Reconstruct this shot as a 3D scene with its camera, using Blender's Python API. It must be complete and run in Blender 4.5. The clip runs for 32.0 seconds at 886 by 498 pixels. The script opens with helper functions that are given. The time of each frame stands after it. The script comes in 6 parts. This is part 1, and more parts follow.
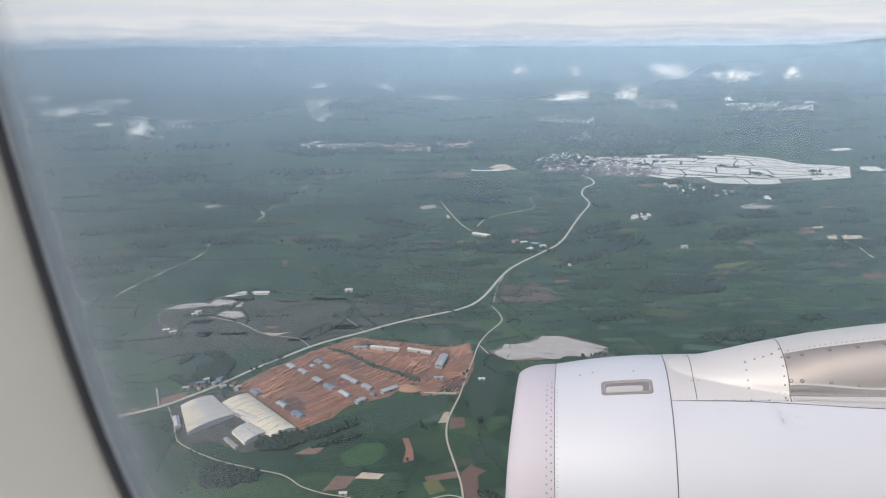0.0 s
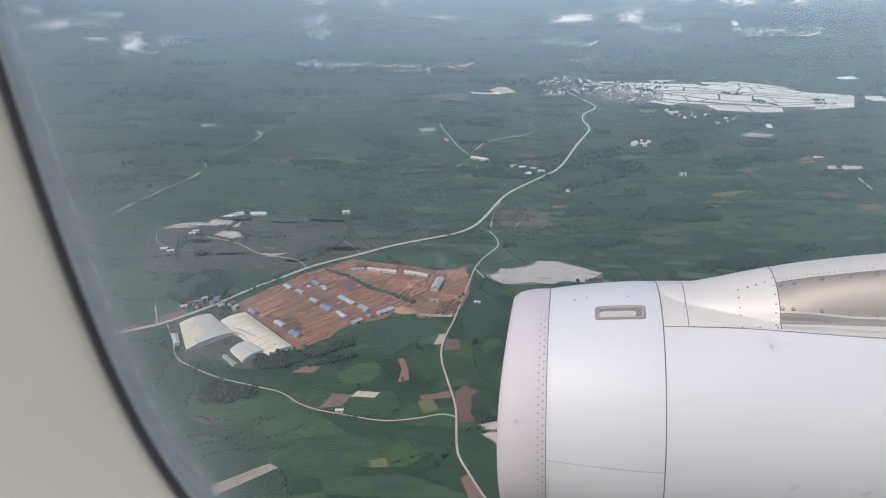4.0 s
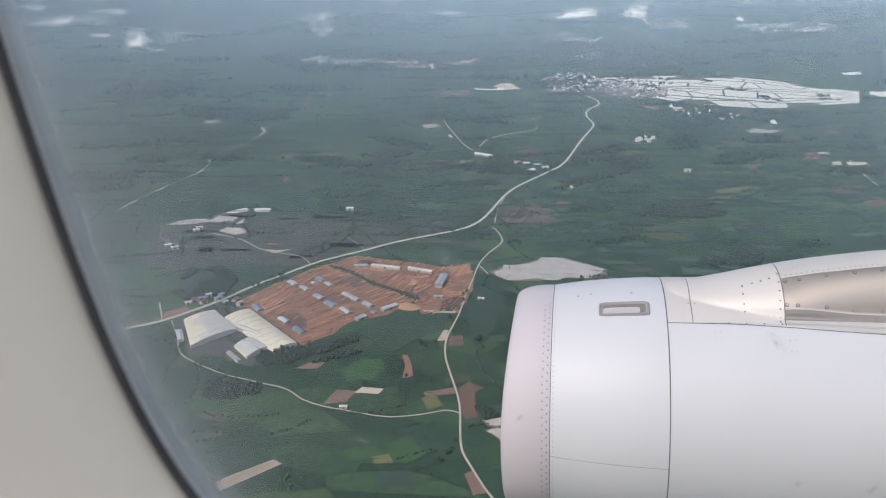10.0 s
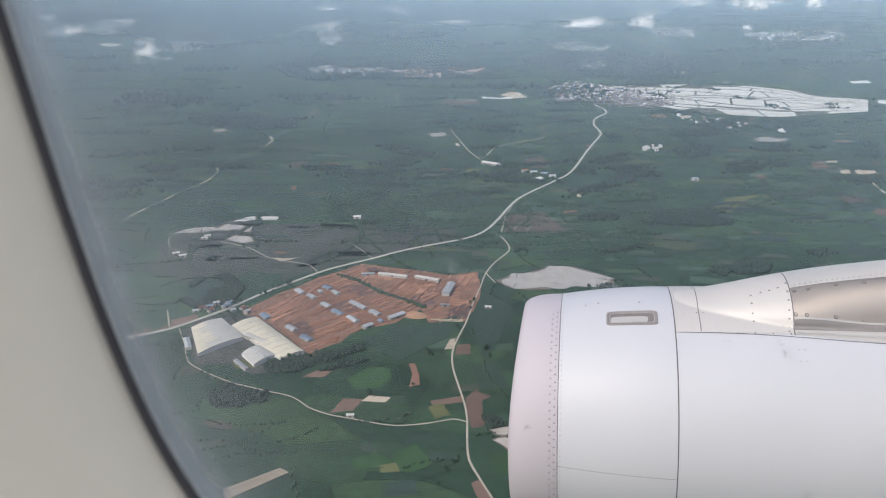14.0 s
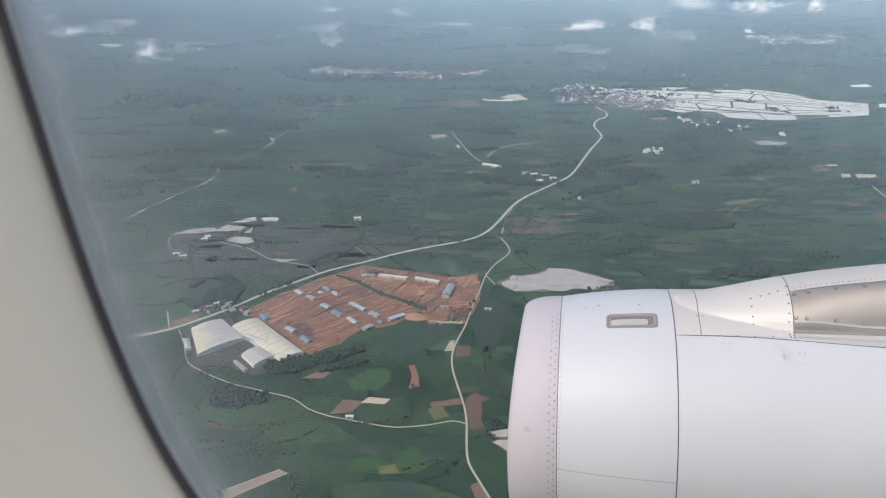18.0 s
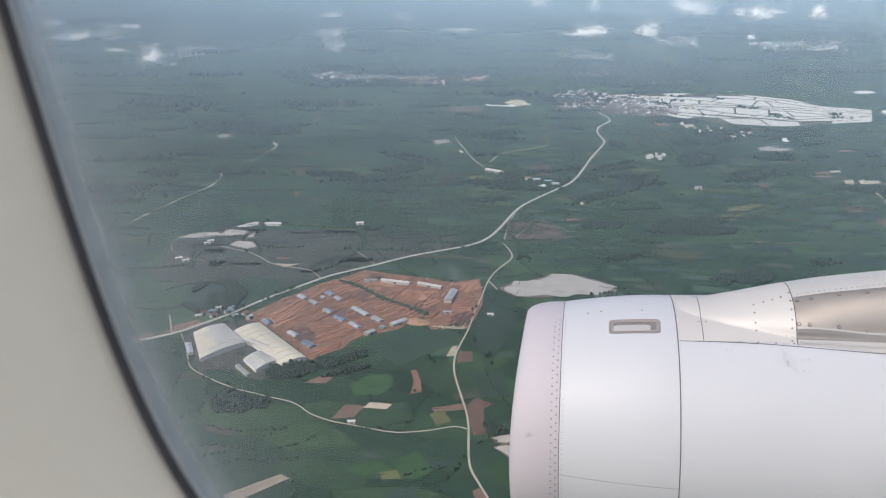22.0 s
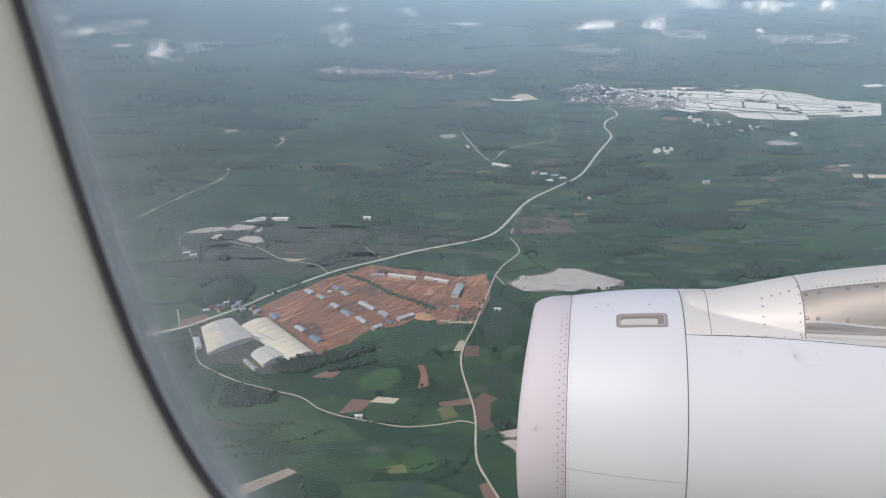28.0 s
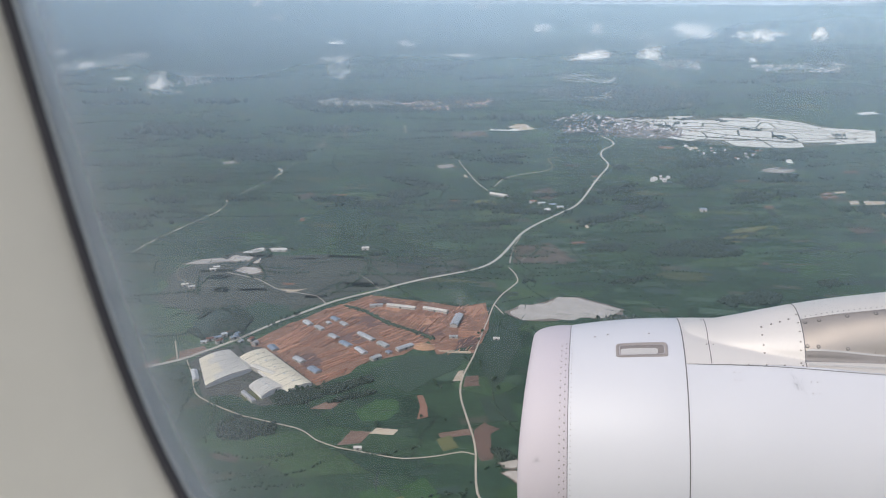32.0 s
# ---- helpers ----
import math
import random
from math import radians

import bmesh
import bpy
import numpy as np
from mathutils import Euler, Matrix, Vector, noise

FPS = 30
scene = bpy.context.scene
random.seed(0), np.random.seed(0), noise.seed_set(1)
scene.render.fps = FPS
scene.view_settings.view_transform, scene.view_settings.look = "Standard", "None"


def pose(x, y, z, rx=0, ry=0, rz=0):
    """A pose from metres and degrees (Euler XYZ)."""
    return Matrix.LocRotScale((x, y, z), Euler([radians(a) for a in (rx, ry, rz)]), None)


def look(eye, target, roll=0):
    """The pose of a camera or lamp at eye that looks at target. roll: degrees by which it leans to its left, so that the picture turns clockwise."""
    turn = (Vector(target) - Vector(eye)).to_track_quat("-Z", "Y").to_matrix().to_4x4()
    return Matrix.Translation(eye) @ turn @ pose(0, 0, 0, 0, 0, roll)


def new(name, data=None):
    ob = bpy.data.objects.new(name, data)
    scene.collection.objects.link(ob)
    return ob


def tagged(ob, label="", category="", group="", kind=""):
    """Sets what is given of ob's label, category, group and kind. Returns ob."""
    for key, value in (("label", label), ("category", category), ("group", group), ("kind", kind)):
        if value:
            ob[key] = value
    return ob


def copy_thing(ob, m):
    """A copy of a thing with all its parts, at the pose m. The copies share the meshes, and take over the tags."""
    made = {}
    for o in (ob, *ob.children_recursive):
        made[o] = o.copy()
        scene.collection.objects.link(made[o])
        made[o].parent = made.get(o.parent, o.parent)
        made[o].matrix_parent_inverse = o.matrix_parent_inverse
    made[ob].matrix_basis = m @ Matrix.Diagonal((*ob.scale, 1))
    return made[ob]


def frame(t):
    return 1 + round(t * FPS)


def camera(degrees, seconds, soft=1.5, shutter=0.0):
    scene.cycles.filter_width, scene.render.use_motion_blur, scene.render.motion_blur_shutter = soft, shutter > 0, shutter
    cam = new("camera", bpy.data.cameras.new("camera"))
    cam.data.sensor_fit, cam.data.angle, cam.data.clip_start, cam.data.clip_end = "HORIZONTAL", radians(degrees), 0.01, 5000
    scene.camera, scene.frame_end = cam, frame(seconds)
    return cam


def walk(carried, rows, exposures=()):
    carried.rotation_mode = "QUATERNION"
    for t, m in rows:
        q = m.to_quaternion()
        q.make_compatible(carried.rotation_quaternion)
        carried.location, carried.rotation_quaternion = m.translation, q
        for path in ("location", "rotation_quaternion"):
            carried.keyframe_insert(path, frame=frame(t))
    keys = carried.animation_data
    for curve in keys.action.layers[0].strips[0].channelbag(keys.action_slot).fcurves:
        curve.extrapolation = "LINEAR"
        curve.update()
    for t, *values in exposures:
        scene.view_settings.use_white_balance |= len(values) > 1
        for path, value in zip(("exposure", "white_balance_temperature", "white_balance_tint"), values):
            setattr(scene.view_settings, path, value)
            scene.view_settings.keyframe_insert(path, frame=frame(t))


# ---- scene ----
# The camera sits at a cabin window; z = 0 is the plain, 450 m below the eye.
EYE = 450.0
cam = camera(57.7, 32.0, soft=1.1)
cam.data.dof.use_dof = True
cam.data.dof.focus_distance = 200.0
cam.data.dof.aperture_fstop = 13.0
ROWS = [
    (0, 0.0022, 0.0001, 0.0005, 8.95, -14.05, 0.29),
    (0.5, 0.0017, 0, 0.0002, 8.99, -14.08, 0.37),
    (1, 0.0013, -0, -0, 9.23, -14.41, 0.43),
    (1.5, 0.0008, -0.0001, -0.0003, 9.51, -15.29, 0.37),
    (2, 0.0004, -0.0001, -0.0005, 9.61, -16.59, 0.08),
    (2.5, 0.0018, -0.0001, -0.0006, 9.5, -18.03, -0.17),
    (3, 0.0031, -0.0001, -0.0008, 9.31, -19.07, -0.47),
    (3.5, 0.0031, -0.0002, -0.0014, 9.13, -19.48, -0.57),
    (5.5, 0.0028, -0.0006, -0.0038, 8.99, -19.37, -0.99),
    (6, 0.0028, -0.0007, -0.0044, 9.06, -19.26, -0.94),
    (6.5, 0.0023, -0.0007, -0.0041, 9.04, -19.17, -0.85),
    (7, 0.0019, -0.0006, -0.0038, 9.14, -19.1, -1),
    (7.5, 0.0014, -0.0006, -0.0035, 9.27, -18.62, -0.96),
    (8, 0.001, -0.0005, -0.0032, 9.3, -18.26, -0.7),
    (8.5, 0.0017, -0.0005, -0.0032, 9.36, -18.81, -0.74),
    (9, 0.0025, -0.0005, -0.0032, 9.35, -19.56, -0.74),
    (9.5, 0.0024, -0.0005, -0.0027, 9.39, -19.88, -0.78),
    (10, 0.0024, -0.0004, -0.0022, 9.3, -19.75, -0.59),
    (10.5, 0.0024, -0.0003, -0.0016, 9.3, -19.54, -0.64),
    (11, 0.0024, -0.0002, -0.0011, 9.38, -19.43, -0.63),
    (11.5, 0.0018, -0.0001, -0.0006, 9.48, -19.44, -0.59),
    (12, 0.0012, -0, -0.0001, 9.66, -19.52, -0.56),
    (12.5, 0.0006, 0.0001, 0.0004, 9.71, -19.34, -0.55),
    (13, -0.0001, 0.0002, 0.001, 9.75, -19.11, -0.54),
    (13.5, -0.0001, 0.0002, 0.0009, 9.8, -19.05, -0.51),
    (14, -0.0001, 0.0002, 0.0009, 9.8, -19.15, -0.48),
    (14.5, -0.0001, 0.0002, 0.0009, 9.76, -19.15, -0.48),
    (16.5, -0, 0.0001, 0.0009, 9.73, -18.99, -0.56),
    (17, -0, 0.0001, 0.0009, 9.79, -18.97, -0.64),
    (17.5, -0, 0.0001, 0.0008, 9.8, -18.98, -0.52),
    (18, -0.0001, 0.0001, 0.0007, 9.9, -19.02, -0.72),
    (18.5, -0.0001, 0.0001, 0.0006, 9.87, -18.9, -0.68),
    (19, -0.0001, 0.0001, 0.0006, 9.89, -18.91, -0.69),
    (19.5, 0, -0.0001, -0.0005, 9.94, -18.94, -0.57),
    (20, 0.0002, -0.0003, -0.0016, 10.03, -18.92, -0.46),
    (20.5, 0.0003, -0.0005, -0.0028, 10.16, -18.89, -0.59),
    (21, 0.0004, -0.0007, -0.0039, 10.21, -18.82, -0.63),
    (21.5, 0.0004, -0.0005, -0.0024, 10.22, -18.72, -0.76),
    (22, 0.0004, -0.0002, -0.001, 10.13, -18.66, -0.84),
    (22.5, 0.0003, 0.0001, 0.0005, 10.07, -18.6, -0.92),
    (23, 0.0003, 0.0003, 0.0019, 10.08, -18.45, -0.85),
    (23.5, -0.0002, 0.0002, 0.0011, 10.11, -18.16, -0.46),
    (24, -0.0007, 0, 0.0004, 10.3, -18.1, -0.41),
    (24.5, -0.0012, -0.0001, -0.0004, 10.42, -18.03, -0.49),
    (25, -0.0017, -0.0003, -0.0012, 10.48, -18.06, -0.55),
    (25.5, -0.0014, -0.0005, -0.0023, 10.52, -18.06, -0.58),
    (27.5, -0.0003, -0.0012, -0.0068, 10.45, -18.37, -0.52),
    (28, -0.0001, -0.0014, -0.0079, 10.58, -19.04, -0.63),
    (28.5, -0.0004, -0.0011, -0.0061, 10.68, -18.6, -0.5),
    (29, -0.0008, -0.0008, -0.0043, 10.75, -17.96, -0.41),
    (29.5, -0.0011, -0.0005, -0.0026, 10.72, -17.37, -0.27),
    (30, -0.0015, -0.0002, -0.0008, 10.69, -17.15, -0.31),
    (30.5, -0.0016, -0.0001, -0.0003, 10.62, -17.02, -0.31),
    (31, -0.0018, -0, 0.0001, 10.53, -16.95, -0.32),
    (31.5, -0.002, 0, 0.0006, 10.36, -16.84, -0.16),
    (32, -0.0022, 0.0001, 0.001, 10.34, -16.93, -0.27),
]
EXPOSURES = [(0.0, 0.0), (32.0, 0.0)]
walk(cam, [(t, pose(x, y, EYE + z, 90 + pitch, roll, yaw)) for t, x, y, z, yaw, pitch, roll in ROWS], EXPOSURES)
PLANE = pose(0, 0, EYE, 0.531, -3.088, -0.014)      # the aircraft: x aft, y outboard, z up, from the eye

# ---- sky and sun ----
world = bpy.data.worlds.new("sky")
scene.world = world
world.use_nodes = True
SUN_EL, SUN_AZ = radians(46), radians(-35)            # azimuth of the sun, from -y towards -x
wn = world.node_tree.nodes
sky = wn.new("ShaderNodeTexSky")
sky.sky_type = "NISHITA"
sky.sun_disc = False
sky.sun_elevation = SUN_EL
sky.sun_rotation = radians(180 + 35)
sky.air_density, sky.dust_density = 1.2, 3.0
wn["Background"].inputs["Strength"].default_value = 0.14
world.node_tree.links.new(sky.outputs[0], wn["Background"].inputs["Color"])
sun_data = bpy.data.lights.new("sun", "SUN")
sun_data.energy, sun_data.angle, sun_data.color = 2.35, radians(14), (1.0, 0.965, 0.92)
sun = new("sun", sun_data)
sun_from = Vector((math.sin(SUN_AZ) * math.cos(SUN_EL), -math.cos(SUN_AZ) * math.cos(SUN_EL), math.sin(SUN_EL)))
sun.matrix_world = look(sun_from * 100 + Vector((0, 0, 600)), (0, 0, 600))


# ---- materials ----
def mat(name, color, rough=0.7, metal=0.0, vary=0.15, scale=1.0, bump=0.0, detail=0.0, random_amount=0.0, coat=0.0, island=0.0):
    """A surface with variation at two scales, in metres of the object, and a share of its own per object or per piece."""
    m = bpy.data.materials.new(name)
    m.use_nodes = True
    nt = m.node_tree
    n, l = nt.nodes, nt.links
    b = n["Principled BSDF"]
    b.inputs["Roughness"].default_value = rough
    b.inputs["Metallic"].default_value = metal
    b.inputs["Coat Weight"].default_value = coat
    tc = n.new("ShaderNodeTexCoord")
    big = n.new("ShaderNodeTexNoise")
    big.inputs["Scale"].default_value = scale
    big.inputs["Detail"].default_value = 5
    small = n.new("ShaderNodeTexNoise")
    small.inputs["Scale"].default_value = scale * 11
    small.inputs["Detail"].default_value = 1
    l.new(tc.outputs["Object"], big.inputs["Vector"])
    l.new(tc.outputs["Object"], small.inputs["Vector"])
    add = n.new("ShaderNodeMath")
    add.operation = "MULTIPLY_ADD"
    add.inputs[1].default_value = 0.5
    l.new(small.outputs["Fac"], add.inputs[0])
    l.new(big.outputs["Fac"], add.inputs[2])
    last = add.outputs[0]
    for source, amount in (("ObjectInfo", random_amount), ("NewGeometry", island)):
        if amount:
            info = n.new("ShaderNode" + source)
            ra = n.new("ShaderNodeMath")
            ra.operation = "MULTIPLY_ADD"
            ra.inputs[1].default_value = amount
            l.new(info.outputs["Random" if source == "ObjectInfo" else "Random Per Island"], ra.inputs[0])
            l.new(last, ra.inputs[2])
            last = ra.outputs[0]
    centre = 0.75 + random_amount / 2 + island / 2
    ramp = n.new("ShaderNodeMapRange")
    ramp.inputs["From Min"].default_value = centre - 0.45
    ramp.inputs["From Max"].default_value = centre + 0.45
    ramp.inputs["To Min"].default_value = 1 - vary
    ramp.inputs["To Max"].default_value = 1 + vary
    l.new(last, ramp.inputs["Value"])
    mul = n.new("ShaderNodeVectorMath")
    mul.operation = "SCALE"
    mul.inputs[0].default_value = color
    l.new(ramp.outputs[0], mul.inputs["Scale"])
    l.new(mul.outputs[0], b.inputs["Base Color"])
    if bump:
        bu = n.new("ShaderNodeBump")
        bu.inputs["Strength"].default_value = bump
        bu.inputs["Distance"].default_value = detail or 0.3 / scale
        l.new(last, bu.inputs["Height"])
        l.new(bu.outputs[0], b.inputs["Normal"])
    return m


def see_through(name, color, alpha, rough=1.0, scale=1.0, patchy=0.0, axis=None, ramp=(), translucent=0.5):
    """A scattering veil: painted haze, cloud or the pane's veil. alpha follows noise and, where ramp is given, the
    object's own height or width.
    """
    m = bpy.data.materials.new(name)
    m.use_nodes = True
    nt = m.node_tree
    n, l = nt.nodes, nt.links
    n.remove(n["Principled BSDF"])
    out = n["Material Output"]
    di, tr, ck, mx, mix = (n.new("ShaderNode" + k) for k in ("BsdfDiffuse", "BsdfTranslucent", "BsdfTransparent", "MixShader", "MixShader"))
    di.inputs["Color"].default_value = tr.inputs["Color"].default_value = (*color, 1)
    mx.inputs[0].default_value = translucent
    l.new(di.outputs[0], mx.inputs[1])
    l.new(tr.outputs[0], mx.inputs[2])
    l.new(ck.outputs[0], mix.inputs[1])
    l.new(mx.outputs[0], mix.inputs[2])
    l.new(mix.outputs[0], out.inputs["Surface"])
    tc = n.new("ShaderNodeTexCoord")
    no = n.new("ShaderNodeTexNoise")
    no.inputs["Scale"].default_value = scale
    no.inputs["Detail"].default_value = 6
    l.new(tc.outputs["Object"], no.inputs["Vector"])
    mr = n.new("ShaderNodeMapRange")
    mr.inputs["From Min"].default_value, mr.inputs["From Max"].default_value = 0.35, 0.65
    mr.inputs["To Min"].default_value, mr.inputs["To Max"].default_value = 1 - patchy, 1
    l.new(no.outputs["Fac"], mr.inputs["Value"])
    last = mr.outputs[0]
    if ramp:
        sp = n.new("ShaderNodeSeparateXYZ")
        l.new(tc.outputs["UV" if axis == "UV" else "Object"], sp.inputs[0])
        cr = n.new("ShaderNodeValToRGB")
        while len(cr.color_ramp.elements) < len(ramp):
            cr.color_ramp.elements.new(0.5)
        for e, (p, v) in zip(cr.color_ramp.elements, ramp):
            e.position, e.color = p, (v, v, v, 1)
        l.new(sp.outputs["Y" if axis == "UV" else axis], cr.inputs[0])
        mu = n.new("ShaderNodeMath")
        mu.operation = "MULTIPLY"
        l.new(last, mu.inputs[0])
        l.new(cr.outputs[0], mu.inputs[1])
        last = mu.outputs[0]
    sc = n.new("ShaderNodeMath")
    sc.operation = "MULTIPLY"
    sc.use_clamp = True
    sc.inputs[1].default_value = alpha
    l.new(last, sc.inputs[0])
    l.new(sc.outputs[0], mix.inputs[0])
    return m


def ground_material():
    """Crops in small parcels: greens that change from parcel to parcel, dark boundaries, and soil and damp patches over all."""
    m = bpy.data.materials.new("farmland")
    m.use_nodes = True
    nt = m.node_tree
    n, l = nt.nodes, nt.links
    b = n["Principled BSDF"]
    b.inputs["Roughness"].default_value = 0.9
    b.inputs["Specular IOR Level"].default_value = 0.2
    tc = n.new("ShaderNodeTexCoord")
    warp = n.new("ShaderNodeTexNoise")
    warp.inputs["Scale"].default_value = 0.004
    warp.inputs["Detail"].default_value = 4
    l.new(tc.outputs["Object"], warp.inputs["Vector"])
    wa = n.new("ShaderNodeVectorMath")
    wa.operation = "MULTIPLY_ADD"
    wa.inputs[1].default_value = (60, 60, 0)
    l.new(warp.outputs["Color"], wa.inputs[0])
    l.new(tc.outputs["Object"], wa.inputs[2])
    mp = n.new("ShaderNodeMapping")
    mp.inputs["Rotation"].default_value = (0, 0, 0.35)
    mp.inputs["Scale"].default_value = (0.011, 0.024, 1)
    l.new(wa.outputs[0], mp.inputs["Vector"])
    cells = n.new("ShaderNodeTexVoronoi")
    cells.voronoi_dimensions = "2D"
    cells.inputs["Scale"].default_value = 1.0
    l.new(mp.outputs[0], cells.inputs["Vector"])
    sep = n.new("ShaderNodeSeparateColor")
    l.new(cells.outputs["Color"], sep.inputs[0])
    cr = n.new("ShaderNodeValToRGB")
    stops = [(0.0, (0.0229, 0.0484, 0.0317)), (0.3, (0.0290, 0.0581, 0.0378)), (0.6, (0.0352, 0.0669, 0.0414)), (0.82, (0.0431, 0.0801, 0.0458)), (0.95, (0.0563, 0.0942, 0.0475)), (1.0, (0.0748, 0.0871, 0.0546))]
    while len(cr.color_ramp.elements) < len(stops):
        cr.color_ramp.elements.new(0.5)
    for e, (p, c) in zip(cr.color_ramp.elements, stops):
        e.position, e.color = p, (*c, 1)
    l.new(sep.outputs[0], cr.inputs[0])
    # wide patches: damp, dry
    wide = n.new("ShaderNodeTexNoise")
    wide.inputs["Scale"].default_value = 0.0028
    wide.inputs["Detail"].default_value = 7
    wide.inputs["Roughness"].default_value = 0.62
    l.new(tc.outputs["Object"], wide.inputs["Vector"])
    wr = n.new("ShaderNodeMapRange")
    wr.inputs["From Min"].default_value, wr.inputs["From Max"].default_value = 0.3, 0.7
    wr.inputs["To Min"].default_value, wr.inputs["To Max"].default_value = 0.78, 1.22
    l.new(wide.outputs["Fac"], wr.inputs["Value"])
    grain = n.new("ShaderNodeTexNoise")
    grain.inputs["Scale"].default_value = 0.11
    grain.inputs["Detail"].default_value = 2
    grain.inputs["Roughness"].default_value = 0.7
    l.new(tc.outputs["Object"], grain.inputs["Vector"])
    gr = n.new("ShaderNodeMapRange")
    gr.inputs["From Min"].default_value, gr.inputs["From Max"].default_value = 0.3, 0.7
    gr.inputs["To Min"].default_value, gr.inputs["To Max"].default_value = 0.76, 1.24
    l.new(grain.outputs["Fac"], gr.inputs["Value"])
    k2 = n.new("ShaderNodeMath")
    k2.operation = "MULTIPLY"
    l.new(wr.outputs[0], k2.inputs[0])
    l.new(gr.outputs[0], k2.inputs[1])
    # ditches and banks between the parcels
    ditch = n.new("ShaderNodeTexVoronoi")
    ditch.voronoi_dimensions = "2D"
    ditch.feature = "DISTANCE_TO_EDGE"
    ditch.inputs["Scale"].default_value = 1.0
    l.new(mp.outputs[0], ditch.inputs["Vector"])
    dr = n.new("ShaderNodeMapRange")
    dr.inputs["From Min"].default_value, dr.inputs["From Max"].default_value = 0.006, 0.028
    dr.inputs["To Min"].default_value, dr.inputs["To Max"].default_value = 0.55, 1.0
    l.new(ditch.outputs["Distance"], dr.inputs["Value"])
    k3 = n.new("ShaderNodeMath")
    k3.operation = "MULTIPLY"
    l.new(k2.outputs[0], k3.inputs[0])
    l.new(dr.outputs[0], k3.inputs[1])
    sc = n.new("ShaderNodeVectorMath")
    sc.operation = "SCALE"
    l.new(cr.outputs[0], sc.inputs[0])
    l.new(k3.outputs[0], sc.inputs["Scale"])
    l.new(sc.outputs[0], b.inputs["Base Color"])
    bu = n.new("ShaderNodeBump")
    bu.inputs["Strength"].default_value = 0.25
    bu.inputs["Distance"].default_value = 3.0
    l.new(grain.outputs["Fac"], bu.inputs["Height"])
    l.new(bu.outputs[0], b.inputs["Normal"])
    return m


FARMLAND = ground_material()
ROAD = mat("concrete_road", (0.42, 0.39, 0.34), 0.9, vary=0.2, scale=0.05)
TRACK = mat("gravel_track", (0.40, 0.35, 0.285), 0.95, vary=0.25, scale=0.06)
POND = mat("silty_water", (0.43, 0.385, 0.335), 0.25, vary=0.3, scale=0.05)
MUD = mat("pond_mud", (0.15, 0.12, 0.10), 0.9, vary=0.35, scale=0.06)
FAINT = mat("worn_footpath", (0.27, 0.245, 0.215), 0.95, vary=0.35, scale=0.03)
BARE = mat("thin_bare_soil", (0.085, 0.072, 0.058), 0.95, vary=0.3, scale=0.04, random_amount=0.5)
# darker green than the crops, for ground among trees and dark strips
DARKCOVER = mat("dark_ground_cover", (0.021, 0.039, 0.033), 0.95, vary=0.4, scale=0.05, island=1.0)
TOWNROOF = mat("weathered_tile_roof", (0.42, 0.36, 0.345), 0.85, vary=0.35, scale=0.2, random_amount=1.2)
TOWNSOIL = mat("town_yards", (0.135, 0.12, 0.115), 0.95, vary=0.4, scale=0.03)
CONCRETE = mat("stained_concrete_yard", (0.072, 0.074, 0.068), 0.95, vary=0.5, scale=0.06)
# silt and the sky's reflection are both put into this pale base
SHEET = mat("pale_flooded_paddy", (0.57, 0.55, 0.50), 0.35, vary=0.09, scale=0.02, random_amount=0.4)
BANK = mat("paddy_bank", (0.095, 0.10, 0.075), 0.95, vary=0.3, scale=0.05)
SOIL = mat("ploughed_soil", (0.165, 0.105, 0.082), 0.95, vary=0.25, scale=0.07, random_amount=0.9, bump=0.4)
REDSOIL = mat("red_soil", (0.22, 0.115, 0.082), 0.95, vary=0.25, scale=0.07, random_amount=0.6, bump=0.4)
PALESOIL = mat("pale_soil", (0.42, 0.35, 0.27), 0.95, vary=0.2, scale=0.06, random_amount=0.5)
LUSH = mat("bright_rice", (0.028, 0.070, 0.025), 0.9, vary=0.3, scale=0.03, random_amount=0.7)
OLIVE = mat("olive_crop", (0.115, 0.12, 0.05), 0.9, vary=0.3, scale=0.03, random_amount=0.6)
DARKCROP = mat("dark_crop", (0.028, 0.056, 0.038), 0.95, vary=0.3, scale=0.04, random_amount=0.8)
FALLOW = mat("fallow_scrub", (0.056, 0.064, 0.054), 0.95, vary=0.4, scale=0.012, bump=0.3)
YARD = mat("brickyard_earth", (0.235, 0.125, 0.085), 0.95, vary=0.45, scale=0.06, bump=0.4)
BRICKS = mat("stacked_bricks", (0.37, 0.19, 0.125), 0.9, vary=0.25, scale=0.3, random_amount=0.8)
ROOFGREY = mat("fibre_cement_roof", (0.58, 0.60, 0.63), 0.6, vary=0.2, scale=0.15, random_amount=1.0)
ROOFBLUE = mat("blue_steel_roof", (0.34, 0.41, 0.52), 0.5, vary=0.15, scale=0.15, random_amount=0.5)
ROOFWHITE = mat("white_steel_roof", (0.80, 0.78, 0.74), 0.5, vary=0.08, scale=0.1)
ROOFRED = mat("red_tile_roof", (0.34, 0.15, 0.11), 0.8, vary=0.25, scale=0.3, random_amount=0.8)
VAULT = mat("cream_steel_vault", (0.95, 0.89, 0.755), 0.4, vary=0.06, scale=0.04)
WALLWHITE = mat("rendered_wall", (0.58, 0.56, 0.55), 0.85, vary=0.12, scale=0.3, random_amount=0.5)
WALLGREY = mat("bare_block_wall", (0.36, 0.34, 0.32), 0.9, vary=0.2, scale=0.3, random_amount=0.5)
GLASSDARK = mat("dark_opening", (0.05, 0.055, 0.06), 0.3, vary=0.1, scale=0.5)
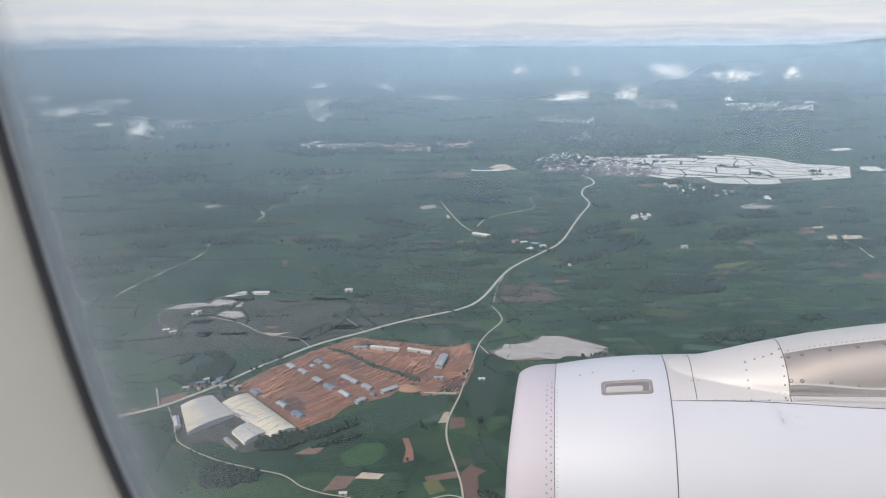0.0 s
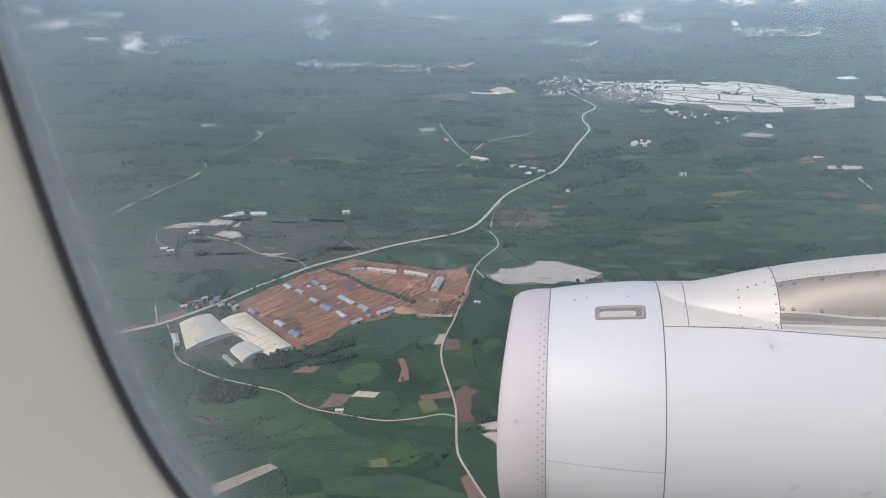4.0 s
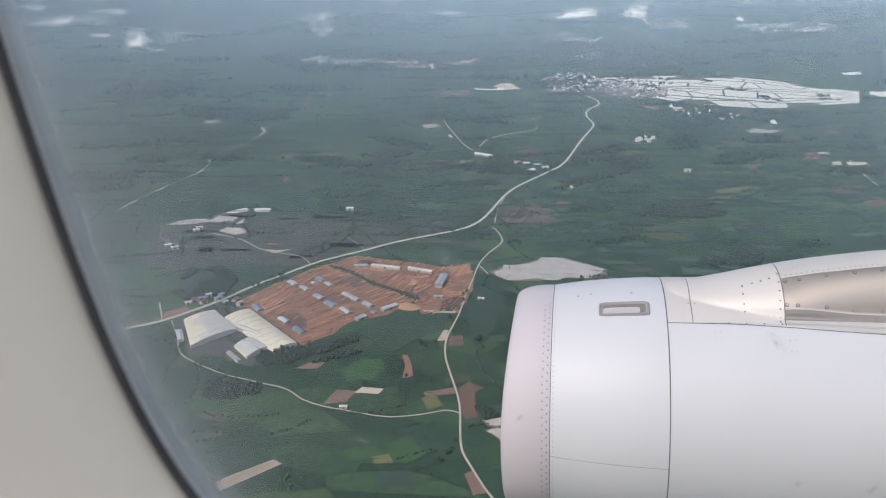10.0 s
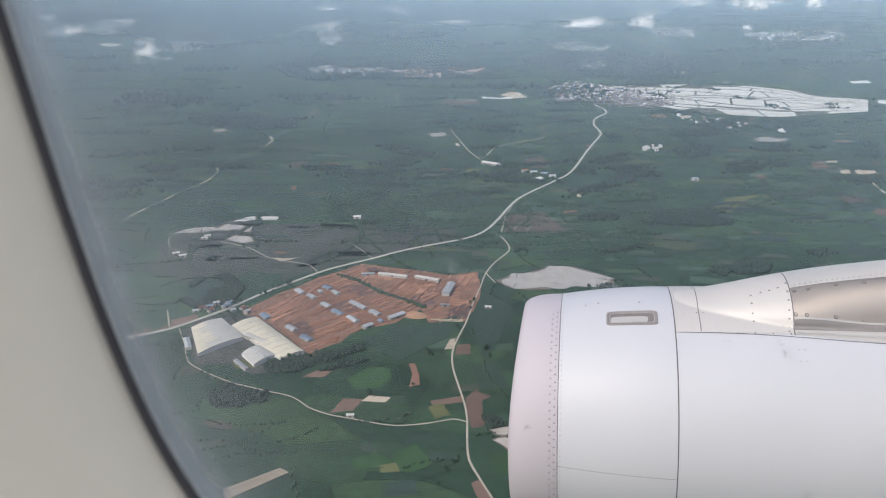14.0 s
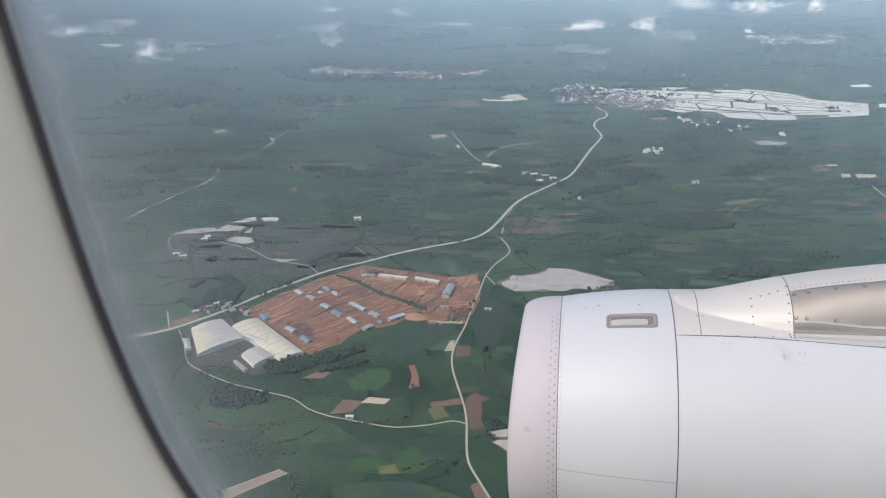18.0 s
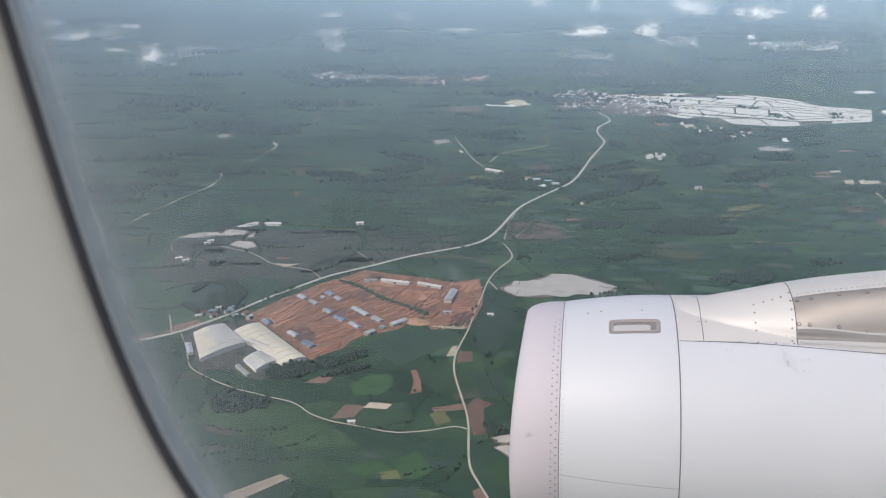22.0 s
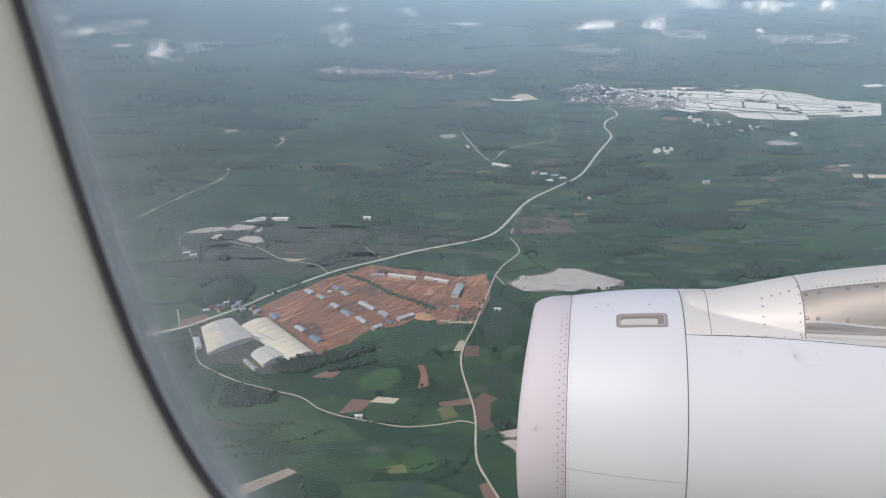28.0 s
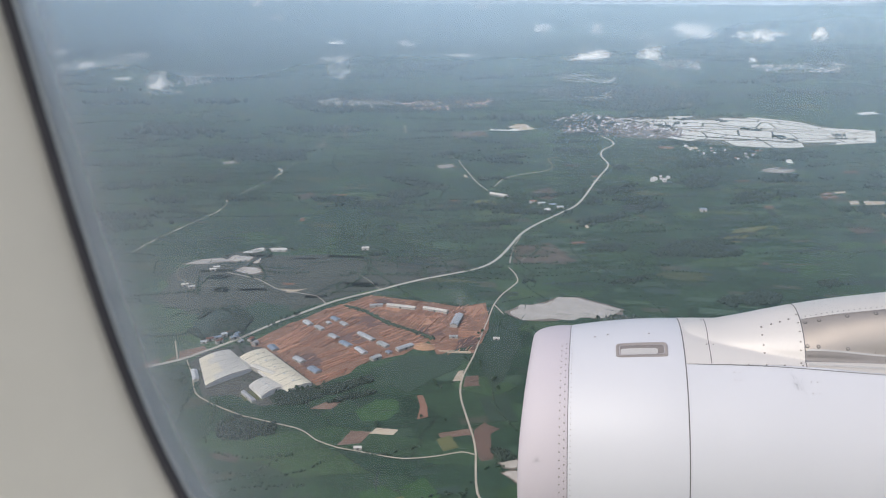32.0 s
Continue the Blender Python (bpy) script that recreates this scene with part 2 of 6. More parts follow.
LEAF = mat("broad_leaves", (0.030, 0.060, 0.037), 0.95, vary=0.22, scale=0.15, island=0.4)
FOREST = mat("forest_leaves", (0.023, 0.040, 0.031), 0.95, vary=0.2, scale=0.1, island=0.35)
BAMBOO = mat("bamboo_leaves", (0.038, 0.066, 0.043), 0.85, vary=0.4, scale=0.15, island=0.9)
BARK = mat("bark", (0.10, 0.08, 0.06), 0.9, vary=0.3, scale=1.5)
STEEL = mat("galvanised_steel", (0.45, 0.46, 0.48), 0.5, metal=0.6, vary=0.1, scale=1.0)


def cloud_material(name, alpha, edge, color=(0.99, 0.99, 0.99)):
    """White vapour on a dome: thick over its middle, torn by noise, gone at the rim."""
    m = see_through(name, color, 1.0, translucent=0.25)
    n, l = m.node_tree.nodes, m.node_tree.links
    tc, info = n.new("ShaderNodeTexCoord"), n.new("ShaderNodeObjectInfo")
    sh = n.new("ShaderNodeVectorMath")
    sh.operation = "MULTIPLY_ADD"
    sh.inputs[1].default_value = (90, 90, 90)
    l.new(info.outputs["Random"], sh.inputs[0])
    l.new(tc.outputs["UV"], sh.inputs[2])
    no = n.new("ShaderNodeTexNoise")
    no.inputs["Scale"].default_value, no.inputs["Detail"].default_value, no.inputs["Roughness"].default_value = 2.6, 8, 0.6
    l.new(sh.outputs[0], no.inputs["Vector"])
    loud = n.new("ShaderNodeMath")
    loud.operation = "MULTIPLY_ADD"
    loud.inputs[1].default_value, loud.inputs[2].default_value = 2.4, -0.7
    l.new(no.outputs["Fac"], loud.inputs[0])
    size = n.new("ShaderNodeVectorMath")
    size.operation = "LENGTH"
    l.new(tc.outputs["UV"], size.inputs[0])
    fall = n.new("ShaderNodeMapRange")
    fall.inputs["From Min"].default_value, fall.inputs["From Max"].default_value = 0.0, 1.0
    fall.inputs["To Min"].default_value, fall.inputs["To Max"].default_value = 0.62, -0.95
    l.new(size.outputs["Value"], fall.inputs["Value"])
    add = n.new("ShaderNodeMath")
    add.operation = "ADD"
    l.new(loud.outputs[0], add.inputs[0])
    l.new(fall.outputs[0], add.inputs[1])
    mr = n.new("ShaderNodeMapRange")
    mr.interpolation_type = "SMOOTHSTEP"
    mr.inputs["From Min"].default_value, mr.inputs["From Max"].default_value = 0.28, 0.28 + edge
    mr.inputs["To Min"].default_value, mr.inputs["To Max"].default_value = 0.0, alpha
    l.new(add.outputs[0], mr.inputs["Value"])
    mixers = [x for x in n if x.type == "MIX_SHADER" and x.outputs[0].links and x.outputs[0].links[0].to_node.type == "OUTPUT_MATERIAL"]
    for old in list(mixers[0].inputs[0].links):
        l.remove(old)
    l.new(mr.outputs[0], mixers[0].inputs[0])
    return m


CLOUD = cloud_material("cloud", 0.95, 0.85, (0.99, 0.97, 0.95))
WISP = cloud_material("thin_cloud", 0.36, 1.7)
PARCELS = mat("mixed_crops", (0.036, 0.066, 0.042), 0.92, vary=0.36, scale=0.05, island=1.8)
CROPS = [mat("crop_" + name, c, 0.92, vary=0.2, scale=0.05, random_amount=0.5) for name, c in (("sugarcane", (0.024, 0.052, 0.037)), ("maize", (0.034, 0.067, 0.040)), ("peanut", (0.029, 0.056, 0.043)), ("young_rice", (0.040, 0.078, 0.037)), ("stubble", (0.056, 0.066, 0.045)))]


# ---- building helpers ----
def finish(name, bm, material, smooth=False):
    me = bpy.data.meshes.new(name)
    bmesh.ops.recalc_face_normals(bm, faces=bm.faces)
    bm.to_mesh(me)
    bm.free()
    for x in (material if isinstance(material, (list, tuple)) else [material]):
        me.materials.append(x)
    if smooth:
        me.polygons.foreach_set("use_smooth", [True] * len(me.polygons))
    return me


def part(name, bm, material, parent=None, label="", smooth=False, at=None):
    """Links a bmesh as one mesh object, under parent where there is one."""
    ob = new(name, finish(name, bm, material, smooth) if isinstance(bm, bmesh.types.BMesh) else bm)
    if parent:
        ob.parent = parent
    if at is not None:
        ob.matrix_basis = at
    if label:
        tagged(ob, label)
    return ob


def thing(name, m, label, category, group="", kind=""):
    e = new(name)
    e.empty_display_size = 0.5
    e.matrix_world = m
    return tagged(e, label, category, group, kind)


def box(bm, cx, cy, cz, sx, sy, sz, turn=0.0, bevel=0.0):
    made = bmesh.ops.create_cube(bm, size=1, matrix=Matrix.Translation((cx, cy, cz)) @ Matrix.Rotation(turn, 4, "Z") @ Matrix.Diagonal((sx, sy, sz, 1)))
    if bevel:
        edges = list({e for v in made["verts"] for e in v.link_edges})
        bmesh.ops.bevel(bm, geom=edges, offset=bevel, segments=2, affect="EDGES")
    return made


def grid_mesh(bm, pts, close_u=False, close_v=False):
    """Faces over a grid of points pts[i][j]."""
    vs = [[bm.verts.new(p) for p in row] for row in pts]
    nu, nv = len(vs), len(vs[0])
    for i in range(nu if close_u else nu - 1):
        for j in range(nv if close_v else nv - 1):
            bm.faces.new((vs[i][j], vs[(i + 1) % nu][j], vs[(i + 1) % nu][(j + 1) % nv], vs[i][(j + 1) % nv]))
    return vs


def smooth01(a, b, x):
    t = min(1.0, max(0.0, (x - a) / (b - a)))
    return t * t * (3 - 2 * t)


# The plain is level for 3 km round the aircraft and then climbs slowly to the hills on the skyline.
NEAR, FAR = 3000.0, 4760.0


def land(x, y, up=0.0):
    """A place on the plain: its point, and how far things shrink there."""
    d = math.hypot(x, y)
    if d <= NEAR:
        return Vector((x, y, up)), 1.0
    r = NEAR + (FAR - NEAR) * (1 - NEAR / d)
    k = r / d
    return Vector((x * k, y * k, EYE * (1 - k) + up * k + 7.0 * (1 - k))), k


def curve_points(pts, step=25.0):
    """A smooth line through the points (Catmull-Rom)."""
    p = [Vector(q) for q in pts]
    p = [p[0] * 2 - p[1]] + p + [p[-1] * 2 - p[-2]]
    out = []
    for i in range(1, len(p) - 2):
        a, b, c, d = p[i - 1:i + 3]
        count = max(2, min(24, int((c - b).length / step)))
        for j in range(count):
            t = j / count
            out.append(0.5 * (2 * b + (c - a) * t + (2 * a - 5 * b + 4 * c - d) * t * t + (3 * b - a - 3 * c + d) * t ** 3))
    out.append(p[-2])
    return out


def ribbon(name, pts, width, material, label, category, up=0.35, lumpy=0.12):
    """A road or track with a slightly crowned, uneven-edged body."""
    line = curve_points(pts)
    bm = bmesh.new()
    rows = []
    for i, q in enumerate(line):
        tangent = (line[min(i + 1, len(line) - 1)] - line[max(i - 1, 0)]).normalized()
        side = Vector((-tangent.y, tangent.x))
        w = width * (1 + lumpy * noise.noise((q.x * 0.02, q.y * 0.02, 3.0)))
        row = []
        for s, z in ((-0.56, -0.2), (-0.5, up), (0, up + 0.15), (0.5, up), (0.56, -0.2)):
            v, k = land(q.x + side.x * s * w, q.y + side.y * s * w, z)
            row.append(v)
        rows.append(row)
    grid_mesh(bm, rows)
    return tagged(part(name, bm, material), label, category, kind="structure")


def patch(name, pts, material, up=0.12, rough=0.0, parent=None, label=""):
    """A field, pond or plot: a low slab whose edges bend at two scales."""
    p = [Vector(q) for q in pts]
    size = sum((a - p[i - 1]).length for i, a in enumerate(p)) / 4
    ring = []
    for i, a in enumerate(p):
        b = p[(i + 1) % len(p)]
        count = max(2, min(12, int(14 * (b - a).length / size))) if rough else 2
        for j in range(count):
            q = a.lerp(b, j / count)
            if rough:
                shift = Vector((0.0, 0.0))
                for f, s in ((4.0, rough), (14.0, rough * 0.45)):
                    f /= size
                    shift += Vector((noise.noise((q.x * f, q.y * f, 1.0)), noise.noise((q.x * f, q.y * f, 7.0)))) * s * size
                q = q + shift
            ring.append(q)
    bm = bmesh.new()
    top = [bm.verts.new(land(q.x, q.y, up)[0]) for q in ring]
    low = [bm.verts.new(land(q.x, q.y, -0.3)[0]) for q in ring]
    bm.faces.new(top)
    for i in range(len(ring)):
        bm.faces.new((top[i], top[i - 1], low[i - 1], low[i]))
    bmesh.ops.triangulate(bm, faces=[f for f in bm.faces if len(f.verts) > 4])
    return part(name, bm, material, parent, label)


def inside(q, poly):
    hit = False
    for i in range(len(poly)):
        a, b = poly[i], poly[i - 1]
        if (a[1] > q.y) != (b[1] > q.y) and q.x < (b[0] - a[0]) * (q.y - a[1]) / (b[1] - a[1]) + a[0]:
            hit = not hit
    return hit


CLUMP = bmesh.new()
bmesh.ops.create_icosphere(CLUMP, subdivisions=1, radius=1)
CLUMP.verts.ensure_lookup_table()
CLUMP_V = np.array([v.co[:] for v in CLUMP.verts])
CLUMP_F = np.array([[v.index for v in f.verts] for f in CLUMP.faces])
CLUMP.free()


def clumps(name, spots, material, label, category, rng, kind="stuff"):
    """Many crowns in one mesh: spots are x, y, radius, height on the plain."""
    vs, fs = [], []
    for i, (x, y, r, h) in enumerate(spots):
        p, k = land(x, y)
        jig = CLUMP_V * (1 + 0.38 * (rng.random((len(CLUMP_V), 1)) - 0.5))
        jig = jig * np.array([r, r * (0.8 + 0.4 * rng.random()), h * 0.55]) * k
        vs.append(jig + np.array([p.x, p.y, p.z + h * 0.42 * k]))
        fs.append(CLUMP_F + i * len(CLUMP_V))
    me = bpy.data.meshes.new(name)
    v, f = np.concatenate(vs), np.concatenate(fs)
    me.from_pydata(v.tolist(), [], f.tolist())
    me.materials.append(material)
    me.polygons.foreach_set("use_smooth", [True] * len(me.polygons))
    me.update()
    return tagged(new(name, me), label, category, kind=kind)


# ---- ground ----
def build_ground():
    bm = bmesh.new()
    radii = [0, 150, 300, 450, 600, 750, 900, 1050, 1200, 1400, 1600, 1800, 2000, 2250, 2500, 2750, 3000]
    flat = radii + [3000 / (1 - 0.03 * i) for i in range(1, 33)] + [300000.0]
    pts = []
    for d in flat[1:]:
        row = []
        for j in range(160):
            a = 2 * math.pi * j / 160
            p, k = land(d * math.sin(a), d * math.cos(a))
            if d > NEAR:
                p.z -= 7.0 * (1 - k)
            row.append(p)
        pts.append(row)
    vs = grid_mesh(bm, pts, close_v=True)
    c = bm.verts.new((0, 0, 0))
    for j in range(160):
        bm.faces.new((c, vs[0][j], vs[0][(j + 1) % 160]))
    return tagged(part("ground", bm, FARMLAND, smooth=True), "wide green farmland plain in small hazy parcels", "ground", kind="structure")


ground = build_ground()

# ---- roads and tracks ----
MAIN = [(-772.1, 666.1), (-637.3, 787.1), (-559.8, 852.2), (-514.7, 892.4), (-494.4, 923.9), (-469.4, 967.8), (-438.9, 1037.5), (-418.1, 1076.1), (-378.0, 1145.9), (-328.1, 1201.4), (-275.3, 1263.7), (-207.0, 1323.5), (-176.4, 1355.6), (-156.3, 1400.1), (-143, 1468), (-126, 1584), (-103, 1664), (-49, 1790), (-13, 1891), (27, 2161), (59, 2351), (59, 2422), (42, 2532), (49, 2647), (82, 2743), (79, 2837), (45, 2930)]
ribbon("road", MAIN, 4.9, ROAD, "pale concrete country road across green fields", "road", up=0.6)
LANE = [(-20.3, 537.7), (-38.1, 581.0), (-57.3, 611.9), (-73.0, 641.2), (-85.8, 667.0), (-92.4, 701.2), (-97.8, 738.8), (-105.9, 773.1), (-124.1, 829.0), (-135.5, 870.7), (-139.5, 917.8), (-134.9, 980.3), (-134.4, 1049.4), (-132.3, 1115.8), (-131.2, 1176.7), (-122.0, 1231.3), (-107.9, 1276.5), (-106.0, 1306.5), (-116.2, 1341.8), (-127.7, 1365.4)]
ribbon("track", LANE, 2.1, TRACK, "pale winding farm track between green fields", "track")
ribbon("track", [(-224.0, 719.7), (-199.6, 716.2), (-168.7, 714.1), (-134.9, 726.1), (-112.8, 738.2), (-98.5, 735.2)], 1.5, TRACK, "narrow pale field track", "track")
ribbon("track", [(-372.1, 768.1), (-351.3, 764.0), (-323.1, 757.5), (-300.1, 752.8), (-283.6, 743.3), (-270.2, 732.3), (-244.9, 722.7), (-224.0, 719.7)], 1.4, TRACK, "narrow pale field track", "track")
ribbon("track", [(-503.8, 894.5), (-475.2, 853.4), (-450.1, 810.6), (-425.6, 793.1), (-399.4, 779.5), (-372.1, 768.1)], 1.5, TRACK, "pale track along the factory wall", "track")
ribbon("track", [(-549.0, 948.3), (-528.3, 913.6), (-517.0, 893.7)], 1.8, TRACK, "short pale side track", "track")
ribbon("track", [(-704.3, 1255.7), (-678.8, 1201.0), (-630.5, 1172.2), (-599.3, 1169.9)], 1.7, FAINT, "faint track over grey scrub", "track")
ribbon("track", [(-607.9, 1243.0), (-541.0, 1219.5), (-495.8, 1182.0), (-461.8, 1169.3), (-415.3, 1159.6), (-387.5, 1123.6)], 2.4, FAINT, "faint track over grey scrub", "track")
ribbon("track", [(-838, 1806), (-852, 1772), (-829, 1726), (-815, 1656), (-818, 1588), (-829, 1492), (-836, 1383), (-834, 1319), (-862, 1290)], 1.6, FAINT, "pale distant field track", "track")
ribbon("track", [(-900, 2646), (-884, 2555), (-841, 2333), (-849, 2142), (-839, 2087), (-824, 1998), (-832, 1940), (-838, 1806)], 1.5, FAINT, "pale distant field track", "track")
ribbon("track", [(-709, 3065), (-657, 2858)], 4.0, TRACK, "pale distant field track", "track")
ribbon("track", [(-236, 2000), (-229, 2050), (-222, 2118), (-181, 2190), (-108, 2270), (-101, 2348), (-118, 2454), (-85, 2481)], 2.4, TRACK, "pale looping field track", "track")
ribbon("track", [(-380, 2370), (-367, 2315), (-328, 2197), (-280, 2056), (-236, 1960)], 2.2, TRACK, "pale distant field track", "track")
ribbon("track", [(-125, 1567), (-131, 1489), (-128.4, 1392.0)], 2.6, FAINT, "pale distant field track", "track")
for pts in ([(-838, 1806), (-852, 1772), (-829, 1726)], [(-815, 1656), (-813, 1630), (-817, 1592)], [(-827, 1500), (-829, 1470)], [(-834, 1400), (-836, 1350)], [(-835, 2101), (-868, 2143), (-830, 2078), (-834, 2039)], [(-912, 2665), (-873, 2577), (-865, 2511)], [(-860, 1292), (-872, 1280)]):
    ribbon("track", pts, 3.4, TRACK, "bare pale stretch of a distant field track", "track", up=0.9)
ribbon("track", [(675, 2060), (672, 1995), (664, 1907), (662, 1822)], 4.0, TRACK, "pale distant field track", "track")
ribbon("track", [(250, 3782), (144, 3577), (60, 3420)], 8.0, TRACK, "pale town road in the haze", "track")
ribbon("track", [(-131.2, 1176.7), (-119.7, 1154.0), (-111.8, 1138.6)], 1.7, TRACK, "short pale track to a pond", "track")
ribbon("track", [(191, 6540), (308, 6284), (396, 5650), (471, 5273), (489, 4914), (463, 4531), (387, 4239), (309, 3910), (233, 3682)], 9.0, TRACK, "pale town road in the haze", "track")
ribbon("track", [(-319.0, 1203.2), (-349.0, 1243.0), (-384.8, 1281.5)], 1.7, FAINT, "faint track over grey scrub", "track")

# ---- ponds ----
WATERS = [
    ("pond", [(-100.7, 1150.7), (-92.4, 1172.1), (-66.1, 1191.2), (-40.2, 1210.4), (-36.3, 1230.1), (-8.5, 1232.4), (34.8, 1209.5), (64.3, 1191.0), (52.0, 1158.0), (-10.7, 1138.2), (-84.3, 1120.6), (-97.0, 1136.0)], POND, "broad silty pond beside the farm track"),
    ("pond", [(-704.3, 1272.3), (-684.9, 1303.5), (-652.8, 1317.0), (-632.4, 1303.8), (-662.9, 1280.7)], POND, "small pale pond in grey scrub"),
    ("pond", [(-638.3, 1309.5), (-636.8, 1338.0), (-599.0, 1335.0), (-598.5, 1310.7), (-624.0, 1302.1)], POND, "small pale pond in grey scrub"),
    ("pond", [(-597.4, 1254.6), (-592.0, 1278.4), (-565.0, 1277.3), (-548.4, 1254.9), (-564.6, 1239.2)], POND, "small pale pond in grey scrub"),
    ("pond", [(-630, 1358), (-616, 1386), (-603, 1397), (-593, 1376), (-611, 1361)], SHEET, "small white pond in grey scrub"),
    ("pond", [(-590, 1392), (-575, 1406), (-558, 1402), (-554, 1380), (-578, 1376)], SHEET, "small white pond in grey scrub"),
    ("pond", [(-587.1, 1299.4), (-582.4, 1334.8), (-575.5, 1305.1)], POND, "tiny pale pond in grey scrub"),
    ("pond", [(-432, 2277), (-390, 2304), (-376, 2263), (-410, 2230)], POND, "small pale pond among fields"),
    ("pond", [(496, 2405), (546, 2450), (589, 2418), (561, 2370), (499, 2365)], POND, "long pale pond among fields"),
    ("pond", [(593, 2578), (614, 2592), (606, 2526), (589, 2522)], SHEET, "small white pond among fields"),
    ("pond", [(-71.3, 723.5), (-63.9, 730.4), (-54.1, 733.4), (-44.6, 725.2), (-56.6, 716.5), (-63.6, 717.3)], POND, "pale pond in a reed bed"),
    ("pond", [(-65.9, 706.2), (-56.1, 712.3), (-41.4, 708.7), (-41.4, 688.1), (-50.8, 692.4), (-57.1, 699.5)], POND, "small pale pond below a reed bed"),
    ("clearing", [(-311, 3084), (-284, 3167), (-248, 3176), (-201, 3051), (-255, 3009)], PALESOIL, "cream earth mound near the town"),
    ("clearing", [(-367, 3026), (-314, 3068), (-254, 3024), (-256, 2995), (-362, 2984)], SHEET, "pale paved strip near the town"),
    ("clearing", [(-485.7, 1181.2), (-465.6, 1179.6), (-442.1, 1189.9), (-455.5, 1173.3), (-465.3, 1165.8)], PALESOIL, "cream sandy clearing on a track"),
    ("pond", [(-1402, 7513), (-1241, 7750), (-1002, 7561), (-1137, 7102)], SHEET, "far white lake in the haze"),
    ("pond", [(-2942, 4621), (-2888, 4719), (-2757, 4593), (-2776, 4471)], SHEET, "far white pond in the haze"),
    ("pond", [(-2170, 3944), (-2141, 4010), (-2075, 3913), (-2095, 3852)], SHEET, "far white pond in the haze"),
    ("pond", [(-1063, 2198), (-1033, 2223), (-1012, 2192), (-1040, 2168)], POND, "far pale pond among trees"),
    ("pond", [(1152, 3831), (1240, 3892), (1239, 3815), (1153, 3756)], SHEET, "far white pond in the haze"),
    ("pond", [(416, 3959), (473, 4019), (474, 3930), (420, 3873)], SHEET, "far white pond behind the town"),
    ("pond", [(1094, 3271), (1168, 3318), (1151, 3149), (1070, 3156)], SHEET, "small white flooded paddy plot"),
]
for name, pts, m, label in WATERS:
    water = tagged(patch(name, pts, m, 0.3, rough=0.09), label, name, "ponds on the plain" if name == "pond" else "")
    if m in (POND, SHEET) and math.hypot(*pts[0]) < 2600:
        mid = sum((Vector(q) for q in pts), Vector((0, 0))) / len(pts)
        patch("bank", [mid + (Vector(q) - mid) * 1.05 + (Vector(q) - mid).normalized() * 2.0 for q in pts], MUD, 0.2, rough=0.08, parent=water)

# the white flooded paddies beside the town, with their banks
PADDY_TOP = [(74, 3363), (187, 3460), (353, 3536), (521, 3596), (656, 3574), (815, 3476), (910, 3341), (1062, 3260)]
PADDY_LOW = [(81, 3173), (188, 3026), (315, 2888), (419, 2817), (542, 2789), (658, 2793), (795, 2880), (978, 2981)]
PADDY_EDGE = PADDY_TOP + PADDY_LOW[::-1]


def paddies(outline_top, outline_bottom, columns, rows, seed, label):
    """Sheets of water between bending banks: the banks run along the valley, with slanting cross banks between them."""
    rng = random.Random(seed)
    top, low = curve_points(outline_top, 60), curve_points(outline_bottom, 60)
    def at(u, v):
        f = min(1, max(0, u)) * (len(top) - 1)
        i = min(int(f), len(top) - 2)
        g = min(1, max(0, u)) * (len(low) - 1)
        j = min(int(g), len(low) - 2)
        return top[i].lerp(top[i + 1], f - i).lerp(low[j].lerp(low[j + 1], g - j), v)
    base = thing("flooded_paddies", Matrix.Identity(4), label, "paddy field", kind="structure")
    bm = bmesh.new()
    grid_mesh(bm, [[land(*at(i / 40, j / 12), 1.2)[0] for j in range(13)] for i in range(41)])
    part("earth_bank", bm, BANK, base)
    def level(j, u):
        """The height of bank j at u: banks wander and gather towards the far end."""
        if j in (0, rows):
            return j / rows
        return (j + 0.42 * math.sin(5.1 * u + 1.9 * j + seed) + 0.2 * math.sin(13.0 * u + 4.3 * j)) / rows
    for j in range(rows):
        cuts, u = [0.0], rng.uniform(0.01, 0.05)
        while u < 0.985:
            cuts.append(u)
            u += rng.uniform(0.55, 1.7) / columns * (0.6 if u < 0.3 else 1.0)
        cuts.append(1.0)
        lean = [rng.uniform(-0.035, 0.055) for _ in cuts]
        lean[0] = lean[-1] = 0.0
        for k in range(len(cuts) - 1):
            wild = 0.36 if cuts[k] < 0.28 else 0.42 if j == 0 else 0.22 if j == rows - 1 else 0.03
            if rng.random() < wild:
                continue
            g, h, quad = 0.004, 0.12 / rows, []
            n2 = 4
            for i in range(n2 + 1):
                u = cuts[k] + g - lean[k] / 2 + (cuts[k + 1] - cuts[k] - 2 * g - (lean[k + 1] - lean[k]) / 2) * i / n2
                quad.append(at(u, level(j, u) + h))
            for i in range(n2, -1, -1):
                u = cuts[k] + g + lean[k] / 2 + (cuts[k + 1] - cuts[k] - 2 * g + (lean[k + 1] - lean[k]) / 2) * i / n2
                quad.append(at(u, level(j + 1, u) - h))
            patch("paddy", quad, SHEET, 2.0, parent=base)
    return base

paddies(PADDY_TOP, PADDY_LOW, 11, 9, 5, "white flooded paddies with dark banks beside a town")

